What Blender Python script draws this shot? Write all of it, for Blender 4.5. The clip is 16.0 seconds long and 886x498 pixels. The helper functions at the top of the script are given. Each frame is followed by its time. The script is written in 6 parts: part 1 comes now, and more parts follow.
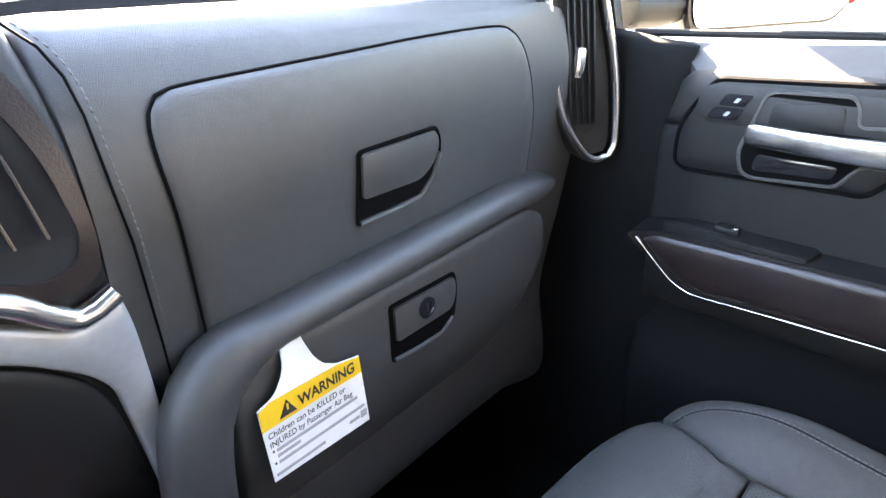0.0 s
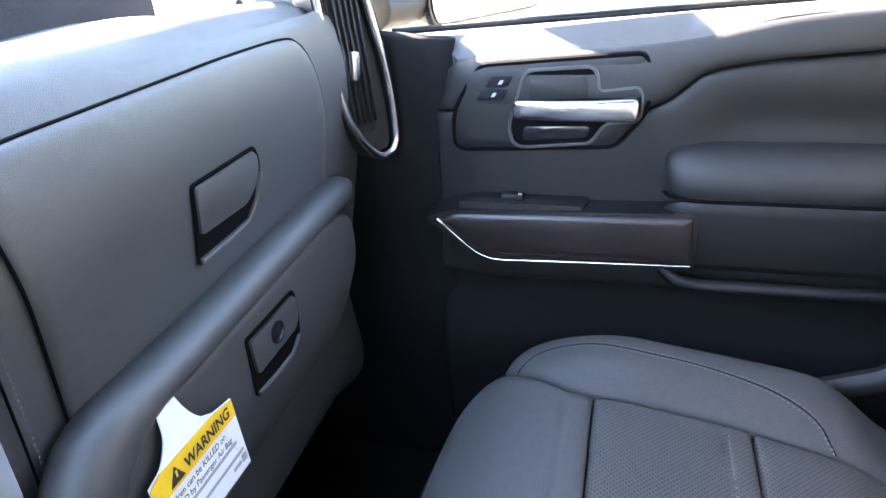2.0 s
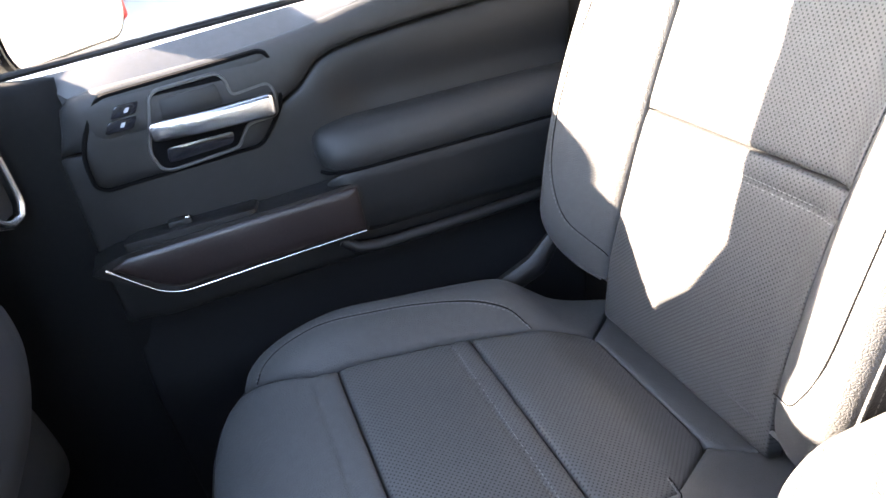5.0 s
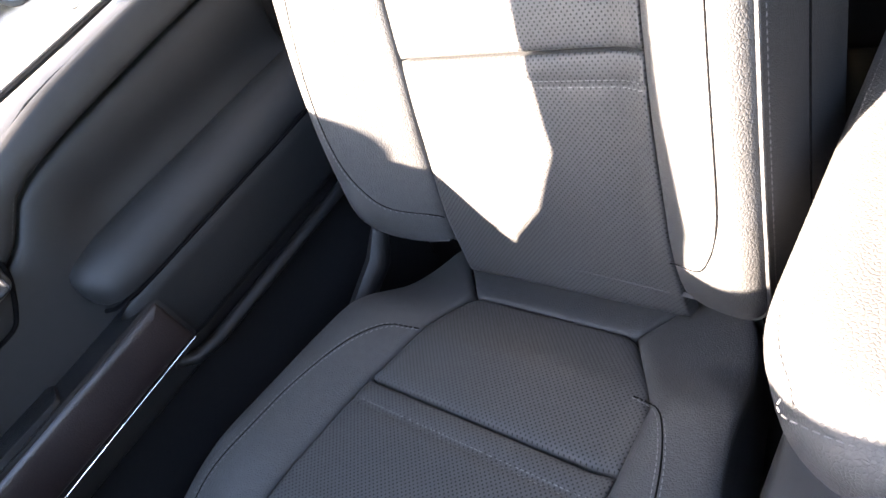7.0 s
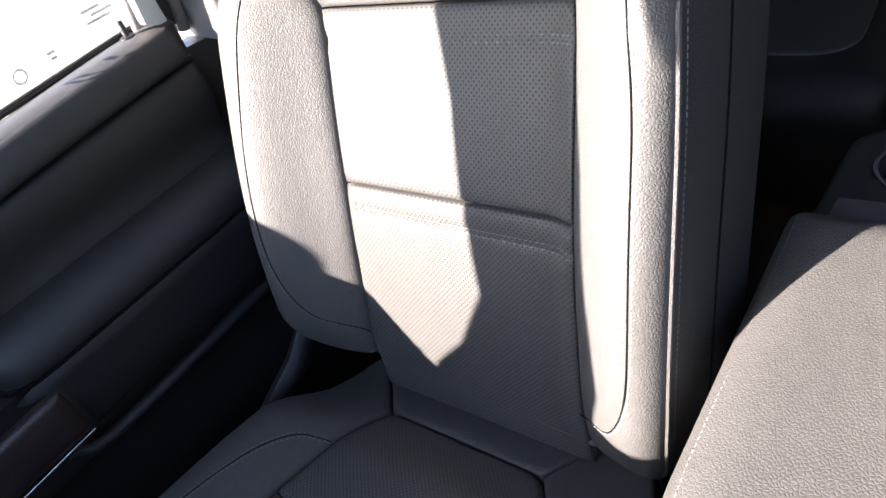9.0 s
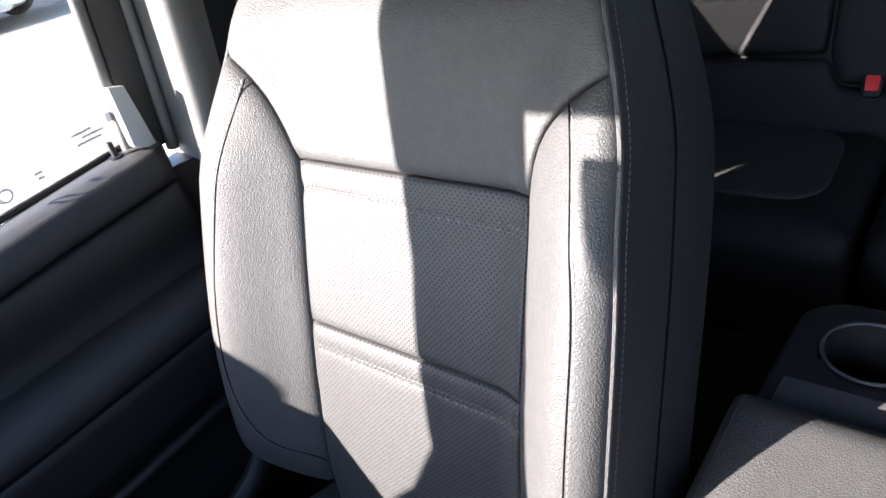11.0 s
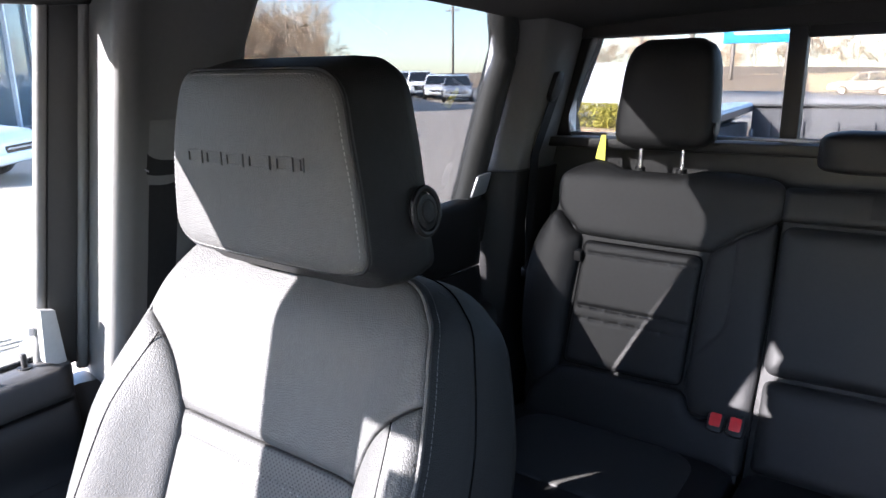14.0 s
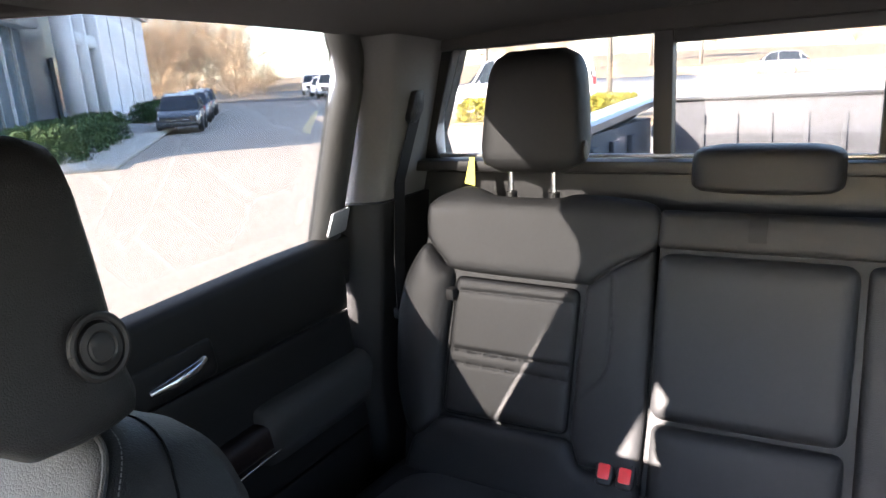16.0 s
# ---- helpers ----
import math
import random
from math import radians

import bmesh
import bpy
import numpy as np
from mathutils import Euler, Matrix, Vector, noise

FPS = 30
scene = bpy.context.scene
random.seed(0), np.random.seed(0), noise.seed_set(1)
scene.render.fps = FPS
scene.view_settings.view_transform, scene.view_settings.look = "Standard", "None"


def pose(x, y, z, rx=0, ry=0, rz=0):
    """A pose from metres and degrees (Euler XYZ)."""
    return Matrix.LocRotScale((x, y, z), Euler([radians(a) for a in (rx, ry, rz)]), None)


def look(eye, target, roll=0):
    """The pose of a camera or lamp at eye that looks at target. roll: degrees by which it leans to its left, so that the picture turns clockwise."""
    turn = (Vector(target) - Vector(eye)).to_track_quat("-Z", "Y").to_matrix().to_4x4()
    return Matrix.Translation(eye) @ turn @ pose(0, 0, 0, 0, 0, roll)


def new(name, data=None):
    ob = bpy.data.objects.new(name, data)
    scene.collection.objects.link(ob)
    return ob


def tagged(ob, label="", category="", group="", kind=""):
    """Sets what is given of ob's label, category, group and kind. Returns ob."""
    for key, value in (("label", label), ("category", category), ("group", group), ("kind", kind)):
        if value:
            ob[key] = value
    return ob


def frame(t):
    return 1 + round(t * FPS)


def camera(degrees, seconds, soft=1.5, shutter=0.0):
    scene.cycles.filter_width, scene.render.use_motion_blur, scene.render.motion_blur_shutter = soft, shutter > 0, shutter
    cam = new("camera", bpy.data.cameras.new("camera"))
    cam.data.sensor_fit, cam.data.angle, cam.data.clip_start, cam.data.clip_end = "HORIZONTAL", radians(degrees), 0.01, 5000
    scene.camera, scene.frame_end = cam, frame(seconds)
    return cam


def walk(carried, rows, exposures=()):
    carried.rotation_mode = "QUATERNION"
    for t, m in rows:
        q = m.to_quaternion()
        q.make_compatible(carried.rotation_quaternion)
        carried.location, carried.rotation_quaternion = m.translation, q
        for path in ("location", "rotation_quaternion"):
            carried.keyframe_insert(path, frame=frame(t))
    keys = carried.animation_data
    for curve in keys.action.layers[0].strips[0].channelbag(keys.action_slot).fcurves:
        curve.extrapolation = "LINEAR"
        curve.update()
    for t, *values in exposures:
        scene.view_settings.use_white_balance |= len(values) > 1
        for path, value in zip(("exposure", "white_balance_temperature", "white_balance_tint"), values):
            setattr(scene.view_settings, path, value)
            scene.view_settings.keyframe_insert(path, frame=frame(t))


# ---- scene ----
import mathutils
import mathutils.geometry

cam = camera(66.7, 16.0)
PATH = [
    (0, (-0.022, 0.035, 1.016), (1.29, 1.243, 0.11), -3.1),
    (0.5, (-0.052, 0.065, 1.021), (1.359, 1.155, 0.114), -4.5),
    (1, (-0.079, 0.09, 1.027), (1.422, 1.035, 0.102), -6.5),
    (1.5, (-0.086, 0.111, 1.026), (1.521, 0.841, 0.086), -6.4),
    (2, (-0.093, 0.128, 1.028), (1.595, 0.644, 0.088), -4.6),
    (2.5, (-0.106, 0.126, 1.004), (1.64, 0.454, 0.085), -1.6),
    (3, (-0.121, 0.125, 0.987), (1.664, 0.281, 0.098), 1.1),
    (3.5, (-0.147, 0.145, 0.986), (1.656, 0.142, 0.119), 2.7),
    (4, (-0.161, 0.173, 0.994), (1.631, -0.035, 0.132), 2.1),
    (4.5, (-0.153, 0.183, 1.008), (1.602, -0.181, 0.12), -2.6),
    (5, (-0.136, 0.197, 1.007), (1.531, -0.309, 0.023), -9.3),
    (5.2, (-0.118, 0.185, 1.026), (1.487, -0.329, -0.052), -12.3),
    (7.5, (-0.026, 0.147, 1.022), (1.255, -0.73, -0.239), -34.4),
    (8, (-0.027, 0.145, 1.034), (1.207, -0.819, -0.211), -29.1),
    (8.5, (-0.03, 0.118, 1.057), (1.185, -0.907, -0.156), -24.8),
    (9, (-0.026, 0.109, 1.088), (1.158, -0.968, -0.111), -20.6),
    (9.2, (-0.031, 0.109, 1.093), (1.151, -0.995, -0.085), -18.5),
    (11.5, (-0.056, 0.032, 1.201), (1.143, -1.203, 0.182), -14.0),
    (12, (-0.081, 0.035, 1.229), (1.122, -1.275, 0.313), -11.8),
    (12.5, (-0.099, 0.057, 1.255), (1.1, -1.319, 0.439), -9.6),
    (13, (-0.11, 0.077, 1.269), (1.086, -1.366, 0.57), -6.8),
    (13.5, (-0.139, 0.087, 1.276), (1.042, -1.426, 0.713), -3.3),
    (14, (-0.187, 0.069, 1.278), (0.968, -1.496, 0.811), -0.7),
    (14.5, (-0.235, 0.019, 1.304), (0.898, -1.566, 0.852), 0.3),
    (15, (-0.275, -0.05, 1.324), (0.86, -1.634, 0.874), -0.4),
    (15.5, (-0.252, -0.158, 1.34), (0.889, -1.731, 0.87), -2.5),
    (16, (-0.234, -0.208, 1.329), (0.777, -1.866, 0.849), -3.7),
]
walk(cam, [(t, look(eye, target, roll)) for t, eye, target, roll in PATH],
     exposures=[(0.0, 6.40, 8300, 20), (1.0, 5.85, 7800, 20), (2.5, 6.5, 7200, 20), (3.5, 6.3, 7200, 20), (4.0, 5.95, 7200, 20), (4.5, 5.45, 7200, 20), (5.0, 5.85, 7700, 20), (7.5, 5.22, 7300, 22), (8.5, 4.38, 7000, 22), (9.0, 4.2, 6900, 22), (11.5, 3.67, 6300, 20), (12.5, 3.45, 6200, 20), (14.0, 3.97, 6000, 20), (14.5, 4.52, 6000, 20), (15.0, 4.9, 6100, 20), (15.5, 5.12, 6500, 20), (16.0, 5.1, 6700, 20)])


# ---- light ----
SUN_WAY = Vector((0.57, 1.0, 0.54)).normalized()
world = bpy.data.worlds.new("sky")
scene.world = world
world.use_nodes = True
wn = world.node_tree
sky = wn.nodes.new("ShaderNodeTexSky")
sky.sky_type = "NISHITA"
sky.sun_disc = False
sky.ozone_density = 2.0
sky.sun_elevation = math.asin(SUN_WAY.z)
sky.sun_rotation = math.atan2(SUN_WAY.x, SUN_WAY.y)
wn.links.new(sky.outputs[0], wn.nodes["Background"].inputs[0])
wn.nodes["Background"].inputs[1].default_value = 0.15
sun = new("sun", bpy.data.lights.new("sun", "SUN"))
sun.data.energy = 4.0
sun.data.angle = radians(0.5)
sun.data.color = (1.0, 0.95, 0.86)
sun.matrix_world = look(SUN_WAY * 30, (0, 0, 0))


# ---- materials ----
def material(name, color, rough=0.5, metal=0.0, vary=0.25, scale=6.0, grain=0.0, grain_scale=400.0, dirt=None, coat=0.0, spec=0.5):
    """Two scales of colour variation, and a fine relief."""
    m = bpy.data.materials.new(name)
    m.use_nodes = True
    n, l = m.node_tree.nodes, m.node_tree.links
    b = n["Principled BSDF"]
    co = n.new("ShaderNodeTexCoord")
    big = n.new("ShaderNodeTexNoise")
    big.inputs["Scale"].default_value = scale
    big.inputs["Detail"].default_value = 6
    l.new(co.outputs["Object"], big.inputs["Vector"])
    small = n.new("ShaderNodeTexNoise")
    small.inputs["Scale"].default_value = scale * 23
    small.inputs["Detail"].default_value = 3
    l.new(co.outputs["Object"], small.inputs["Vector"])
    both = n.new("ShaderNodeMath")
    both.operation = "ADD"
    l.new(big.outputs[0], both.inputs[0])
    l.new(small.outputs[0], both.inputs[1])
    ramp = n.new("ShaderNodeMapRange")
    ramp.inputs[1].default_value, ramp.inputs[2].default_value = 0.7, 1.3
    l.new(both.outputs[0], ramp.inputs[0])
    mix = n.new("ShaderNodeMix")
    mix.data_type = "RGBA"
    c = Vector(color)
    lo, hi = c * (1 - vary), c * (1 + vary)
    if dirt:
        lo = Vector(dirt)
    mix.inputs[6].default_value = (*lo, 1)
    mix.inputs[7].default_value = (*[min(v, 1) for v in hi], 1)
    l.new(ramp.outputs[0], mix.inputs[0])
    l.new(mix.outputs[2], b.inputs["Base Color"])
    rr = n.new("ShaderNodeMapRange")
    rr.inputs[3].default_value, rr.inputs[4].default_value = max(rough - 0.07, 0.02), min(rough + 0.07, 1)
    l.new(big.outputs[0], rr.inputs[0])
    l.new(rr.outputs[0], b.inputs["Roughness"])
    b.inputs["Metallic"].default_value = metal
    b.inputs["Coat Weight"].default_value = coat
    b.inputs["Specular IOR Level"].default_value = spec
    if grain:
        v = n.new("ShaderNodeTexVoronoi")
        v.feature = "DISTANCE_TO_EDGE"
        v.inputs["Scale"].default_value = grain_scale
        l.new(co.outputs["Object"], v.inputs["Vector"])
        k = n.new("ShaderNodeMapRange")
        k.inputs[2].default_value = 0.25
        l.new(v.outputs[0], k.inputs[0])
        wob = n.new("ShaderNodeMath")
        wob.operation = "MULTIPLY_ADD"
        wob.inputs[1].default_value = 1.2
        l.new(small.outputs[0], wob.inputs[0])
        l.new(k.outputs[0], wob.inputs[2])
        bump = n.new("ShaderNodeBump")
        bump.inputs["Strength"].default_value = grain
        bump.inputs["Distance"].default_value = 0.0006
        l.new(wob.outputs[0], bump.inputs["Height"])
        l.new(bump.outputs[0], b.inputs["Normal"])
    return m


def perforated(name, color, pitch=0.0042, hole=0.17):
    """Leather with a staggered grid of small punched holes, laid out in metres by the UV map."""
    m = material(name, color, 0.56, vary=0.10, grain=0.3, grain_scale=420, spec=0.26)
    n, l = m.node_tree.nodes, m.node_tree.links
    b = n["Principled BSDF"]
    uv = n.new("ShaderNodeUVMap")
    rot = n.new("ShaderNodeMapping")
    rot.inputs["Rotation"].default_value = (0, 0, radians(45))
    rot.inputs["Scale"].default_value = (1 / pitch, 1 / pitch, 1)
    l.new(uv.outputs[0], rot.inputs[0])
    fr = n.new("ShaderNodeVectorMath")
    fr.operation = "FRACTION"
    l.new(rot.outputs[0], fr.inputs[0])
    sub = n.new("ShaderNodeVectorMath")
    sub.operation = "DISTANCE"
    sub.inputs[1].default_value = (0.5, 0.5, 0)
    l.new(fr.outputs[0], sub.inputs[0])
    step = n.new("ShaderNodeMapRange")
    step.inputs[1].default_value, step.inputs[2].default_value = hole, hole + 0.1
    l.new(sub.outputs["Value"], step.inputs[0])
    mul = n.new("ShaderNodeMix")
    mul.data_type = "RGBA"
    mul.inputs[6].default_value = (0.003, 0.003, 0.003, 1)
    l.new(step.outputs[0], mul.inputs[0])
    old = b.inputs["Base Color"].links[0].from_socket
    l.new(old, mul.inputs[7])
    l.new(mul.outputs[2], b.inputs["Base Color"])
    return m


LEATHER = material("black_leather", (0.040, 0.0400, 0.039), 0.56, vary=0.10, scale=5, grain=0.45, grain_scale=330, spec=0.26)
# Front leather darkened for the seat's sides, where shade is painted in.
SIDE_SHADEL = material("side_shade_leather", (0.017, 0.0172, 0.0175), 0.5, vary=0.12, scale=5, grain=0.35, grain_scale=380, spec=0.22)
# Leather again, darkened so the rear cab's shade sits in the colour.
SHADEL = material("shade_leather", (0.0125, 0.0126, 0.0130), 0.5, vary=0.12, scale=5, grain=0.35, grain_scale=420, spec=0.2)
PERF = perforated("perforated_leather", (0.040, 0.0398, 0.0385))
THREAD = material("grey_thread", (0.115, 0.113, 0.11), 0.8, vary=0.15)
DASH_THREAD = material("light_grey_thread", (0.095, 0.094, 0.093), 0.8, vary=0.15)
DASH = material("dash_soft_plastic", (0.041, 0.0405, 0.0405), 0.42, vary=0.12, scale=4, grain=0.25, grain_scale=700, spec=0.6)
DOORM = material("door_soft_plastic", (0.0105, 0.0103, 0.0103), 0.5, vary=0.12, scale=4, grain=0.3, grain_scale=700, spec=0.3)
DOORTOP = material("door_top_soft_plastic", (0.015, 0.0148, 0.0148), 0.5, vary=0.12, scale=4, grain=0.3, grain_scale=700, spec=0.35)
# Near-black for seam lines, and for shade painted into gaps and recesses.
GAP = material("black_seam_and_gap_shade", (0.0025, 0.0025, 0.0027), 0.9, vary=0.2, spec=0.06)
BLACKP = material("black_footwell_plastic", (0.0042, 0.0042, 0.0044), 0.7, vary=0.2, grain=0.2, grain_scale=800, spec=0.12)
TRAY = material("satin_dark_tray", (0.045, 0.045, 0.047), 0.4, vary=0.12, grain=0.15, grain_scale=900)
PLASTIC = material("black_hard_plastic", (0.0075, 0.0073, 0.0075), 0.45, vary=0.15, grain=0.25, grain_scale=900, spec=0.35)
GLOSS = material("gloss_black_plastic", (0.012, 0.012, 0.014), 0.15, vary=0.1)
GREY = material("grey_pillar_plastic", (0.095, 0.094, 0.09), 0.6, vary=0.06, grain=0.2, grain_scale=800)
LINER = material("headliner_cloth", (0.030, 0.0285, 0.027), 0.95, vary=0.12, scale=30, grain=0.5, grain_scale=1500)
CHROME = material("satin_chrome", (0.78, 0.78, 0.79), 0.24, 1.0, vary=0.04)
BRUSHED = material("brushed_silver", (0.42, 0.43, 0.45), 0.42, 0.55, vary=0.06)
WOOD = material("dark_brown_trim", (0.015, 0.0095, 0.009), 0.35, vary=0.3, scale=14, grain=0.15, grain_scale=300)
CARPET = material("black_carpet", (0.007, 0.007, 0.0075), 0.95, vary=0.4, scale=40, grain=1.0, grain_scale=900, spec=0.15)
RUBBER = material("black_rubber", (0.008, 0.008, 0.0085), 0.7, vary=0.2, spec=0.25)
RED = material("red_button", (0.7, 0.03, 0.03), 0.4, vary=0.08)
WHITE = material("white_card", (0.82, 0.82, 0.82), 0.6, vary=0.03)
YELLOW = material("yellow_print", (0.85, 0.5, 0.02), 0.6, vary=0.05)
INK = material("black_ink", (0.02, 0.02, 0.02), 0.7, vary=0.1)
ASPHALT = material("pale_asphalt", (0.35, 0.295, 0.235), 0.9, vary=0.035, scale=0.35)


def glass_material(name, tint=(0.9, 0.94, 0.93)):
    m = bpy.data.materials.new(name)
    m.use_nodes = True
    n, l = m.node_tree.nodes, m.node_tree.links
    n.clear()
    out = n.new("ShaderNodeOutputMaterial")
    clear = n.new("ShaderNodeBsdfTransparent")
    clear.inputs[0].default_value = (*tint, 1)
    shine = n.new("ShaderNodeBsdfGlossy")
    shine.inputs["Roughness"].default_value = 0.02
    lay = n.new("ShaderNodeLayerWeight")
    lay.inputs[0].default_value = 0.5
    pw = n.new("ShaderNodeMath")
    pw.operation = "POWER"
    pw.inputs[1].default_value = 4.0
    l.new(lay.outputs["Facing"], pw.inputs[0])
    fres = n.new("ShaderNodeMapRange")
    fres.inputs[3].default_value, fres.inputs[4].default_value = 0.03, 0.6
    l.new(pw.outputs[0], fres.inputs[0])
    mix = n.new("ShaderNodeMixShader")
    l.new(fres.outputs[0], mix.inputs[0])
    l.new(clear.outputs[0], mix.inputs[1])
    l.new(shine.outputs[0], mix.inputs[2])
    l.new(mix.outputs[0], out.inputs[0])
    return m


GLASS = glass_material("clear_glass", (0.78, 0.81, 0.80))
TINTED = glass_material("tinted_glass", (0.395, 0.40, 0.395))
SIDEGLASS = glass_material("side_window_glass", (0.55, 0.57, 0.56))
PRIVACY = glass_material("dark_privacy_glass", (0.335, 0.34, 0.335))


# ---- mesh tools ----
def empty(name, place, label, category, group="", kind=""):
    ob = new(name)
    ob.empty_display_size = 0.05
    ob.location = place
    return tagged(ob, label, category, group, kind)


def base_of(parent):
    p = Vector((0, 0, 0))
    while parent is not None:
        p += parent.location
        parent = parent.parent
    return p


def link(name, me, mat, parent=None, label="", smooth=True):
    """A mesh given in world places, linked under its thing."""
    if smooth is not None:
        me.polygons.foreach_set("use_smooth", [bool(smooth)] * len(me.polygons))
    for one in mat if isinstance(mat, (list, tuple)) else [mat]:
        me.materials.append(one)
    ob = new(name, me)
    if parent is not None:
        me.transform(Matrix.Translation(-base_of(parent)))
        ob.parent = parent
    return tagged(ob, label)


def part(name, bm, mat, parent=None, label="", smooth=True, sharp=40):
    bmesh.ops.recalc_face_normals(bm, faces=bm.faces)
    if smooth:
        for e in bm.edges:
            if len(e.link_faces) == 2 and e.calc_face_angle(0) > radians(sharp):
                e.smooth = False
    me = bpy.data.meshes.new(name)
    bm.to_mesh(me)
    bm.free()
    return link(name, me, mat, parent, label, smooth)


def rounded(points, radius, n=6):
    """A closed outline whose corners are arcs; radius: one for all, or one a corner."""
    out, k = [], len(points)
    for i, p in enumerate(points):
        r = radius[i] if isinstance(radius, (list, tuple)) else radius
        p = Vector(p)
        a, b = Vector(points[i - 1]) - p, Vector(points[(i + 1) % k]) - p
        r = min(r, a.length * 0.48, b.length * 0.48)
        if r < 1e-5:
            out.append(p)
            continue
        s, e = p + a.normalized() * r, p + b.normalized() * r
        for j in range(n + 1):
            t = j / n
            out.append((1 - t) ** 2 * s + 2 * t * (1 - t) * p + t * t * e)
    return out


def spline(points, step=0.01, closed=False):
    """A smooth line through the points (Catmull-Rom), resampled."""
    pts = [Vector(p) for p in points]
    k, out = len(pts), []
    for i in range(k if closed else k - 1):
        if closed:
            p0, p1, p2, p3 = (pts[(i + j) % k] for j in (-1, 0, 1, 2))
        else:
            p0, p1, p2, p3 = pts[max(i - 1, 0)], pts[i], pts[i + 1], pts[min(i + 2, k - 1)]
        m = max(1, round((p2 - p1).length / step))
        for j in range(m):
            t = j / m
            out.append(0.5 * (2 * p1 + (p2 - p0) * t + (2 * p0 - 5 * p1 + 4 * p2 - p3) * t * t + (3 * p1 - p0 - 3 * p2 + p3) * t ** 3))
    if not closed:
        out.append(pts[-1])
    return out


def resample(outline, step):
    out, k = [], len(outline)
    for i, p in enumerate(outline):
        q = outline[(i + 1) % k]
        m = max(1, round((q - p).length / step))
        out += [p.lerp(q, j / m) for j in range(m)]
    return out


def edge_distance(pts, ring):
    a = np.array([tuple(p) for p in ring])
    b = np.roll(a, -1, 0)
    best = np.full(len(pts), 1e9)
    inside = np.zeros(len(pts), bool)
    for (ax, ay), (bx, by) in zip(a, b):
        dx, dy = bx - ax, by - ay
        t = np.clip(((pts[:, 0] - ax) * dx + (pts[:, 1] - ay) * dy) / (dx * dx + dy * dy + 1e-12), 0, 1)
        best = np.minimum(best, np.hypot(pts[:, 0] - ax - t * dx, pts[:, 1] - ay - t * dy))
        if abs(dy) > 1e-12:
            hit = ((ay > pts[:, 1]) != (by > pts[:, 1])) & (pts[:, 0] < dx * (pts[:, 1] - ay) / dy + ax)
            inside ^= hit
    return best, inside


def panel(name, outline, place, mat, parent=None, label="", puff=0.012, r=0.03, depth=0.02, step=0.014, base=None, dents=(), holes=()):
    """An upholstered or moulded panel: a closed outline in (u, v), laid by place(u, v, h), with rolled edges, a puffed face and a skirt.
    base(u, v): the height under it. dents: (line, depth, width) grooves pressed into the face. holes: closed outlines left open."""
    ring = resample([Vector(p[:2]) for p in outline], step)
    area = sum(p.x * q.y - q.x * p.y for p, q in zip(ring, ring[1:] + ring[:1]))
    if area < 0:
        ring.reverse()
    k = len(ring)
    verts = list(ring)
    extra = []
    for off in (0.08 * r, 0.28 * r, 0.6 * r):
        for i, p in enumerate(ring):
            t = ring[(i + 1) % k] - ring[i - 1]
            if t.length > 1e-9:
                extra.append((tuple(p + Vector((-t.y, t.x)).normalized() * off), off * 0.92))
    lo = np.min([tuple(p) for p in ring], 0)
    hi = np.max([tuple(p) for p in ring], 0)
    gx, gy = np.meshgrid(np.arange(lo[0], hi[0], step), np.arange(lo[1], hi[1], step))
    grid = [((x, y), max(0.75 * r, 0.4 * step)) for x, y in zip(gx.ravel(), gy.ravel())]
    for line, _, width in dents:
        for i in range(len(line) - 1):
            t = line[i + 1] - line[i]
            nrm = Vector((-t.y, t.x)).normalized() if t.length > 1e-9 else Vector((0, 0))
            extra += [(tuple(line[i] + nrm * o * width), 0.001) for o in (-1, -0.45, 0, 0.45, 1)]
    cand = extra + grid
    pts = np.array([c[0] for c in cand])
    dist, inside = edge_distance(pts, ring)
    need = np.array([c[1] for c in cand])
    keep = inside & (dist >= need)
    verts += [Vector(p) for p in pts[keep]]
    bounds = [(i, (i + 1) % k) for i in range(k)]
    for hole in holes:
        at = len(verts)
        verts += [Vector(p[:2]) for p in hole]
        bounds += [(at + i, at + (i + 1) % len(hole)) for i in range(len(hole))]
    got = mathutils.geometry.delaunay_2d_cdt(verts, bounds, [], 1, 1e-6)
    v2, faces = got[0], [f for f in got[2]]
    for hole in holes:
        mids = np.array([tuple(sum((v2[i] for i in f), Vector((0, 0))) / len(f)) for f in faces])
        cut = edge_distance(mids, [Vector(p[:2]) for p in hole])[1]
        faces = [f for f, gone in zip(faces, cut) if not gone]
    arr = np.array([tuple(p) for p in v2])
    d, _ = edge_distance(arr, ring)
    t = np.clip(d / r, 0, 1)
    h = puff * np.sqrt(np.maximum(1 - (1 - t) ** 2, 0))
    for line, deep, width in dents:
        la = np.array([tuple(p) for p in line])
        near = np.min(np.hypot(arr[:, None, 0] - la[None, :, 0], arr[:, None, 1] - la[None, :, 1]), 1)
        h -= deep * np.exp(-(near / (0.5 * width)) ** 2)
    if base:
        h += np.array([base(x, y) for x, y in arr])
    co = [place(x, y, z) for (x, y), z in zip(arr, h)]
    f0 = faces[len(faces) // 2]
    nrm = (co[f0[1]] - co[f0[0]]).cross(co[f0[2]] - co[f0[0]])
    cx, cy = arr[f0[0]]
    if nrm.dot(place(cx, cy, 0.01) - place(cx, cy, 0)) < 0:
        faces = [tuple(reversed(f)) for f in faces]
    count = {}
    for f in faces:
        for a, b in zip(f, tuple(f[1:]) + (f[0],)):
            count[(a, b)] = 1
    rim = [(a, b) for a, b in count if (b, a) not in count]
    low = {}
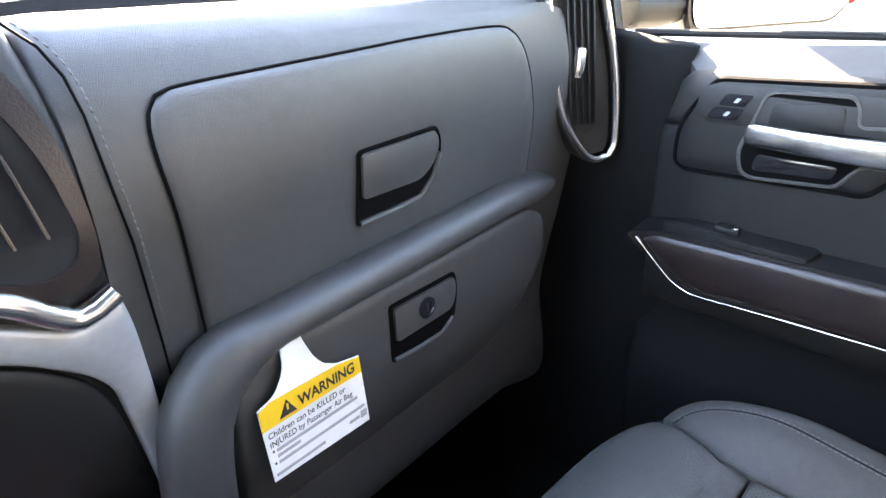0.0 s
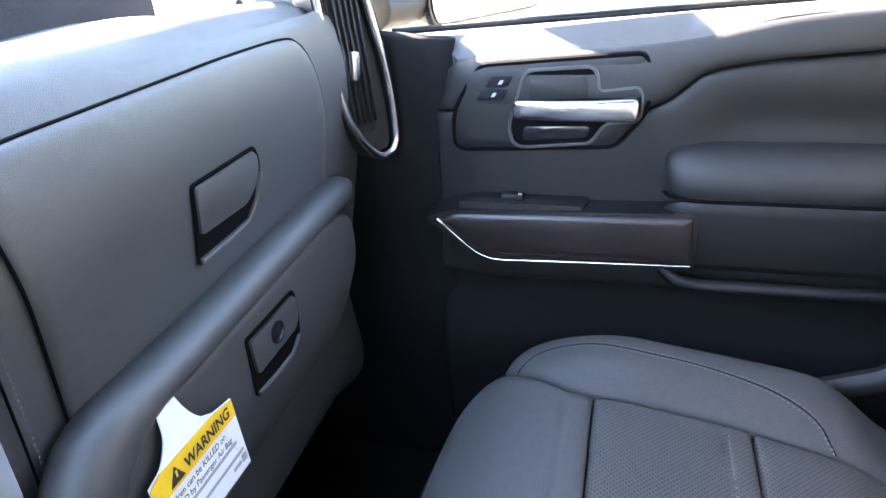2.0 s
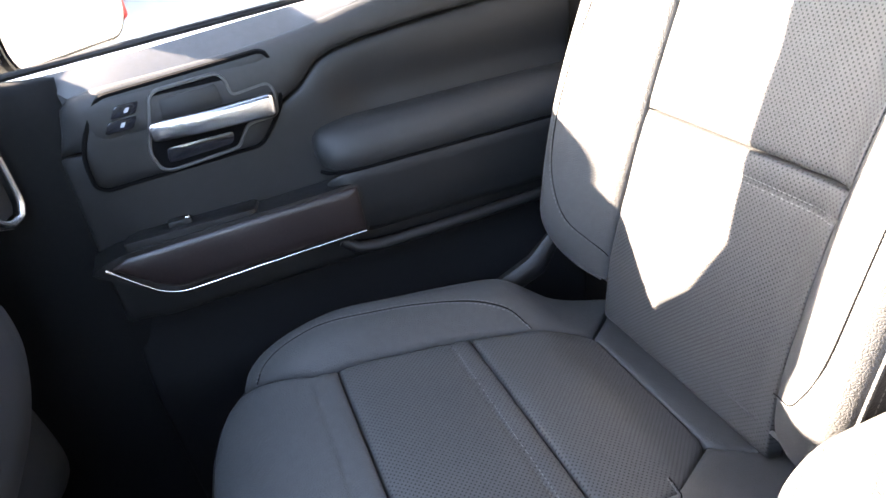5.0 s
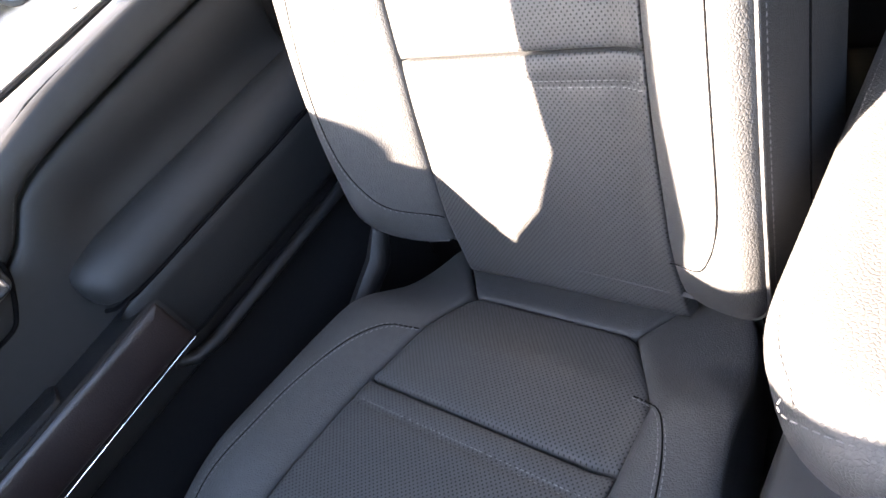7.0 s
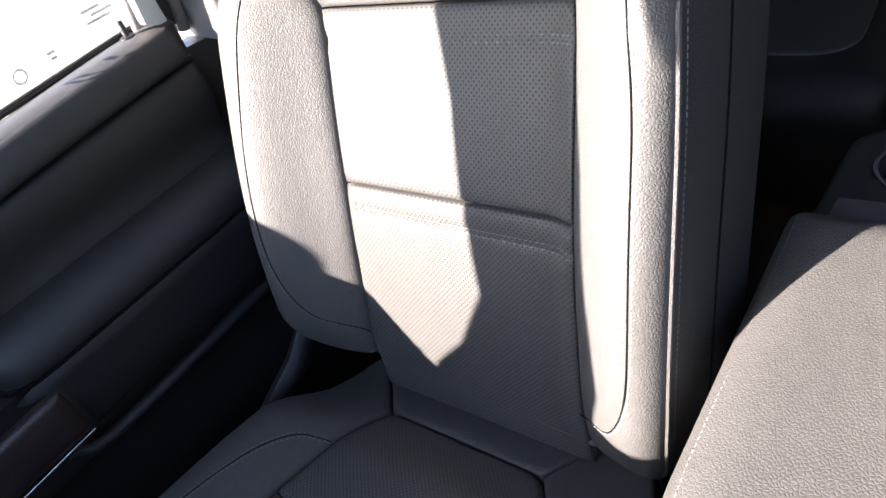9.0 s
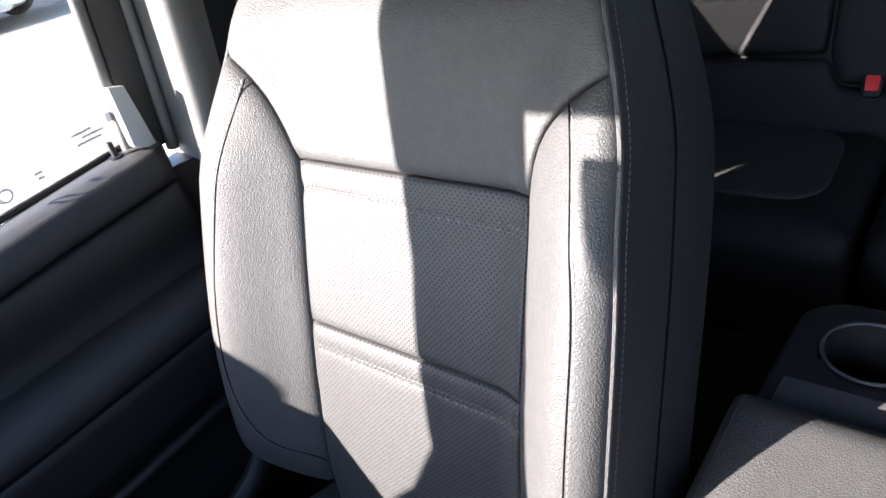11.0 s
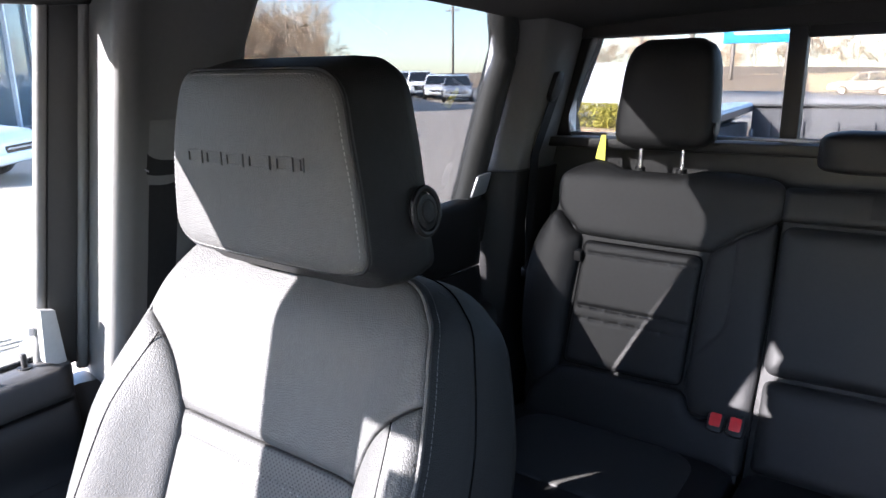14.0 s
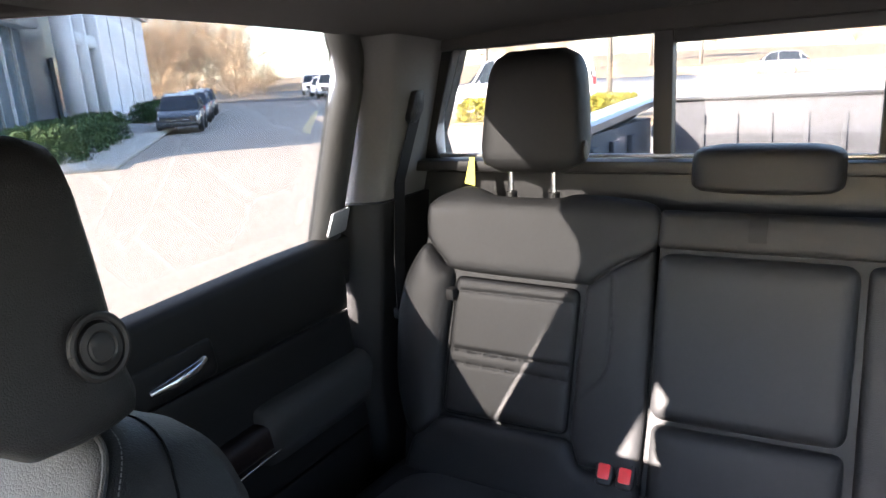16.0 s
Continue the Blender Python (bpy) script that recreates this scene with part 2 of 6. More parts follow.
    for a, b in rim:
        for i in (a, b):
            if i not in low:
                low[i] = len(co)
                co.append(place(arr[i][0], arr[i][1], h[i] - depth))
    faces = [tuple(f) for f in faces] + [(b, a, low[a], low[b]) for a, b in rim]
    me = bpy.data.meshes.new(name)
    me.from_pydata([tuple(c) for c in co], [], faces)
    uvl = me.uv_layers.new(name="UVMap")
    flat = list(map(tuple, arr)) + [(0, 0)] * (len(co) - len(arr))
    for i, j in low.items():
        flat[j] = tuple(arr[i])
    idx = np.zeros(len(me.loops), int)
    me.loops.foreach_get("vertex_index", idx)
    uvl.data.foreach_set("uv", np.array(flat)[idx].ravel())
    return link(name, me, mat, parent, label)


def loft(rings, close_ends=True, closed=True):
    """A skin over rings of equal length."""
    bm = bmesh.new()
    vs = [[bm.verts.new(p) for p in ring] for ring in rings]
    n = len(rings[0])
    for a, b in zip(vs, vs[1:]):
        for i in range(n if closed else n - 1):
            j = (i + 1) % n
            try:
                bm.faces.new((a[i], a[j], b[j], b[i]))
            except ValueError:
                pass
    if close_ends:
        for ring in (vs[0], vs[-1]):
            bm.faces.new(ring)
    return bm


def tube(points, radius, n=8, up=Vector((0, 0, 1)), flat=1.0, radii=None):
    """A bar along points; flat squeezes its section."""
    pts = [Vector(p) for p in points]
    rings = []
    for i, p in enumerate(pts):
        t = (pts[min(i + 1, len(pts) - 1)] - pts[max(i - 1, 0)]).normalized()
        a = t.cross(up)
        a = a.normalized() if a.length > 1e-4 else t.cross(Vector((1, 0, 0))).normalized()
        b = a.cross(t)
        rr = radii[i] if radii else radius
        rings.append([p + (a * math.cos(2 * math.pi * j / n) + b * math.sin(2 * math.pi * j / n) * flat) * rr for j in range(n)])
    return loft(rings)


def box(lo, hi, bevel=0.004, seg=2):
    bm = bmesh.new()
    bmesh.ops.create_cube(bm, size=1)
    lo, hi = Vector(lo), Vector(hi)
    for v in bm.verts:
        v.co = Vector(((lo.x + hi.x) / 2 + v.co.x * (hi.x - lo.x), (lo.y + hi.y) / 2 + v.co.y * (hi.y - lo.y), (lo.z + hi.z) / 2 + v.co.z * (hi.z - lo.z)))
    if bevel:
        bmesh.ops.bevel(bm, geom=bm.edges[:] + bm.verts[:], offset=bevel, segments=seg, affect="EDGES", profile=0.5)
    return bm


def prism(outline, place, h0, h1, bevel=0.0, seg=2):
    """A flat piece: an outline in (u, v) between two heights, its front edge rounded."""
    bm = bmesh.new()
    top = [bm.verts.new(place(p[0], p[1], h1)) for p in outline]
    low = [bm.verts.new(place(p[0], p[1], h0)) for p in outline]
    n = len(top)
    f = bm.faces.new(top)
    bm.faces.new(list(reversed(low)))
    for i in range(n):
        j = (i + 1) % n
        bm.faces.new((top[i], low[i], low[j], top[j]))
    if bevel:
        bmesh.ops.bevel(bm, geom=list(f.edges), offset=bevel, segments=seg, affect="EDGES", profile=0.5)
    return bm


def ring_prism(outer, inner, place, h0, h1):
    """A frame between two outlines of equal count."""
    bm = bmesh.new()
    n = len(outer)
    rows = [[bm.verts.new(place(p[0], p[1], h)) for p in ring] for ring, h in ((outer, h0), (outer, h1), (inner, h1), (inner, h0))]
    for a in range(4):
        for i in range(n):
            j = (i + 1) % n
            bm.faces.new((rows[a][i], rows[a][j], rows[(a + 1) % 4][j], rows[(a + 1) % 4][i]))
    return bm


def stitches(name, line, place, height, parent, mat=None, pitch=0.0062, long=0.0042, thick=0.0009, label=""):
    """A row of single thread stitches along a line in (u, v)."""
    mat = mat or THREAD
    pts = resample_open([Vector(p) for p in line], pitch)
    verts, faces = [], []
    for p, q in zip(pts, pts[1:]):
        t = (q - p).normalized() * long / 2
        s = Vector((-t.y, t.x)).normalized() * thick
        c = (p + q) / 2
        h = height(c.x, c.y) if callable(height) else height
        i = len(verts)
        for w, dh in ((-t - s * 0.6, 0), (t - s * 0.6, 0), (t + s * 0.6, 0), (-t + s * 0.6, 0), (-t * 0.6, thick), (t * 0.6, thick)):
            verts.append(tuple(place(c.x + w.x, c.y + w.y, h + dh)))
        faces += [(i, i + 1, i + 5, i + 4), (i + 2, i + 3, i + 4, i + 5), (i + 1, i + 2, i + 5), (i + 3, i, i + 4)]
    me = bpy.data.meshes.new(name)
    me.from_pydata(verts, [], faces)
    ob = link(name, me, mat, parent, label)
    return tagged(ob, kind="stuff")


def resample_open(pts, step):
    out, left = [pts[0]], step
    for p, q in zip(pts, pts[1:]):
        d, done = (q - p).length, 0.0
        while d - done >= left:
            done += left
            out.append(p.lerp(q, done / d))
            left = step
        left -= d - done
    return out


def smooth01(x):
    x = min(max(x, 0.0), 1.0)
    return x * x * (3 - 2 * x)


def V(*a):
    return Vector(a)


# ---- the cab ----
FLOOR, ROOF, XC = 0.08, 1.475, -0.06


def soft_step(x, w=0.05):
    return w * math.log1p(math.exp(x / w))


def on_back(u, v, h):
    """The front seat's backrest, bulging at the loins: u across, v its height, h proud of it."""
    n = V(0, 1, 0.328).normalized()
    return V(u, -0.243 - 0.15 * (v - 0.49) - 0.3 * soft_step(v - 0.68), v) + n * h


def on_cushion(u, v, h):
    n = V(0, -0.14, 1).normalized()
    return V(u, v, 0.4556 + 0.14 * v) + n * h


def on_rear(u, v, h):
    n = V(0, 1, 0.30).normalized()
    return V(u, -1.2324 - 0.30 * v, v) + n * h


def on_dash(u, v, h):
    n = V(0, -1, -0.21).normalized()
    return V(u, 0.6647 - 0.21 * v + 2.2 * max(v - 0.80, 0) ** 2, v) + n * h


def on_glove(u, v, h):
    return V(u, 0.495 - h, v)


def door_plane(x0, lean=0.0, z0=0.6):
    def place(u, v, h):
        return V(x0 - lean * (v - z0) - h, u, v)
    return place


def side_x(z):
    """The cab's side, leaning inwards above the belt."""
    return 0.855 - 0.2625 * max(z - 0.86, 0)


# floor and shell
part("floor", box((-0.95, -1.75, FLOOR - 0.05), (0.86, 0.9, FLOOR), 0), CARPET)
tagged(bpy.data.objects["floor"], "black carpeted cab floor", "floor", kind="structure")

# headliner, gently crowned
rings = []
for y in np.linspace(0.1, -1.74, 12):
    drop = 0.035 * ((y + 0.8) / 0.95) ** 2
    edge = 0.012 + 0.014 * smooth01((-0.55 - y) / 0.25)
    rings.append([V(XC + s * 0.735, y, ROOF - drop - edge * abs(s) ** 3) for s in np.linspace(-1, 1, 17)] + [V(XC + s * 0.735, y, ROOF + 0.05) for s in np.linspace(1, -1, 17)])
tagged(part("ceiling", loft(rings), LINER), "dark grey cloth headliner of the cab", "ceiling", kind="structure")


FRAMEM = material("dark_window_frame", (0.022, 0.0225, 0.022), 0.6, vary=0.08, grain=0.2, grain_scale=800)
EDGE_Z, EDGE_Y = (0.85, 0.90, 0.97, 1.06, 1.10, 1.135, 1.20, 1.24, 1.28, 1.32, 1.36, 1.47), (0.490, 0.495, 0.535, 0.548, 0.508, 0.462, 0.388, 0.318, 0.24, 0.17, 0.11, -0.08)
# windscreen pillar: a broad raked bar whose rear edge bounds the door window, with an upright bar at the mirror
def a_pillar(c, sgn, name):
    rings = []
    for z in EDGE_Z:
        x = c + sgn * (side_x(z) - c)
        y = float(np.interp(z, EDGE_Z, EDGE_Y)) + 0.006
        rings.append([V(x + sgn * a, y + b, z) for a, b in ((0.015, 0.0), (-0.02, -0.006), (-0.05, 0.012), (-0.09, 0.055), (-0.11, 0.095), (-0.10, 0.12), (-0.04, 0.10), (0.015, 0.06))])
    ob = part(name, loft(rings), GREY)
    return tagged(ob, "grey plastic trim of the raked windscreen pillar", "pillar", kind="structure")


a_pillar(0.0, 1, "pillar_front")
part("mirror_sail", prism([(0.488, 0.85), (0.492, 0.90), (0.532, 0.97), (0.546, 1.06), (0.52, 1.085), (0.60, 1.03), (0.74, 0.85)], lambda u, v, h: V(side_x(v) - h, u, v), -0.006, 0.012, 0.003), PLASTIC)
tagged(bpy.data.objects["mirror_sail"], "black triangular trim at the door mirror", "trim", kind="structure")


def trim_pillar(name, levels, y0, y1, mat, label, deep=0.05):
    """A pillar cover: between y0(z) and y1(z), rounded towards the cab."""
    rings = []
    for z in levels:
        x, a, b = side_x(z), y0(z), y1(z)
        d, r = deep, 0.022
        if name == "pillar_middle":
            face = ((0.02, a), (0.0, a), (-0.078, a + 0.014), (-0.090, a + 0.012), (-0.096, a), (-0.090, a - 0.022), (-d - 0.006, a - 0.045))
        else:
            face = ((0.02, a), (-0.018, a), (-0.032, a - 0.005), (-d + 0.004, a - 0.032), (-d - 0.003, a - 0.048))
        rings.append([V(x + p, q, z) for p, q in (*face, (-d - 0.006, (a + b) / 2), (-d, b + r), (-d + 0.3 * r, b + 0.3 * r), (-d + r, b), (0.02, b))])
    ob = part(name, loft(rings), mat, sharp=75)
    return tagged(ob, label, "pillar", kind="structure")


trim_pillar("pillar_middle_lower", (FLOOR, 0.5, 0.845), lambda z: -0.335, lambda z: -0.64, PLASTIC, "black plastic lower trim of the door pillar", 0.03)
trim_pillar("pillar_middle", (0.845, 0.87, 1.0, 1.15, 1.22, 1.26, 1.3, 1.42, 1.47), lambda z: -0.397, lambda z: -0.585 - 0.04 * smooth01((z - 1.25) / 0.2), GREY, "pale grey plastic trim of the door pillar", 0.072)
trim_pillar("pillar_rear_lower", (FLOOR, 0.6, 1.06), lambda z: -1.44 - 0.02 * (1.06 - z), lambda z: -1.76, PLASTIC, "black lower trim of the rear cab corner", 0.10)
trim_pillar("pillar_rear", (1.06, 1.1, 1.25, 1.4, 1.47), lambda z: -1.465 + 0.05 * smooth01((z - 1.3) / 0.15), lambda z: -1.76, GREY, "grey plastic trim of the rear cab corner", 0.085)
tagged(part("roof_rail", tube([(0.69, 0.20, 1.42), (0.685, 0.0, 1.435), (0.685, -0.45, 1.45), (0.685, -0.65, 1.472), (0.68, -0.9, 1.494), (0.68, -1.7, 1.492)], 0.034, 12), LINER), "cloth-covered rail along the roof edge", "rail", kind="structure")
# dark door frames round the windows
def frame_bar(name, pts, r, mat=None):
    ob = part(name, tube(spline([V(*p) for p in pts], 0.03), r, 10), mat or PLASTIC)
    return tagged(ob, "black rubber-sealed door frame bar", "door frame", kind="structure")


part("door_frame_front", prism([(-0.333, 0.87), (-0.379, 0.87), (-0.390, 1.45), (-0.350, 1.45)], lambda u, v, h: V(side_x(v) - h, u, v), -0.03, 0.002, 0.006), FRAMEM)
tagged(bpy.data.objects["door_frame_front"], "black door frame bar behind the front window", "door frame", kind="structure")
frame_bar("window_channel_front", [(side_x(z) + 0.006, -0.326 - 0.03 * (z - 0.88), z) for z in (0.885, 1.0, 1.2, 1.42)], 0.008, GREY)
part("frame_foot", prism([(-0.316, 0.982), (-0.337, 0.976), (-0.354, 0.880), (-0.321, 0.897)], lambda u, v, h: V(side_x(v) - 0.012 - h, u, v), 0.0, 0.014, 0.002), material("pale_grey_trim", (0.30, 0.305, 0.30), 0.5, vary=0.05))
tagged(bpy.data.objects["frame_foot"], "pale grey foot of the door window frame", "trim", kind="structure")
frame_bar("door_seal_front", [(side_x(z) + 0.003, -0.388 - 0.006 * (z - 0.9), z) for z in (0.86, 1.0, 1.2, 1.45)], 0.009, GREY)
frame_bar("door_frame_rear", [(side_x(z) - 0.004, -1.395 - 0.06 * (z - 1.0) + 0.05 * smooth01((z - 1.37) / 0.1), z) for z in (0.97, 1.1, 1.25, 1.37, 1.43, 1.46)], 0.038, FRAMEM)
frame_bar("door_frame_middle", [(side_x(z) - 0.004, -0.618 + 0.012 * (z - 1.03), z) for z in (0.95, 1.1, 1.25, 1.35, 1.40, 1.45)], 0.022)
corner = [(-0.59, 1.28), (-0.636, 1.28)] + [(p.x, p.y) for p in spline([(-0.635, 1.325, 0), (-0.633, 1.365, 0), (-0.644, 1.407, 0), (-0.667, 1.43, 0), (-0.70, 1.441, 0), (-0.80, 1.452, 0)], 0.01)] + [(-0.80, 1.49), (-0.59, 1.49)]
part("window_corner", prism(corner, lambda u, v, h: V(side_x(v) - h, u, v), -0.006, 0.016, 0.003), PLASTIC)
tagged(bpy.data.objects["window_corner"], "black rounded corner of the rear door window frame", "door frame", kind="structure")
frame_bar("door_frame_top", [(side_x(1.37), 0.15, 1.364), (side_x(1.38), 0.04, 1.383), (side_x(1.38), -0.15, 1.390), (side_x(1.41), -0.4, 1.402), (side_x(1.44), -0.62, 1.45), (side_x(1.475), -0.8, 1.474), (side_x(1.48), -1.4, 1.477)], 0.016)

frame_bar("roof_edge_front", [(side_x(1.41) - 0.004, 0.16, 1.395), (side_x(1.42) - 0.004, 0.0, 1.418), (side_x(1.42) - 0.004, -0.4, 1.430), (side_x(1.44), -0.64, 1.46)], 0.030, LINER)

# ---- front passenger seat ----
C = 0.388


def back_base(x, z):
    s = abs(x - 0.395)
    bol = 0.060 * smooth01((s - 0.125) / 0.11) * smooth01((z - 0.40) / 0.15) * (1 - 0.62 * smooth01((z - 0.86) / 0.17))
    return bol - 0.03 * smooth01((z - 1.01) / 0.09) - 0.03 * smooth01((s - 0.22) / 0.06) ** 2


def cushion_base(x, y):
    s = abs(x - 0.385)
    bol = 0.024 * smooth01((s - 0.14) / 0.07) * smooth01((y + 0.2) / 0.12) * (1 - smooth01((y - 0.12) / 0.16))
    nose = -0.022 * max((y - 0.16) / 0.09, 0) ** 2
    crown = 0.008 * smooth01((0.2 - y) / 0.1) * smooth01((y + 0.2) / 0.1)
    return bol + nose + crown - 0.05 * smooth01((s - 0.235) / 0.06) ** 2 - 0.03 * smooth01((-0.10 - y) / 0.16)


def curve(points, step=0.012):
    return [V(p.x, p.y) for p in spline([(*p, 0) for p in points], step)]


def flat_line(v, x0, x1, n=26, rise=0.0):
    return [V(x0 + (x1 - x0) * i / n, v + rise * i / n) for i in range(n + 1)]


def side_thread(name, points, outs, parent, label="", pitch=0.0058, long=0.0042, thick=0.0008):
    """Stitches along a line in space, each proud of the cloth in the way given beside it."""
    verts, faces, run, k = [], [], 0.0, 0
    for i in range(len(points) - 1):
        p, q = points[i], points[i + 1]
        d = (q - p).length
        while run < d:
            c, t, o = p.lerp(q, run / d), (q - p).normalized(), outs[i]
            w = t.cross(o).normalized() * thick * 0.7
            t = t * long / 2
            j = len(verts)
            verts += [tuple(c - t - w), tuple(c + t - w), tuple(c + t + w), tuple(c - t + w), tuple(c - t * 0.6 + o * thick), tuple(c + t * 0.6 + o * thick)]
            faces += [(j, j + 1, j + 5, j + 4), (j + 2, j + 3, j + 4, j + 5), (j + 1, j + 2, j + 5), (j + 3, j, j + 4)]
            run += pitch
        run -= d
    me = bpy.data.meshes.new(name)
    me.from_pydata(verts, [], faces)
    return tagged(link(name, me, THREAD, parent, label), kind="stuff")


seat = empty("passenger_seat", (C, 0.0, FLOOR), "black leather front passenger seat, perforated centre, grey stitching", "car seat")
RIM_IN = [(0.215, 0.452), (0.180, 0.450), (0.152, 0.470), (0.140, 0.525), (0.137, 0.60), (0.136, 0.70), (0.138, 0.80), (0.143, 0.88), (0.151, 0.936), (0.166, 0.982)]
RIM_TOP = [(0.166, 0.982), (0.190, 1.036), (0.210, 1.055), (0.241, 1.074), (0.280, 1.083), (0.328, 1.080), (0.405, 1.077), (0.48, 1.076), (0.548, 1.078), (0.585, 1.084), (0.606, 1.079), (0.620, 1.045), (0.629, 0.990)]
RIM_OUT = [(0.629, 0.990), (0.640, 0.94), (0.653, 0.88), (0.664, 0.80), (0.669, 0.70), (0.667, 0.62), (0.654, 0.55), (0.628, 0.502), (0.588, 0.478), (0.552, 0.474)]
SEAM_IN = [(0.168, 0.983), (0.198, 0.965), (0.224, 0.942), (0.2355, 0.917), (0.237, 0.889), (0.2335, 0.86), (0.2325, 0.72), (0.234, 0.61), (0.240, 0.50), (0.235, 0.462)]
SEAM_OUT = [(0.626, 0.990), (0.598, 0.974), (0.571, 0.949), (0.550, 0.916), (0.538, 0.889), (0.534, 0.86), (0.5285, 0.714), (0.532, 0.62), (0.541, 0.51), (0.546, 0.476)]
shift = lambda pts, du, dv=0.0: [V(p.x + du, p.y + dv) for p in pts]
panel("backrest_bolster", curve(RIM_IN)[:-1] + shift(curve(SEAM_IN), -0.0012, -0.0012), on_back, LEATHER, seat, puff=0.009, r=0.018, base=back_base, step=0.011)
panel("backrest_bolster", curve(RIM_OUT[::-1])[:-1] + shift(curve(SEAM_OUT), 0.0012, -0.0012), on_back, LEATHER, seat, puff=0.009, r=0.018, base=back_base, step=0.011)
upper = curve(RIM_TOP)[:-1] + curve(SEAM_OUT[:5])[:-1] + [V(0.5365, 0.8895), V(0.2385, 0.8895)] + curve(SEAM_IN[:5])[::-1][1:-1]
panel("backrest_top", upper, on_back, LEATHER, seat, puff=0.008, r=0.013, base=back_base, step=0.011)
panel("backrest_insert", [V(0.2345, 0.7165), V(0.5280, 0.7165)] + [V(0.5335, 0.86), V(0.5365, 0.8875), V(0.2385, 0.8875), V(0.2345, 0.86)], on_back, PERF, seat, puff=0.005, r=0.009, base=back_base, step=0.011,
      dents=[(flat_line(0.8595, 0.236, 0.533), 0.0028, 0.006)])
panel("backrest_insert", [V(0.239, 0.42), V(0.543, 0.42), V(0.541, 0.51), V(0.531, 0.62), V(0.5275, 0.714), V(0.2345, 0.714), V(0.236, 0.61), V(0.242, 0.50)], on_back, PERF, seat, puff=0.005, r=0.009, base=back_base, step=0.011,
      dents=[(flat_line(0.687, 0.236, 0.526), 0.0028, 0.006)])
for v in (0.8625, 0.8565, 0.690, 0.684):
    stitches("insert_stitching", flat_line(v, 0.238, 0.528, 60), on_back, lambda x, y: back_base(x, y) + 0.0038, seat, thick=0.0007)
# shell round the sides and the back, its shade put into the darker leather
S = curve(RIM_IN)[:-1] + curve(RIM_TOP)[:-1] + curve(RIM_OUT)


def shell_point(p, scale, h, follow=0.0):
    u, v = C + (p.x - C) * scale, 0.75 + (p.y - 0.75) * scale
    if p.x > C and h < -0.02:
        u += 0.056 * smooth01((p.x - C) / 0.2)
    if p.x < C and h < -0.03:
        u -= 0.018 * smooth01((C - p.x) / 0.2) * min((-0.03 - h) / 0.07, 1)
    return on_back(u, v, h + follow * back_base(p.x, p.y))


def shell_ring(scale, h, follow=0.0):
    return [shell_point(p, scale, h, follow) for p in S]


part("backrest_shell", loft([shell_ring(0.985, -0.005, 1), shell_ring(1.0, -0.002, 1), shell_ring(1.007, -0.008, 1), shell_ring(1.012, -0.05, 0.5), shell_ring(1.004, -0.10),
                             shell_ring(0.97, -0.125), shell_ring(0.8, -0.135)], False), SIDE_SHADEL, seat, sharp=80)
RIMS = [p for p in S if p.y > 0.47]
part("rim_piping", tube([shell_point(p, 1.001, 0.0, 1) for p in S], 0.0026, 8, up=V(0, 1, 0.3)), LEATHER, seat, "rolled leather edge of the backrest")
outs = [(V(p.x - C, 0, p.y - 0.75)).normalized() for p in RIMS]
for h in (-0.0125, -0.020):
    side_thread("edge_stitching", [shell_point(p, 1.0085, h, 1) for p in RIMS], outs, seat, "grey double edge stitching")
part("shell_seam", tube([shell_point(p, 1.0125, -0.056, 0.45) for p in S], 0.0011, 6), GAP, seat, "dark seam round the seat shell")
ST_IN = [(0.193, 0.962), (0.177, 0.916), (0.167, 0.873), (0.160, 0.82), (0.158, 0.75), (0.158, 0.66), (0.162, 0.595), (0.174, 0.555), (0.195, 0.527), (0.236, 0.507)]
ST_OUT = [(0.594, 0.968), (0.608, 0.898), (0.617, 0.82), (0.624, 0.72), (0.623, 0.64), (0.612, 0.585), (0.588, 0.542), (0.540, 0.516)]
for way, line in ((1, curve(ST_IN, 0.01)), (-1, curve(ST_OUT, 0.01))):
    part("bolster_seam", tube([on_back(p.x + 0.003 * way, p.y, back_base(p.x + 0.003 * way, p.y) + 0.0088) for p in line], 0.0008, 6), GAP, seat)
    stitches("bolster_stitching", line, on_back, lambda x, y: back_base(x, y) + 0.0089, seat, label="grey bolster stitching", thick=0.0008)

# cushion
SIDE_OUT = [(0.583, 0.247), (0.548, 0.181), (0.5435, 0.151), (0.5405, 0.007), (0.5385, -0.024), (0.527, -0.115), (0.5175, -0.199)]
SIDE_IN = [(0.755 - a, b) for a, b in SIDE_OUT[:5]] + [(0.222, -0.100), (0.289, -0.199)]
nose = [V(0.2125, 0.153), V(0.5425, 0.153), V(0.547, 0.183), V(0.581, 0.248)] + curve([(0.588, 0.262), (0.575, 0.285), (0.53, 0.306), (0.46, 0.316), (0.377, 0.319), (0.29, 0.316), (0.225, 0.306), (0.18, 0.285), (0.167, 0.262)]) + [V(0.174, 0.248), V(0.208, 0.183)]
panel("cushion_nose", nose, on_cushion, LEATHER, seat, puff=0.007, r=0.012, base=cushion_base, dents=[(flat_line(0.1835, 0.214, 0.541), 0.0028, 0.006)])
panel("cushion_insert", [V(0.216, -0.022), V(0.538, -0.022), V(0.540, 0.007), V(0.5425, 0.1505), V(0.2125, 0.1505), V(0.215, 0.007)], on_cushion, PERF, seat, puff=0.006, r=0.010, base=cushion_base, step=0.011,
      dents=[(flat_line(0.0065, 0.217, 0.537), 0.0028, 0.006)])
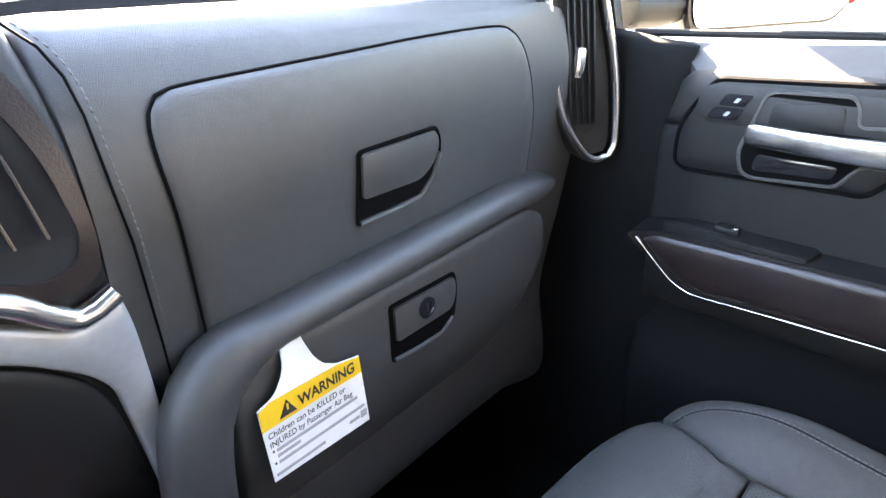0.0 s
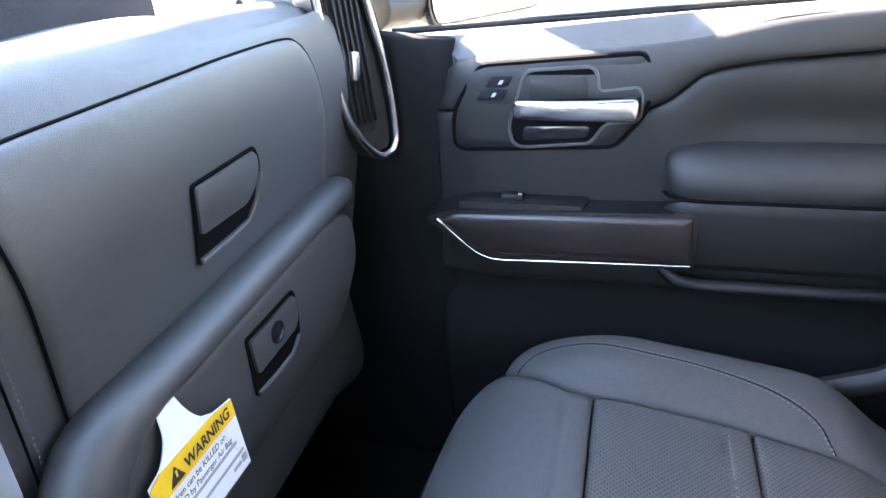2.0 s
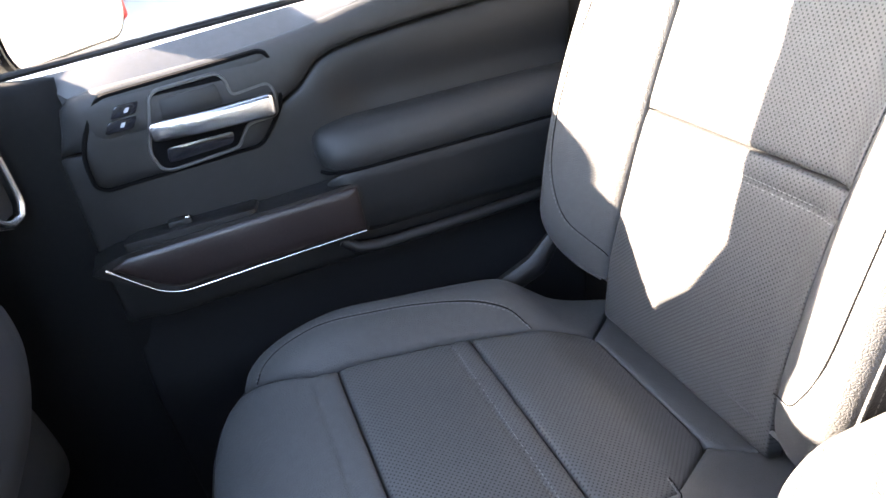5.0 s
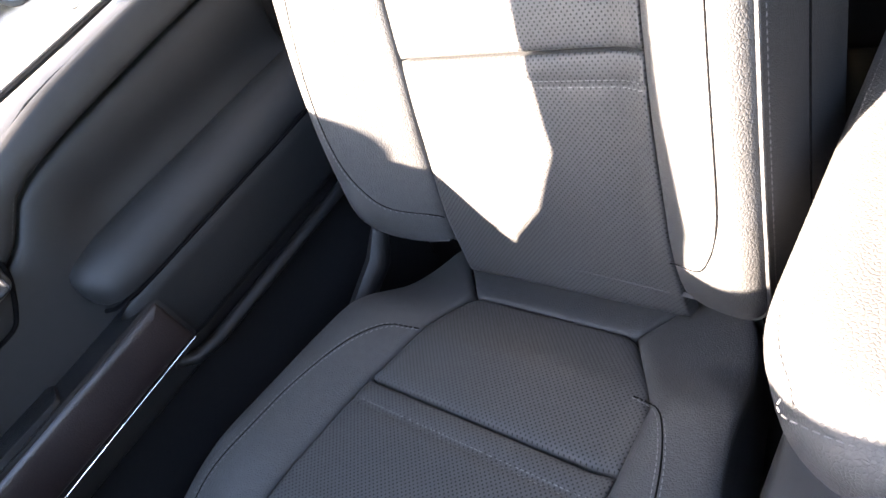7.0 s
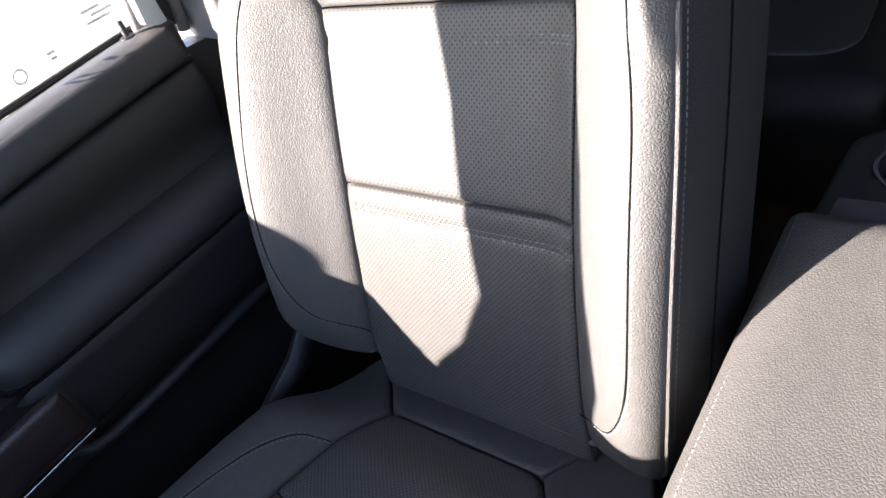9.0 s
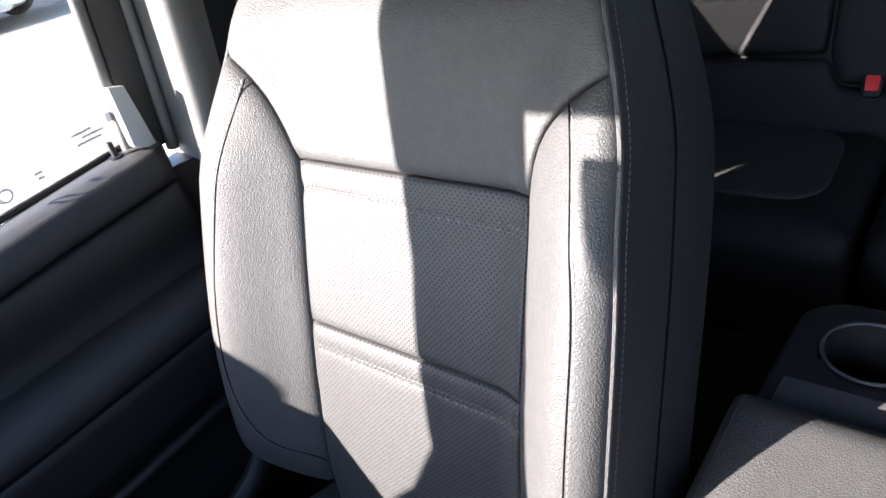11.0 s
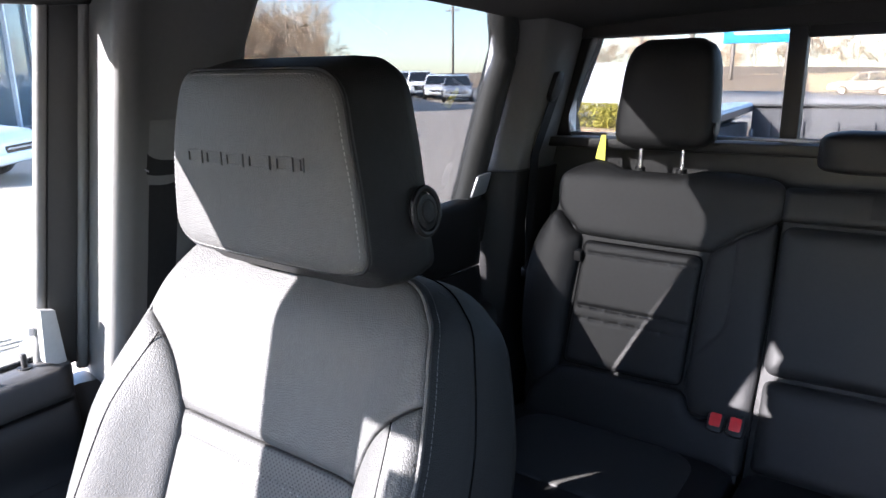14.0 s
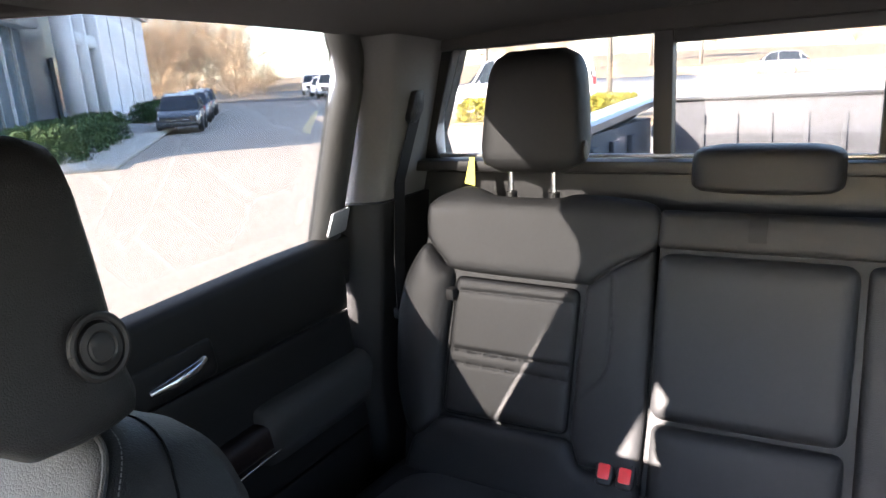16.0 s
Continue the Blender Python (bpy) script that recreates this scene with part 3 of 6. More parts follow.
panel("cushion_insert", rounded([(0.216, -0.0255), (0.213, -0.075), (0.226, -0.112), (0.288, -0.198), (0.516, -0.198), (0.526, -0.115), (0.537, -0.0255)], [0.003, 0.03, 0.03, 0.022, 0.022, 0.04, 0.003], 5), on_cushion, PERF, seat,
      puff=0.007, r=0.012, base=cushion_base, step=0.011)
END_OUT = [(0.578, -0.262), (0.585, -0.31), (0.615, -0.27), (0.632, -0.16), (0.645, -0.08), (0.656, 0.0), (0.660, 0.12), (0.652, 0.20), (0.628, 0.248), (0.597, 0.262)]
END_IN = [(0.259, -0.272), (0.25, -0.31), (0.190, -0.27), (0.150, -0.16), (0.138, -0.08), (0.126, 0.0), (0.118, 0.12), (0.118, 0.20), (0.132, 0.248), (0.160, 0.262)]
ST = [(0.577, 0.247), (0.600, 0.236), (0.614, 0.212), (0.617, 0.165), (0.609, 0.11), (0.605, 0.035), (0.587, -0.04), (0.563, -0.088), (0.541, -0.102), (0.526, -0.106)]
for flip, inner, end in ((0, SIDE_OUT, END_OUT), (1, SIDE_IN, END_IN)):
    o = [V(p[0] + (0.0013, -0.0013)[flip], p[1]) for p in inner] + curve(end)
    panel("cushion_bolster", o, on_cushion, LEATHER, seat, puff=0.009, r=0.016, base=cushion_base, step=0.011)
    line = [V(0.766 - p.x if flip else p.x, p.y) for p in curve(ST, 0.01)]
    way = 1 if flip else -1
    part("cushion_seam", tube([on_cushion(p.x, p.y, cushion_base(p.x, p.y) + 0.0088) for p in line], 0.0009, 6), GAP, seat)
    for off in (-0.0035, 0.0035):
        stitches("cushion_stitching", [V(p.x + off, p.y + abs(off) * 0.4) for p in line], on_cushion, lambda x, y: cushion_base(x, y) + 0.0090, seat, label="grey double stitching", thick=0.0007)
panel("cushion_rear", [V(0.5165, -0.2005), V(0.290, -0.2005), V(0.2605, -0.272), V(0.25, -0.34), V(0.588, -0.34), V(0.5765, -0.263)], on_cushion, LEATHER, seat, puff=0.006, r=0.012, base=cushion_base)
for v in (0.1865, 0.1805, 0.0095, 0.0035):
    stitches("cushion_stitching", flat_line(v, 0.217, 0.539, 60), on_cushion, lambda x, y: cushion_base(x, y) + 0.0045, seat, thick=0.0007)
CS = spline([(p[0], p[1], 0) for p in [(0.597, 0.263), (0.575, 0.288), (0.53, 0.309), (0.377, 0.322), (0.225, 0.309), (0.18, 0.288)] + END_IN[::-1][1:-1] + [(0.25, -0.335), (0.40, -0.345), (0.585, -0.335)] + END_OUT[2:-1]], 0.02, True)


def cushion_ring(scale, h, follow, drop=None):
    out = []
    for p in CS:
        q = on_cushion(C + (p.x - C) * scale, 0.03 + (p.y - 0.03) * scale, h + follow * cushion_base(p.x, p.y))
        if drop is not None:
            q.z = drop + 0.3 * (q.z - drop) if drop > 0.3 else drop
        out.append(q)
    return out


part("cushion_side", loft([cushion_ring(0.98, -0.008, 1), cushion_ring(1.0, -0.003, 1), cushion_ring(1.015, -0.02, 1), cushion_ring(1.02, 0, 0, 0.36), cushion_ring(0.95, 0, 0, 0.27)], False), SIDE_SHADEL, seat, sharp=80)
part("seat_base", loft([[V(C + (p.x - C) * k, p.y * k, z) for p in CS] for k, z in ((0.93, 0.275), (0.9, 0.22), (0.8, 0.2), (0.78, FLOOR))]), PLASTIC, seat, "black plastic seat base")
part("recliner_cover", tube([(0.672, 0.02, 0.40), (0.687, -0.1, 0.405), (0.690, -0.2, 0.44), (0.675, -0.24, 0.50)], 0.03, 10, flat=1.4, radii=[0.008, 0.014, 0.015, 0.008]), PLASTIC, seat, "black plastic recliner cover")

# headrest: a flat padded face with a crisp seam, sides running straight back
CH = 0.403
HEAD = [(-0.128, 1.097), (-0.160, 1.105), (-0.151, 1.193), (-0.127, 1.297), (0.132, 1.300), (0.157, 1.193), (0.163, 1.113), (0.128, 1.097)]
HEAD_R = [0.03, 0.02, 0.06, 0.036, 0.036, 0.06, 0.035, 0.03]
HFACE = rounded([(CH + a, b) for a, b in HEAD], HEAD_R, 7)


def head_place(u, v, h):
    return V(u, -0.389 - 0.02 * (u - CH) - 0.008 * ((u - CH) / 0.15) ** 2 - 0.006 * smooth01((v - 1.213) / 0.08) + h, v)


def on_head(u, v, h):
    return head_place(u, v, 0.0092 + h)


head = panel("headrest", HFACE, head_place, LEATHER, seat, "black leather headrest with an embossed badge", puff=0.009, r=0.016, depth=0.006, step=0.01)
part("headrest_seam", tube([head_place(CH + (p.x - CH) * 1.002, 1.183 + (p.y - 1.183) * 1.002, 0.0005) for p in HFACE + HFACE[:1]], 0.0022, 6, up=V(0, 1, 0)), RUBBER, head)
rings = []
for d, k, lift in ((0.0, 0.985, 0), (0.003, 1.0, 0), (0.008, 1.006, 0.001), (0.03, 1.015, 0.006), (0.06, 1.015, 0.012), (0.085, 1.005, 0.013), (0.104, 0.975, 0.010), (0.113, 0.90, 0.004), (0.116, 0.78, 0.0)):
    ring = []
    for p in resample(HFACE, 0.02):
        q = head_place(p.x, p.y, 0)
        t = d / 0.116
        y = (q.y - 0.002) * (1 - t) + t * (-0.510 - 0.01 * smooth01((1.133 - p.y) / 0.03))
        ring.append(V(CH + (p.x - CH) * k, y, 1.183 + (p.y - 1.183) * k + lift * smooth01((p.y - 1.163) / 0.1) - 0.025 * smooth01(3 * t) * smooth01((1.143 - p.y) / 0.05)))
    rings.append(ring)
# Headrest sides: their shade comes from the darker leather colour.
part("headrest_side", loft(rings), SHADEL, head, sharp=75)
line = [V(p.x, p.y) for p in resample(rounded([(CH + a * 0.968, 1.188 + (b - 1.188) * 0.955) for a, b in HEAD], HEAD_R, 7), 0.01)]
stitches("headrest_stitching", line[8:-8], head_place, 0.0062, head, label="grey edge stitching")
for sgn in (-1, 1):
    cx = CH + sgn * 0.163
    lean = lambda r, a, d: V(cx + sgn * d - sgn * 0.13 * r * math.sin(a), -0.480 + r * math.cos(a), 1.152 + 1.12 * r * math.sin(a))
    part("button_ring", tube([lean(0.0215, a, 0.0) for a in np.linspace(0, 2 * math.pi, 28)], 0.0035, 8, up=V(1, 0, 0)), PLASTIC, head, "round black button bezel")
    part("release_button", loft([[lean(r, a, d) for a in np.linspace(0, 2 * math.pi, 28, endpoint=False)] for r, d in ((0.019, -0.004), (0.0165, 0.003), (0.012, 0.0042), (0.0105, 0.003), (0.009, 0.0045), (0.003, 0.0048))]), PLASTIC, head, "round black release button")
# embossed badge: plain outlined blocks, no letters
x = CH + 0.108
for wide in (0.030, 0.029, 0.030, 0.034, 0.025, 0.006):
    o = [(x, 1.1985), (x - wide, 1.1985), (x - wide, 1.2125), (x, 1.2125)]
    t = 0.0021 if wide > 0.01 else 0.0015
    i = [(x - t, 1.1985 + t), (x - wide + t, 1.1985 + t), (x - wide + t, 1.2125 - t), (x - t, 1.2125 - t)]
    part("badge_block", ring_prism(o, i, on_head, -0.001, 0.0017), LEATHER, head, smooth=False)
    x -= wide + 0.0090
for sgn in (-1, 1):
    part("headrest_post", tube([(CH + sgn * 0.06, -0.487, 1.03), (CH + sgn * 0.06, -0.482, 1.113)], 0.006, 10), RUBBER, seat, "black headrest post")

# ---- dashboard ----
dash = empty("dashboard", (0.42, 0.6, 0.64), "black soft dashboard with double glovebox on the passenger side", "dashboard")
prof = [(1.02, 0.895), (0.77, 0.915), (0.63, 0.944), (0.575, 0.961), (0.553, 0.966), (0.535, 0.965), (0.521, 0.957), (0.513, 0.940)] + [(on_dash(0, z, 0).y, z) for z in (0.915, 0.88, 0.84, 0.80, 0.75, 0.70, 0.64)] + [(0.56, 0.5), (0.58, 0.30), (0.9, 0.28)]
prof = spline([V(0, *p) for p in prof], 0.02)
rings = []
for x in (0.124, 0.128, 0.146, 0.3, 0.5, 0.60, 0.68, 0.72, 0.75, 0.775):
    s = smooth01((x - 0.66) / 0.12)
    inset = -0.012 if x == 0.124 else 0
    rings.append([V(x, p.y - inset, p.z - 0.03 * s - 0.075 * max(x - 0.15, 0) * smooth01((p.z - 0.91) / 0.04)) for p in prof])
part("dash_pad", loft(rings, close_ends=False, closed=False), DASH, dash, sharp=70)
part("dash_top", box((-0.95, 0.545, 0.88), (0.124, 1.05, 0.972), 0.02, 4), DASH, dash)
up = curve([(0.199, 0.66), (0.196, 0.70), (0.190, 0.77), (0.185, 0.822), (0.181, 0.862), (0.182, 0.890), (0.189, 0.904), (0.205, 0.911), (0.28, 0.910), (0.36, 0.908), (0.475, 0.905), (0.575, 0.899), (0.608, 0.890), (0.628, 0.866), (0.646, 0.817), (0.660, 0.772), (0.668, 0.70), (0.670, 0.66)], 0.008)
panel("upper_glovebox_door", up, on_dash, DASH, dash, puff=0.006, r=0.010, depth=0.02, step=0.02)
part("door_gap", tube([on_dash(p.x, p.y, 0.0015) for p in up] + [on_dash(up[0].x, up[0].y, 0.0015)], 0.0015, 6, up=V(0, 1, 0)), GAP, dash)
lat = rounded([(0.363, 0.743), (0.360, 0.823), (0.468, 0.820), (0.477, 0.80), (0.475, 0.764), (0.453, 0.742)], [0.004, 0.006, 0.008, 0.02, 0.02, 0.012])
# Raised near-black sheet in place of the shade inside the handle recess.
part("glovebox_handle_shade", prism(lat, on_dash, 0.002, 0.0075), GAP, dash)
lat2 = rounded([(0.3675, 0.772), (0.3635, 0.8195), (0.4655, 0.8165), (0.472, 0.80), (0.468, 0.783), (0.450, 0.767)], [0.004, 0.005, 0.006, 0.012, 0.012, 0.012])
part("glovebox_handle", prism(lat2, on_dash, 0.004, 0.0105, 0.002), DASH, dash, "black push handle")
lip = [on_dash(x, z, 0.008) for x, z in ((0.366, 0.7445), (0.41, 0.7435), (0.452, 0.7445), (0.471, 0.764), (0.475, 0.79))]
part("handle_lip", tube(lip, 0.0035, 8), DASH, dash)
# swept ledge that frames the lower door
path = [(0.80, 0.565, 0.625), (0.75, 0.535, 0.655), (0.69, 0.512, 0.677), (0.62, 0.503, 0.687), (0.50, 0.499, 0.690), (0.38, 0.498, 0.690), (0.29, 0.497, 0.690), (0.232, 0.497, 0.689), (0.19, 0.497, 0.676), (0.165, 0.498, 0.645), (0.153, 0.500, 0.60), (0.146, 0.505, 0.5), (0.14, 0.51, 0.30)]
pts = spline([V(*p) for p in path], 0.02)
rings = []
for i, p in enumerate(pts):
    t = (pts[min(i + 1, len(pts) - 1)] - pts[max(i - 1, 0)]).normalized()
    side = t.cross(V(0, 1, 0)).normalized()
    k = min(1, 0.2 + i / 9)
    wide = 0.0185 + 0.014 * smooth01((0.25 - p.x) / 0.07)
    rings.append([p + side * wide * k * math.copysign(abs(math.cos(a)) ** 0.8, math.cos(a)) + V(0, 1, 0) * 0.026 * k * math.sin(a) for a in np.linspace(0, 2 * math.pi, 20, endpoint=False)])
part("glovebox_ledge", loft(rings), DASH, dash, sharp=85)
low = curve([(0.20, 0.40), (0.192, 0.50), (0.188, 0.60), (0.191, 0.643), (0.203, 0.663), (0.231, 0.672), (0.316, 0.669), (0.42, 0.667), (0.52, 0.666), (0.60, 0.665), (0.645, 0.660), (0.670, 0.645), (0.678, 0.62), (0.674, 0.585), (0.66, 0.555), (0.64, 0.51), (0.61, 0.44), (0.56, 0.41), (0.40, 0.40), (0.25, 0.395)], 0.012)
panel("lower_glovebox_door", low, on_glove, DASH, dash, puff=0.008, r=0.014, depth=0.05, step=0.02, base=lambda u, v: -2.2 * max(0.60 - v, 0) ** 2)
lb = rounded([(0.378, 0.576), (0.380, 0.646), (0.485, 0.642), (0.488, 0.620), (0.481, 0.582), (0.460, 0.570)], [0.004, 0.005, 0.008, 0.015, 0.012, 0.01])
# The latch recess likewise: its shade is a flat black sheet.
part("latch_shade", prism(lb, on_glove, 0.003, 0.0088), GAP, dash)
lb2 = rounded([(0.385, 0.600), (0.3845, 0.6415), (0.4815, 0.6375), (0.483, 0.620), (0.478, 0.5985)], [0.003, 0.004, 0.006, 0.01, 0.01])
part("glovebox_latch", prism(lb2, on_glove, 0.005, 0.0125, 0.002), DASH, dash, "black latch with a key cylinder")
part("latch_lip", tube([on_glove(a, b, 0.009) for a, b in ((0.381, 0.577), (0.42, 0.573), (0.458, 0.572), (0.479, 0.584))], 0.003, 8), DASH, dash)
ang = np.linspace(0, 2 * math.pi, 25, endpoint=False)
part("latch_gap", tube([on_glove(p.x, p.y, 0.0085) for p in lb + lb[:1]], 0.0012, 6, up=V(0, 1, 0)), GAP, dash)
part("handle_gap", tube([on_dash(p.x, p.y, 0.0075) for p in lat + lat[:1]], 0.0013, 6, up=V(0, 1, 0)), GAP, dash)
part("key_cylinder", loft([[on_glove(0.432 + r * math.cos(a), 0.621 + r * math.sin(a), h) for a in ang] for r, h in ((0.0125, 0.012), (0.0125, 0.0145), (0.0105, 0.0145), (0.0100, 0.0132), (0.002, 0.0132))]), GLOSS, dash, "round black key cylinder")
part("key_slot", prism([(0.431, 0.6155), (0.4335, 0.6155), (0.4335, 0.6265), (0.431, 0.6265)], on_glove, 0.0125, 0.0142), RUBBER, dash)
stitches("dash_stitching", curve([(0.123, 0.968), (0.138, 0.952), (0.1455, 0.932), (0.148, 0.907), (0.149, 0.866), (0.154, 0.812), (0.162, 0.716), (0.167, 0.642)], 0.01), on_dash, 0.0056, dash, DASH_THREAD, thick=0.0013, label="light grey dash stitching")
part("dash_seam", tube([on_dash(a, b, 0.0028) for a, b in ((0.118, 0.968), (0.133, 0.951), (0.1405, 0.932), (0.143, 0.907), (0.144, 0.866), (0.149, 0.812), (0.157, 0.716), (0.162, 0.642))], 0.0011, 6), GAP, dash)

# centre stack
stack = empty("centre_stack", (0.0, 0.6, 0.5), "dark centre console stack with air vent and silver trim strip", "car console")
st = rounded([(0.118, 0.978), (0.128, 0.90), (0.127, 0.80), (0.140, 0.70), (0.147, 0.60), (0.142, 0.40), (-0.30, 0.40), (-0.30, 0.978)], [0.01, 0.03, 0.02, 0.02, 0.02, 0.02, 0.02, 0.02])
panel("stack_face", st, lambda u, v, h: on_dash(u, v, h) + V(0, 0.004, 0), PLASTIC, stack, puff=0.008, r=0.012, step=0.03)
vr = rounded([(-0.02, 0.955), (0.085, 0.945), (0.105, 0.90), (0.113, 0.84), (0.108, 0.822), (0.085, 0.815), (0.04, 0.835), (-0.02, 0.865)], [0.01, 0.03, 0.03, 0.012, 0.012, 0.02, 0.02, 0.01])
vo = rounded([(-0.03, 0.972), (0.100, 0.965), (0.119, 0.905), (0.123, 0.84), (0.120, 0.806), (0.09, 0.799), (0.04, 0.822), (-0.03, 0.858)], [0.01, 0.03, 0.03, 0.012, 0.012, 0.02, 0.02, 0.01])
part("vent_bezel", ring_prism(vo, vr, on_dash, 0.004, 0.014), WOOD, stack, "dark brown vent bezel")
part("vent_well", prism(vr, on_dash, 0.004, 0.012), RUBBER, stack, "black vent opening")
for i in range(5):
    x0 = 0.0 + i * 0.020
    part("vent_slat", prism([(x0, 0.945), (x0 + 0.003, 0.945), (x0 + 0.016, 0.845), (x0 + 0.013, 0.845)], on_dash, 0.011, 0.016, 0.001), GLOSS, stack)
strip = spline([on_dash(a, b, 0.012) for a, b in ((-0.06, 0.872), (0.0, 0.846), (0.03, 0.829), (0.06, 0.8115), (0.085, 0.788), (0.100, 0.778), (0.112, 0.780), (0.127, 0.788))], 0.01)
part("trim_strip", tube(strip, 0.0085, 12, flat=1.0), CHROME, stack, "bright silver trim strip")
pn = rounded([(-0.06, 0.853), (0.05, 0.797), (0.098, 0.766), (0.130, 0.780), (0.136, 0.75), (0.142, 0.68), (0.145, 0.60), (0.134, 0.545), (0.121, 0.64), (0.112, 0.70), (0.097, 0.724), (0.05, 0.768), (-0.06, 0.815)], [0.005, 0.02, 0.01, 0.005, 0.02, 0.03, 0.02, 0.01, 0.03, 0.03, 0.03, 0.03, 0.005])
panel("silver_panel", pn, on_dash, BRUSHED, stack, "brushed silver panel", puff=0.006, r=0.008, step=0.02, base=lambda u, v: 0.008)
sw = rounded([(-0.10, 0.81), (0.05, 0.763), (0.094, 0.72), (0.108, 0.69), (0.117, 0.64), (0.130, 0.545), (0.12, 0.45), (-0.10, 0.45)], [0.01, 0.03, 0.03, 0.03, 0.04, 0.05, 0.03, 0.01])
panel("lower_stack_panel", sw, on_dash, PLASTIC, stack, puff=0.006, r=0.015, step=0.03, base=lambda u, v: 0.006)
part("red_ring", tube([on_dash(0.045 + 0.03 * math.cos(a), 0.585 + 0.03 * math.sin(a), 0.03) for a in np.linspace(0, 2 * math.pi, 24)], 0.006, 8, up=V(0, 1, 0)), RED, stack, "red edged round dial")
part("dial", loft([[on_dash(0.045 + r * math.cos(a), 0.585 + r * math.sin(a), h) for a in ang] for r, h in ((0.032, 0.01), (0.032, 0.026), (0.026, 0.030), (0.003, 0.030))]), GLOSS, stack)

# side air vent
vent = empty("side_air_vent", (0.775, 0.50, 0.70), "black side air vent with a satin chrome surround", "air vent")
NV = V(-1, -2, 0).normalized()


def on_vent(u, v, h):
    s = V(2, -1, 0).normalized()
    return V(0.748, 0.488, -0.003) + s * (u - 0.768) * 1.118 + V(0, 0, v) + NV * h


o = [(0.722, 0.945), (0.7225, 0.90), (0.738, 0.79), (0.757, 0.740), (0.782, 0.704), (0.802, 0.700), (0.818, 0.715), (0.815, 0.80), (0.800, 0.88), (0.783, 0.945), (0.765, 0.965), (0.740, 0.965)]


def shrink(points, d, cx=0.770, cz=0.82):
    out = []
    for i, p in enumerate(points):
        t = Vector(points[(i + 1) % len(points)]) - Vector(points[i - 1])
        n = Vector((-t.y, t.x)).normalized()
        if n.dot(Vector((cx - p[0], cz - p[1]))) < 0:
            n = -n
        out.append(tuple(Vector(p) + n * d))
    return out


oo = spline([(*p, 0) for p in o], 0.012, True)
o1 = [(p.x, p.y) for p in oo]
part("vent_surround", ring_prism(shrink(o1, -0.006), shrink(o1, 0.0), on_vent, -0.03, 0.006), PLASTIC, vent, "black vent housing")
rim = [on_vent(a, b, 0.007) for a, b in o1]
part("chrome_ring", tube(rim + rim[:2], 0.0052, 10, up=NV), CHROME, vent, "satin chrome ring")
part("vent_face", prism(shrink(o1, 0.006), on_vent, -0.02, -0.001), PLASTIC, vent)
well = spline([(0.737, 0.93, 0), (0.740, 0.89, 0), (0.750, 0.79, 0), (0.767, 0.745, 0), (0.785, 0.737, 0), (0.792, 0.76, 0), (0.786, 0.86, 0), (0.775, 0.925, 0), (0.757, 0.94, 0)], 0.01, True)
part("vent_well", prism([(p.x, p.y) for p in well], on_vent, -0.005, 0.0005), RUBBER, vent, "black vent opening")
for i in range(5):
    k = 0.744 + i * 0.0085
    part("vent_slat", prism([(k, 0.925), (k + 0.0022, 0.925), (k + 0.0135, 0.752), (k + 0.0113, 0.752)], on_vent, 0.0, 0.006, 0.0008), PLASTIC, vent)
part("vent_tab", prism(rounded([(0.755, 0.815), (0.766, 0.818), (0.770, 0.852), (0.759, 0.855)], 0.004), on_vent, 0.005, 0.012, 0.002), CHROME, vent, "chrome slider tab")

# hanging warning tag
tag = empty("warning_tag", (0.27, 0.487, 0.65), "white and yellow cardboard airbag warning tag hung on the glovebox", "tag")


def on_tag(u, v, h):
    return V(u - 0.003, 0.477 - h + 0.010 * max(v - 0.64, 0) / 0.06, 0.628 + 1.03 * (v - 0.644))


card = [(0.211, 0.561), (0.331, 0.555), (0.327, 0.637), (0.300, 0.643)] + [(p.x, p.y) for p in spline([(0.287, 0.650, 0), (0.277, 0.664, 0), (0.269, 0.690, 0), (0.268, 0.712, 0)], 0.006)] + [(0.243, 0.714)] + [(p.x, p.y) for p in spline([(0.246, 0.692, 0), (0.243, 0.668, 0), (0.231, 0.652, 0), (0.222, 0.647, 0)], 0.006)] + [(0.208, 0.644)]
part("card", prism(card, on_tag, 0.0, 0.0012), WHITE, tag, smooth=False)
part("yellow_band", prism([(0.2085, 0.6425), (0.208, 0.621), (0.3275, 0.618), (0.3265, 0.6365), (0.300, 0.642), (0.222, 0.6462)], on_tag, 0.0013, 0.0019), YELLOW, tag, "yellow printed band", smooth=False)


def words(text, u, v, size, parent, mat, place, squeeze=1.0, lean=0.0):
    cu = bpy.data.curves.new("words", "FONT")
    cu.body, cu.size, cu.fill_mode, cu.offset = text, size, "FRONT", 0.00042 if size > 0.012 else 0.0001
    tmp = bpy.data.objects.new("words", cu)
    me = bpy.data.meshes.new_from_object(tmp)
    bpy.data.objects.remove(tmp)
    for q in me.vertices:
        q.co = place(u + q.co.x * squeeze, v + q.co.y + lean * q.co.x, 0.0024)
    return link("lettering", me, mat, parent, "", smooth=False)


words("WARNING", 0.250, 0.6255, 0.0165, tag, INK, on_tag, 0.86, -0.02)
part("warning_triangle", prism([(0.228, 0.6245), (0.247, 0.624), (0.2375, 0.6405)], on_tag, 0.0020, 0.0026), INK, tag, smooth=False)
part("mark", prism([(0.2367, 0.630), (0.2383, 0.630), (0.2386, 0.6365), (0.2364, 0.6365)], on_tag, 0.0026, 0.003), YELLOW, tag, smooth=False)
words("Children can be KILLED or", 0.2125, 0.6105, 0.0094, tag, INK, on_tag, 0.88, -0.02)
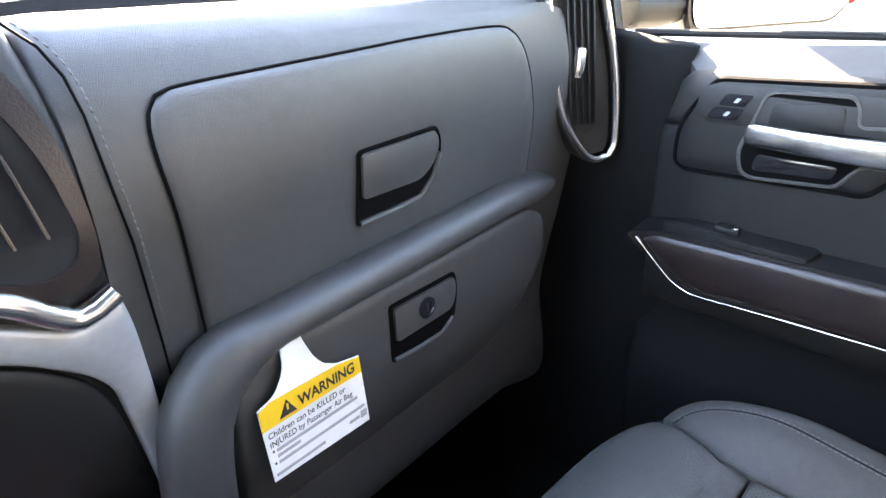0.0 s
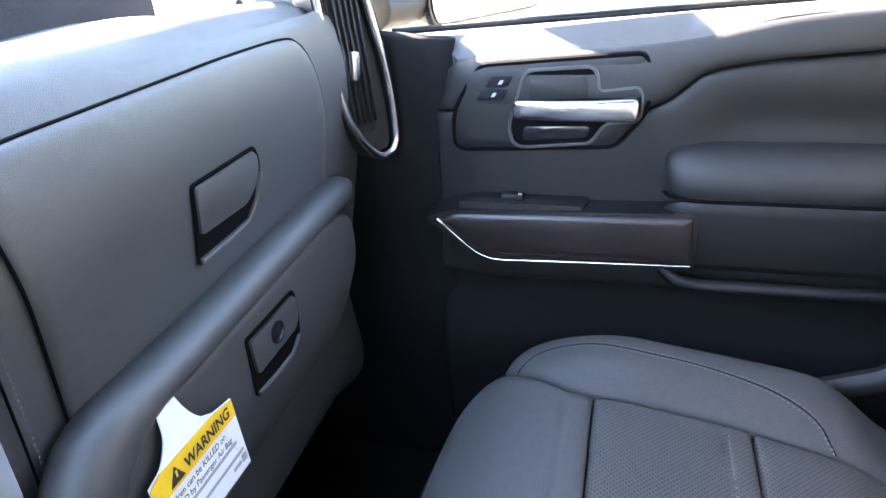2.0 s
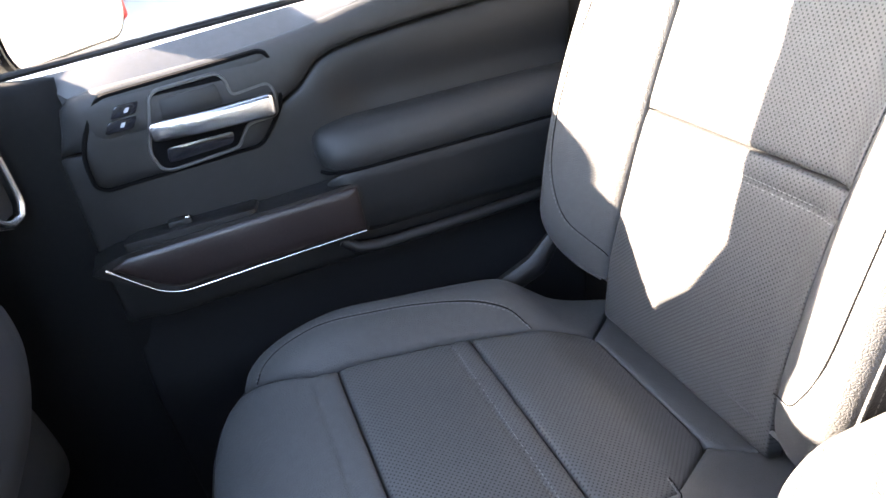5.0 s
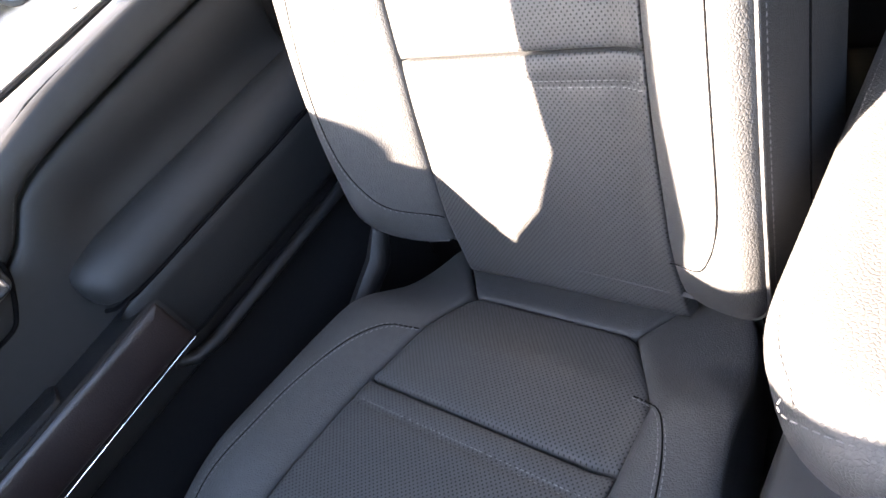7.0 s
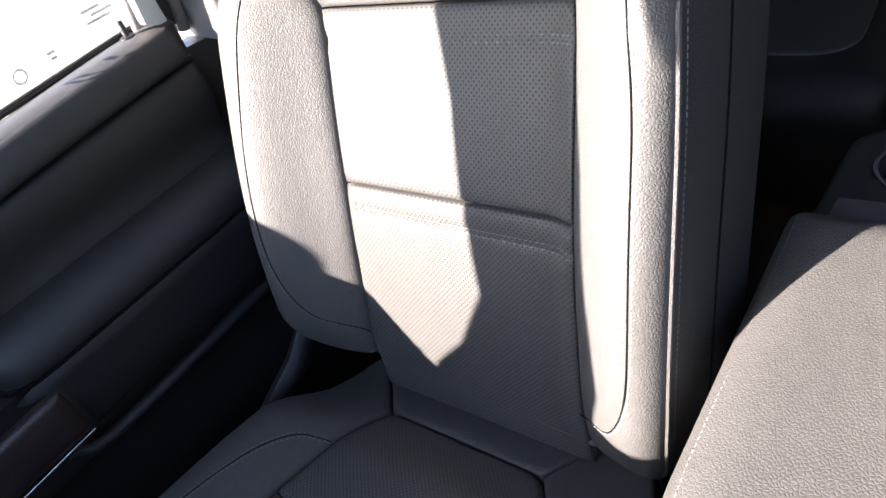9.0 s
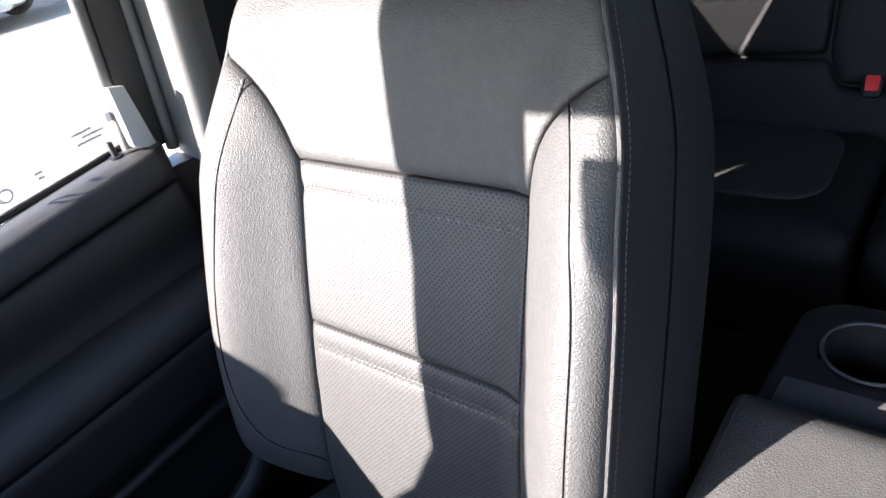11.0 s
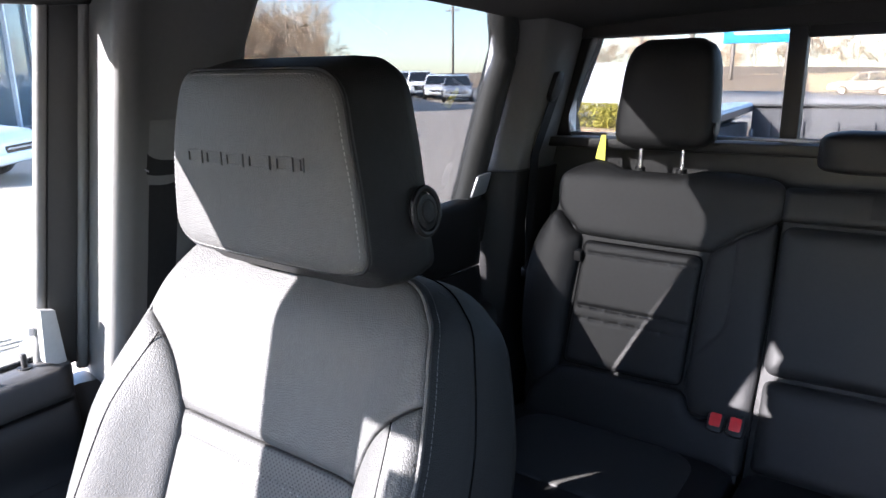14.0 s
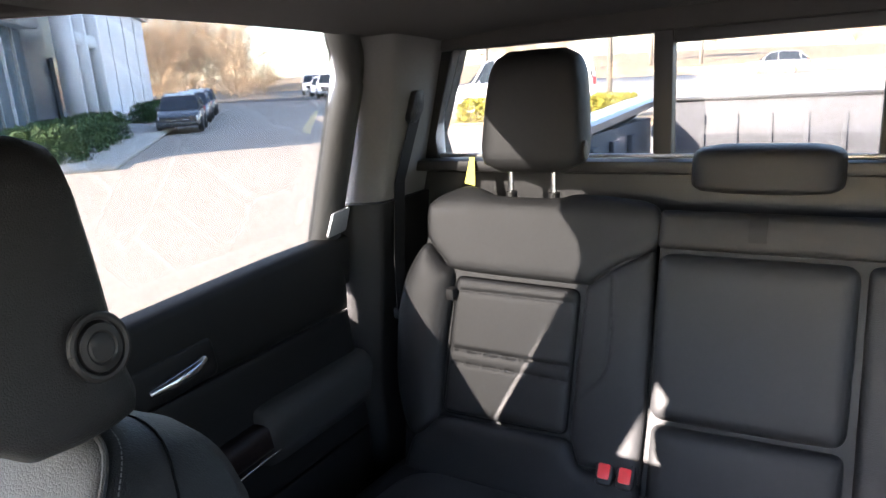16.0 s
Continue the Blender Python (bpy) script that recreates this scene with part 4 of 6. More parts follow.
words("INJURED by Passenger Air Bag", 0.2125, 0.6005, 0.0094, tag, INK, on_tag, 0.84, -0.02)
GREYINK = material("grey_ink", (0.35, 0.35, 0.36), 0.7, vary=0.1)
for z, x0, x1 in ((0.5925, 0.219, 0.318), (0.5860, 0.219, 0.245), (0.5785, 0.219, 0.326), (0.5660, 0.214, 0.272), (0.5665, 0.305, 0.318)):
    part("text_bar", prism([(x0, z), (x1, z - 0.02 * (x1 - x0)), (x1, z - 0.02 * (x1 - x0) + 0.0032), (x0, z + 0.0032)], on_tag, 0.0013, 0.0019), GREYINK, tag, smooth=False)
for z in (0.594, 0.580):
    part("bullet", prism([(0.2145, z), (0.2163, z), (0.2163, z + 0.002), (0.2145, z + 0.002)], on_tag, 0.0013, 0.002), INK, tag, smooth=False)
part("code_square", prism([(0.320, 0.5645), (0.328, 0.5643), (0.328, 0.5725), (0.320, 0.5727)], on_tag, 0.0013, 0.0019), GREYINK, tag, smooth=False)

# ---- front passenger door ----
door = empty("passenger_door", (0.82, 0.02, 0.12), "closed black front passenger door with chrome handle and dark trim", "car door")
on_door = door_plane(0.80)


def door_base(y, z):
    """Proud of the door's plane, towards the cab."""
    top = -0.012 * smooth01((z - 0.80) / 0.08)
    waist = -0.016 * math.exp(-((z - 0.735) / 0.035) ** 2) * smooth01((0.06 - y) / 0.08)
    fore = 0.012 * smooth01((y - 0.33) / 0.06)
    return top + waist - fore


seam = [(0.112, 0.759), (0.082, 0.772), (0.047, 0.803), (0.025, 0.811), (-0.049, 0.821), (-0.194, 0.831), (-0.35, 0.838)]
sm = [(p.x, p.y) for p in spline([(*p, 0) for p in seam], 0.02)]
pad = [(0.395, 0.752)] + sm + [(-0.35, 0.886)] + [(p.x, p.y) for p in spline([(-0.2, 0.878, 0), (-0.05, 0.866, 0), (0.06, 0.846, 0), (0.16, 0.835, 0), (0.25, 0.830, 0), (0.33, 0.826, 0), (0.362, 0.820, 0), (0.376, 0.808, 0), (0.384, 0.78, 0)], 0.02)]
panel("door_top_pad", pad, on_door, DOORTOP, door, puff=0.012, r=0.025, base=door_base, step=0.016)
mid = [(0.398, 0.748)] + [(a, b - 0.004) for a, b in sm] + [(-0.35, 0.49), (0.405, 0.49)]
panel("door_middle", mid, on_door, DOORM, door, puff=0.006, r=0.02, base=door_base, step=0.02)
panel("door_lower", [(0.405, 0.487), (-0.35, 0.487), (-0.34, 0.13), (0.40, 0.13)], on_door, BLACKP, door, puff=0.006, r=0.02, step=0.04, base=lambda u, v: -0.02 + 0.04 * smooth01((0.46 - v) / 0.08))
stitches("door_stitching", [V(a, b + 0.006) for a, b in sm], on_door, lambda u, v: door_base(u, v) + 0.006, door)
ssec = []
for y in np.linspace(0.46, -0.355, 24):
    top = 0.845 + 0.027 * smooth01((0.42 - y) / 0.5) + 0.016 * smooth01((0.0 - y) / 0.35)
    inn = 0.815 + 0.02 * smooth01((y - 0.33) / 0.07)
    k = smooth01((y + 0.06) / 0.16) * (1 - smooth01((y - 0.355) / 0.03))
    inn -= 0.014 * k
    ssec.append([V(inn + 0.001, y, top - 0.02 - 0.03 * k), V(inn, y, top - 0.004 - 0.028 * k), V(inn + 0.008, y, top + 0.001 - 0.024 * k), V(0.842, y, top + 0.003), V(0.858, y, top + 0.001), V(0.872, y, top - 0.02), V(0.872, y, top - 0.12), V(inn + 0.012, y, top - 0.12)])
part("window_sill", loft(ssec), DASH, door, "black soft window sill")
part("glass_seal", tube([(0.862, 0.47, 0.851), (0.862, 0.0, 0.876), (0.862, -0.355, 0.893)], 0.005, 8), RUBBER, door)
# handle bezel, near-black sheet painting the recess's shade, and lever
bz = rounded([(0.368, 0.708), (0.368, 0.752), (0.338, 0.806), (0.324, 0.818), (0.118, 0.831), (0.108, 0.818), (0.106, 0.760), (0.136, 0.722), (0.150, 0.708), (0.356, 0.700)], [0.012, 0.03, 0.02, 0.02, 0.014, 0.014, 0.03, 0.02, 0.02, 0.012])
panel("handle_bezel", bz, on_door, PLASTIC, door, "black plastic handle bezel", puff=0.006, r=0.007, step=0.02, base=lambda u, v: 0.004)
part("bezel_gap", tube([on_door(p.x, p.y, 0.0065) for p in bz + bz[:1]], 0.0036, 6, up=V(1, 0, 0)), GAP, door)
rc = rounded([(0.290, 0.735), (0.268, 0.806), (0.258, 0.812), (0.180, 0.816), (0.172, 0.806), (0.170, 0.784), (0.120, 0.790), (0.114, 0.776), (0.118, 0.745), (0.160, 0.742), (0.178, 0.716), (0.186, 0.713), (0.272, 0.706), (0.284, 0.712)], 0.009, 4)
part("handle_shade", prism(rc, on_door, 0.004, 0.0112), GAP, door, "black sheet painting the shaded recess behind the handle")
# Rim in the lighter dash colour, painting its highlight line.
part("recess_highlight", tube([on_door(p.x, p.y, 0.0105) for p in rc + rc[:1]], 0.0026, 6, up=V(1, 0, 0)), DASH, door)
part("recess_floor", prism(rounded([(0.262, 0.772), (0.258, 0.800), (0.185, 0.804), (0.182, 0.775)], 0.006), on_door, 0.008, 0.0128, 0.001), PLASTIC, door)
part("pull_cup", prism(rounded([(0.272, 0.716), (0.268, 0.737), (0.180, 0.738), (0.184, 0.722)], 0.006), on_door, 0.008, 0.0128, 0.001), GLOSS, door)
hs = []
for y, k in ((0.281, 0.5), (0.277, 0.85), (0.268, 0.95), (0.22, 0.98), (0.17, 1.03), (0.135, 1.12), (0.126, 1.15), (0.121, 1.0), (0.119, 0.6)):
    x0 = 0.776 - 0.006 * math.sin((0.28 - y) / 0.16 * math.pi)
    hs.append([V(x0 + 0.007 * k * math.copysign(abs(math.cos(a)) ** 0.6, math.cos(a)), y, 0.7635 + 0.0135 * k * math.copysign(abs(math.sin(a)) ** 0.6, math.sin(a))) for a in np.linspace(0, 2 * math.pi, 20, endpoint=False)])
part("door_handle", loft(hs), CHROME, door, "polished chrome pull handle", sharp=60)
part("handle_root", box((0.775, 0.122, 0.752), (0.792, 0.140, 0.776), 0.003), PLASTIC, door)
for z0 in (0.789, 0.772):
    dy = (z0 - 0.772) * 0.75
    b = rounded([(0.333 - dy, z0), (0.324 - dy, z0 + 0.0145), (0.289 - dy * 0.6, z0 + 0.0155), (0.297 - dy * 0.6, z0 + 0.001)], 0.003, 4)
    part("lock_button", prism(b, on_door, 0.008, 0.0135, 0.0015), GLOSS, door, "black lock button with a small symbol")
    part("symbol", prism([(0.313 - dy * 0.8, z0 + 0.005), (0.309 - dy * 0.8, z0 + 0.0105), (0.304 - dy * 0.8, z0 + 0.0105), (0.308 - dy * 0.8, z0 + 0.005)], on_door, 0.0134, 0.0138), GREYINK, door, smooth=False)
# armrest with dark trim and bright line
arm = rounded([(0.412, 0.606), (0.378, 0.622), (0.034, 0.632), (0.034, 0.548), (0.305, 0.543), (0.33, 0.552)], [0.008, 0.02, 0.006, 0.01, 0.02, 0.04], 4)
part("armrest_body", prism(arm, on_door, -0.02, 0.048, 0.004), PLASTIC, door)
wd = rounded([(0.386, 0.606), (0.366, 0.617), (0.040, 0.627), (0.038, 0.557), (0.305, 0.553), (0.33, 0.563)], [0.006, 0.015, 0.004, 0.006, 0.03, 0.04], 5)
panel("armrest_trim", wd, on_door, WOOD, door, "dark brown satin trim panel", puff=0.006, r=0.012, step=0.02, base=lambda u, v: 0.047)
ln = spline([on_door(a, b, 0.0535) for a, b in ((0.390, 0.6105), (0.363, 0.584), (0.336, 0.560), (0.316, 0.5515), (0.297, 0.549), (0.2, 0.5525), (0.040, 0.557))], 0.01)
part("chrome_line", tube(ln, 0.0016, 8, radii=[0.0028 if i < 2 else 0.0011 if i < 7 else 0.0008 for i in range(len(ln))]), CHROME, door, "thin chrome line")
pod = rounded([(0.362, 0.758), (0.350, 0.792), (0.175, 0.792), (0.185, 0.756)], 0.008)
part("switch_pod", prism([(p.x, p.y) for p in pod], lambda u, v, h: V(v, u, h), 0.60, 0.634, 0.003), PLASTIC, door, "gloss black window switch panel")
part("window_switch", box((0.770, 0.268, 0.632), (0.785, 0.300, 0.642), 0.003), PLASTIC, door)
part("switch_tip", box((0.771, 0.270, 0.6415), (0.776, 0.276, 0.6435), 0.0005), CHROME, door)
# padded elbow rest
prof_top = [(0.800, 0.716), (0.782, 0.714), (0.764, 0.706), (0.752, 0.692), (0.747, 0.674), (0.748, 0.657), (0.752, 0.652)]
prof_low = [(0.752, 0.651), (0.7485, 0.647), (0.750, 0.63), (0.756, 0.59), (0.762, 0.555), (0.768, 0.543), (0.800, 0.538)]


def swept(prof, cz):
    rings = []
    for y, k in ((0.082, 0.05), (0.080, 0.35), (0.074, 0.62), (0.062, 0.82), (0.045, 0.94), (0.02, 1.0), (-0.1, 1.0), (-0.22, 1.0), (-0.30, 0.97), (-0.35, 0.9)):
        rings.append([V(0.802 - (0.802 - x) * k ** 0.8, y, cz + (z - cz) * k ** 0.6) for x, z in prof])
    return loft(rings, False, False)


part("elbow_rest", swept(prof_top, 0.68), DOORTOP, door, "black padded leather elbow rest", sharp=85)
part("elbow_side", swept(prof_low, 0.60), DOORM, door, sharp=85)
part("elbow_seam", tube([V(0.802 - (0.802 - 0.7505) * k ** 0.8, y, 0.651) for y, k in ((0.080, 0.35), (0.074, 0.62), (0.062, 0.82), (0.045, 0.94), (0.02, 1.0), (-0.1, 1.0), (-0.22, 1.0), (-0.34, 0.93))], 0.0025, 6), GAP, door)
part("pocket_edge", tube(spline([V(0.775, 0.075, 0.538), V(0.768, 0.055, 0.522), V(0.768, 0.02, 0.516), V(0.770, -0.34, 0.519)], 0.03), 0.010, 10), PLASTIC, door)
part("lock_pin", loft([[V(0.842 + r * math.cos(a), -0.302 + r * math.sin(a), z) for a in np.linspace(0, 2 * math.pi, 14, endpoint=False)] for r, z in ((0.010, 0.887), (0.010, 0.8915), (0.0042, 0.892), (0.0042, 0.909), (0.003, 0.9115), (0.0005, 0.912))]), PLASTIC, door, "black door lock pin")
gl = [(0.53, 0.852), (-0.345, 0.892), (-0.357, 1.44), (0.085, 1.435), (0.50, 1.095), (0.545, 1.06)]
g = part("door_glass", prism(gl, lambda u, v, h: V(side_x(v) + 0.006 - h, u, v), -0.004, 0.0), SIDEGLASS, door, "clear side window glass", smooth=False)
g.visible_shadow = False
# faint etched marks in the lower rear corner of the glass
on_glass = lambda u, v, h: V(side_x(v) + 0.006 - h, u, v)
for y0, z0, w, h in ((-0.325, 0.935, 0.012, 0.012), (-0.305, 0.930, 0.030, 0.003), (-0.300, 0.923, 0.034, 0.003), (-0.29, 0.937, 0.026, 0.003), (-0.215, 0.915, 0.010, 0.003), (-0.215, 0.908, 0.008, 0.003)):
    part("etched_mark", prism([(y0, z0), (y0 + w, z0), (y0 + w, z0 + h), (y0, z0 + h)], on_glass, 0.0005, 0.001), GREYINK, door, smooth=False)
part("etched_mark", tube([on_glass(-0.165 + 0.008 * math.cos(a), 0.910 + 0.008 * math.sin(a), 0.001) for a in np.linspace(0, 2 * math.pi, 16)], 0.0016, 5, up=V(1, 0, 0)), GREYINK, door, smooth=False)
# foot-well side
kick = [(0.95, -0.02), (0.95, 0.88), (0.50, 0.86), (0.37, 0.845), (0.37, -0.02)]
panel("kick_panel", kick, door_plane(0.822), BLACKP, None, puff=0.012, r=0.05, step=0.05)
tagged(bpy.data.objects["kick_panel"], "black plastic foot-well side trim", "trim", kind="structure")
part("firewall", box((-0.95, 0.86, FLOOR), (0.86, 0.92, 0.95), 0.0), CARPET)
tagged(bpy.data.objects["firewall"], "black carpeted foot-well front wall", "wall", kind="structure")

# seat belt guide and belt on the middle pillar
belt = empty("front_seat_belt", (0.76, -0.47, 0.85), "black front seat belt in a grey pillar guide", "seat belt")


def on_pillar(u, v, h):
    return V(side_x(v) - 0.0785 - h, u + 0.036, v + 0.02)


gd = spline([(-0.425, 1.165, 0), (-0.428, 1.20, 0), (-0.445, 1.222, 0), (-0.50, 1.228, 0), (-0.56, 1.22, 0), (-0.565, 1.15, 0), (-0.52, 1.118, 0), (-0.47, 1.12, 0), (-0.438, 1.138, 0)], 0.012, True)
panel("belt_guide", [(p.x, p.y) for p in gd], on_pillar, GREY, belt, "grey moulded belt guide", puff=0.006, r=0.02, step=0.012)
slot = spline([(-0.447, 1.200, 0), (-0.455, 1.205, 0), (-0.468, 1.18, 0), (-0.49, 1.165, 0), (-0.54, 1.160, 0), (-0.54, 1.145, 0), (-0.49, 1.142, 0), (-0.463, 1.152, 0), (-0.448, 1.175, 0)], 0.006, True)
part("belt_slot", prism([(p.x, p.y) for p in slot], on_pillar, 0.002, 0.0075), RUBBER, belt, "black belt slot")
part("slot_edge", tube([on_pillar(a, b, 0.008) for a, b in ((-0.4485, 1.198), (-0.449, 1.178), (-0.462, 1.158), (-0.475, 1.150))], 0.0018, 6), CHROME, belt)
strap = [[on_pillar(y + d, z, 0.004), on_pillar(y - 0.046 + d, z, 0.004), on_pillar(y - 0.046 + d, z, 0.0055), on_pillar(y + d, z, 0.0055)] for z, y, d in ((1.158, -0.478, 0), (1.05, -0.480, 0), (0.9, -0.482, 0), (0.5, -0.485, 0))]
part("belt_strap", loft(strap), RUBBER, belt, "black woven belt strap", smooth=False)

def section(z, w, yf, yb, c, n=44, taper=0.16):
    ring = []
    for a in np.linspace(0, 2 * math.pi, n, endpoint=False):
        cx, sy = math.cos(a), math.sin(a)
        x = math.copysign(abs(cx) ** 0.3, cx)
        y = math.copysign(abs(sy) ** 0.36, sy)
        k = 1 - taper * smooth01((y + 0.2) / 1.2)
        ring.append(V(c + w * x * k, (yf + yb) / 2 + (yf - yb) / 2 * y * (1 - 0.18 * x * x * (y > 0)), z))
    return ring




# ---- rear seat ----
def rear_base(x, z):
    low = 0.0
    return low - 0.03 * smooth01((z - 1.04) / 0.07)


rear = empty("rear_passenger_seat", (0.36, -1.40, 0.3), "black leather rear seat section with a storage flap, partly sunlit", "car seat", "rear seat sections")
up = [(0.612, 1.035), (0.592, 1.068), (0.53, 1.096), (0.48, 1.088), (0.44, 1.076), (0.30, 1.074), (0.255, 1.084), (0.16, 1.080), (0.082, 1.062), (0.078, 0.988), (0.15, 0.948), (0.20, 0.910), (0.225, 0.902), (0.515, 0.907), (0.55, 0.922), (0.60, 0.968)]
panel("backrest_top", [(p.x, p.y) for p in spline([(*p, 0) for p in up], 0.015, True)], on_rear, SHADEL, rear, puff=0.012, r=0.02, base=rear_base, step=0.015)
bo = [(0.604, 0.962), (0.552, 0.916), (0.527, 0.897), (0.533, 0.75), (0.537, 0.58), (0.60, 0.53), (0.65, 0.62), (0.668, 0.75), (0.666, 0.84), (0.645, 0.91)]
panel("backrest_bolster", [(p.x, p.y) for p in spline([(*p, 0) for p in bo], 0.015, True)], on_rear, SHADEL, rear, puff=0.03, r=0.06, base=rear_base, step=0.013)
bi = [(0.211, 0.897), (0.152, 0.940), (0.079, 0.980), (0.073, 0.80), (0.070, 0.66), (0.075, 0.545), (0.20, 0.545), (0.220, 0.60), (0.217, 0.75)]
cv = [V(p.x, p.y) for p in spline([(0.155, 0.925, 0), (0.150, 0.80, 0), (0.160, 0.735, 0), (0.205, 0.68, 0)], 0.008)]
panel("backrest_inner", rounded(bi, 0.012, 4), on_rear, SHADEL, rear, puff=0.012, r=0.025, base=rear_base, step=0.013, dents=[(cv, 0.004, 0.007)])
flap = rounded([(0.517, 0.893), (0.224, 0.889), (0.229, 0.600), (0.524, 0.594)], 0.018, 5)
panel("storage_flap", flap, on_rear, SHADEL, rear, "leather storage flap in the backrest", puff=0.012, r=0.014, base=rear_base, step=0.014,
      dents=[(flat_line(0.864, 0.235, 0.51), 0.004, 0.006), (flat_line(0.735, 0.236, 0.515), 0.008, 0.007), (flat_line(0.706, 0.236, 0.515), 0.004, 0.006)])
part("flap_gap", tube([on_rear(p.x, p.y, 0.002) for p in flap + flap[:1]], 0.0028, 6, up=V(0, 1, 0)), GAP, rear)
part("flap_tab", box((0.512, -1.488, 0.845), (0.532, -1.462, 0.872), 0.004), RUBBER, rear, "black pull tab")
panel("backrest_foot", rounded([(0.60, 0.525), (0.53, 0.585), (0.22, 0.592), (0.20, 0.54), (0.075, 0.54), (0.075, 0.44), (0.62, 0.44)], 0.02, 4), on_rear, SHADEL, rear, puff=0.018, r=0.03, base=rear_base)
part("backrest_core", prism([(0.60, 1.03), (0.52, 1.075), (0.10, 1.06), (0.08, 0.42), (0.62, 0.42), (0.655, 0.80)], on_rear, -0.10, -0.003, 0.01), SHADEL, rear)
stitches("flap_stitching", flat_line(0.861, 0.24, 0.505), on_rear, 0.0095, rear)


def rear_cushion(name, x0, x1, parent, panels):
    part(name + "_base", box((x0, -1.44, 0.20), (x1, -0.97, 0.415), 0.03, 3), SHADEL, parent)
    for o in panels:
        panel(name, o, lambda u, v, h: V(u, v, 0.437 + 0.10 * (v + 1.2) * 0.4 + h), SHADEL, parent, puff=0.03, r=0.06, depth=0.05, step=0.02, base=lambda u, v: -0.06 * max((v + 1.02) / 0.08, 0) ** 2)


rear_cushion("cushion", 0.085, 0.66, rear, [rounded([(0.09, -1.43), (0.655, -1.43), (0.66, -0.96), (0.09, -0.96)], 0.05, 5)])
panel("cushion_insert", rounded([(0.16, -1.36), (0.58, -1.36), (0.60, -1.06), (0.15, -1.06)], 0.09, 6), lambda u, v, h: V(u, v, 0.467 + 0.04 * (v + 1.2) + h), PERF, rear, puff=0.006, r=0.02, depth=0.01)


def rear_headrest(name, cx, half, z0, z1, yf, label, tall=True):
    ob = empty(name, (cx, yf - 0.04, z0), label, "headrest", "rear headrests")
    n = 16
    rings = []
    for i in range(n + 1):
        t = i / n
        z = z0 + (z1 - z0) * t
        rr = math.sqrt(max(1 - abs(2 * t - 1) ** (5 if t > 0.5 else 8), 0.02))
        w = half * (1 - (0.15 * t ** 1.5 if tall else 0.02)) * (0.55 + 0.45 * rr)
        d = 0.045 * (0.35 + 0.65 * rr)
        c = yf - 0.05 - 0.045 * t * (1 if tall else 0.3)
        rings.append(section(z, w, c + d, c - d, cx, 36, 0.08))
    part("headrest_pad", loft(rings), SHADEL, ob, sharp=85)
    if tall:
        for s in (-0.052, 0.052):
            part("post", tube([(cx + s, yf - 0.05, z0 - 0.075), (cx + s, yf - 0.05, z0 + 0.01)], 0.006, 10), CHROME, ob, "chrome headrest post")
            part("post_collar", tube([(cx + s, yf - 0.05, z0 - 0.065), (cx + s, yf - 0.05, z0 - 0.048)], 0.013, 12), PLASTIC, ob)
        part("release_button", loft([[V(cx - half * 0.985 - d, yf - 0.05 + r * math.cos(a), z0 + 0.045 + 1.5 * r * math.sin(a)) for a in np.linspace(0, 2 * math.pi, 18, endpoint=False)] for r, d in ((0.014, -0.004), (0.014, 0.001), (0.009, 0.002), (0.002, 0.002))]), PLASTIC, ob)
    else:
        part("rear_seam", tube([V(cx + half * 0.95 * t, yf - 0.012 - 0.05 * (abs(t) ** 8), z0 + 0.014) for t in np.linspace(-1, 1, 15)], 0.0012, 6), GAP, ob)
    return ob


rear_headrest("rear_headrest", 0.371, 0.128, 1.124, 1.386, -1.555, "tall black leather rear headrest on chrome posts")
rear_headrest("rear_headrest", -0.105, 0.136, 1.088, 1.178, -1.548, "low wide black leather centre headrest", False)
rear_headrest("rear_headrest", -0.42, 0.126, 1.085, 1.30, -1.555, "black leather rear headrest behind the driver")

mid_seat = empty("rear_bench", (-0.12, -1.40, 0.3), "black leather middle rear seat with folded armrest", "car seat", "rear seat sections")
panel("folded_armrest", rounded([(0.068, 0.976), (-0.272, 0.976), (-0.268, 0.672), (0.062, 0.665)], 0.03, 6), on_rear, SHADEL, mid_seat, "folded-up padded armrest", puff=0.022, r=0.03, base=lambda u, v: 0.004)
panel("backrest_top", rounded([(0.074, 1.058), (-0.60, 1.058), (-0.60, 0.985), (0.074, 0.985)], 0.012, 4), on_rear, SHADEL, mid_seat, puff=0.012, r=0.02, base=rear_base)
panel("lower_back", rounded([(0.058, 0.655), (-0.268, 0.662), (-0.268, 0.46), (0.058, 0.46)], 0.02, 4), on_rear, SHADEL, mid_seat, puff=0.02, r=0.03, base=lambda u, v: 0.0)
panel("backrest_side", rounded([(-0.283, 0.978), (-0.75, 0.978), (-0.75, 0.46), (-0.283, 0.46)], 0.02, 4), on_rear, SHADEL, mid_seat, puff=0.016, r=0.03, base=lambda u, v: 0.0, step=0.03)
part("backrest_core", prism([(0.072, 1.05), (-0.75, 1.05), (-0.75, 0.42), (0.072, 0.42)], on_rear, -0.10, -0.003, 0.01), SHADEL, mid_seat)
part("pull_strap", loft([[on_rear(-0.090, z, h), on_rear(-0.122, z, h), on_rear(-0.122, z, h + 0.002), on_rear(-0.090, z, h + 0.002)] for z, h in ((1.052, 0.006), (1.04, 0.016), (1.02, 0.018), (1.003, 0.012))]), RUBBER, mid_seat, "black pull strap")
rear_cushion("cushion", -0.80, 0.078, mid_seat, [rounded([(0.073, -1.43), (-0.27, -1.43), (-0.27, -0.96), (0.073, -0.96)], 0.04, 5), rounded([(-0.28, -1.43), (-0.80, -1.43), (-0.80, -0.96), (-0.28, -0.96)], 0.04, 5)])

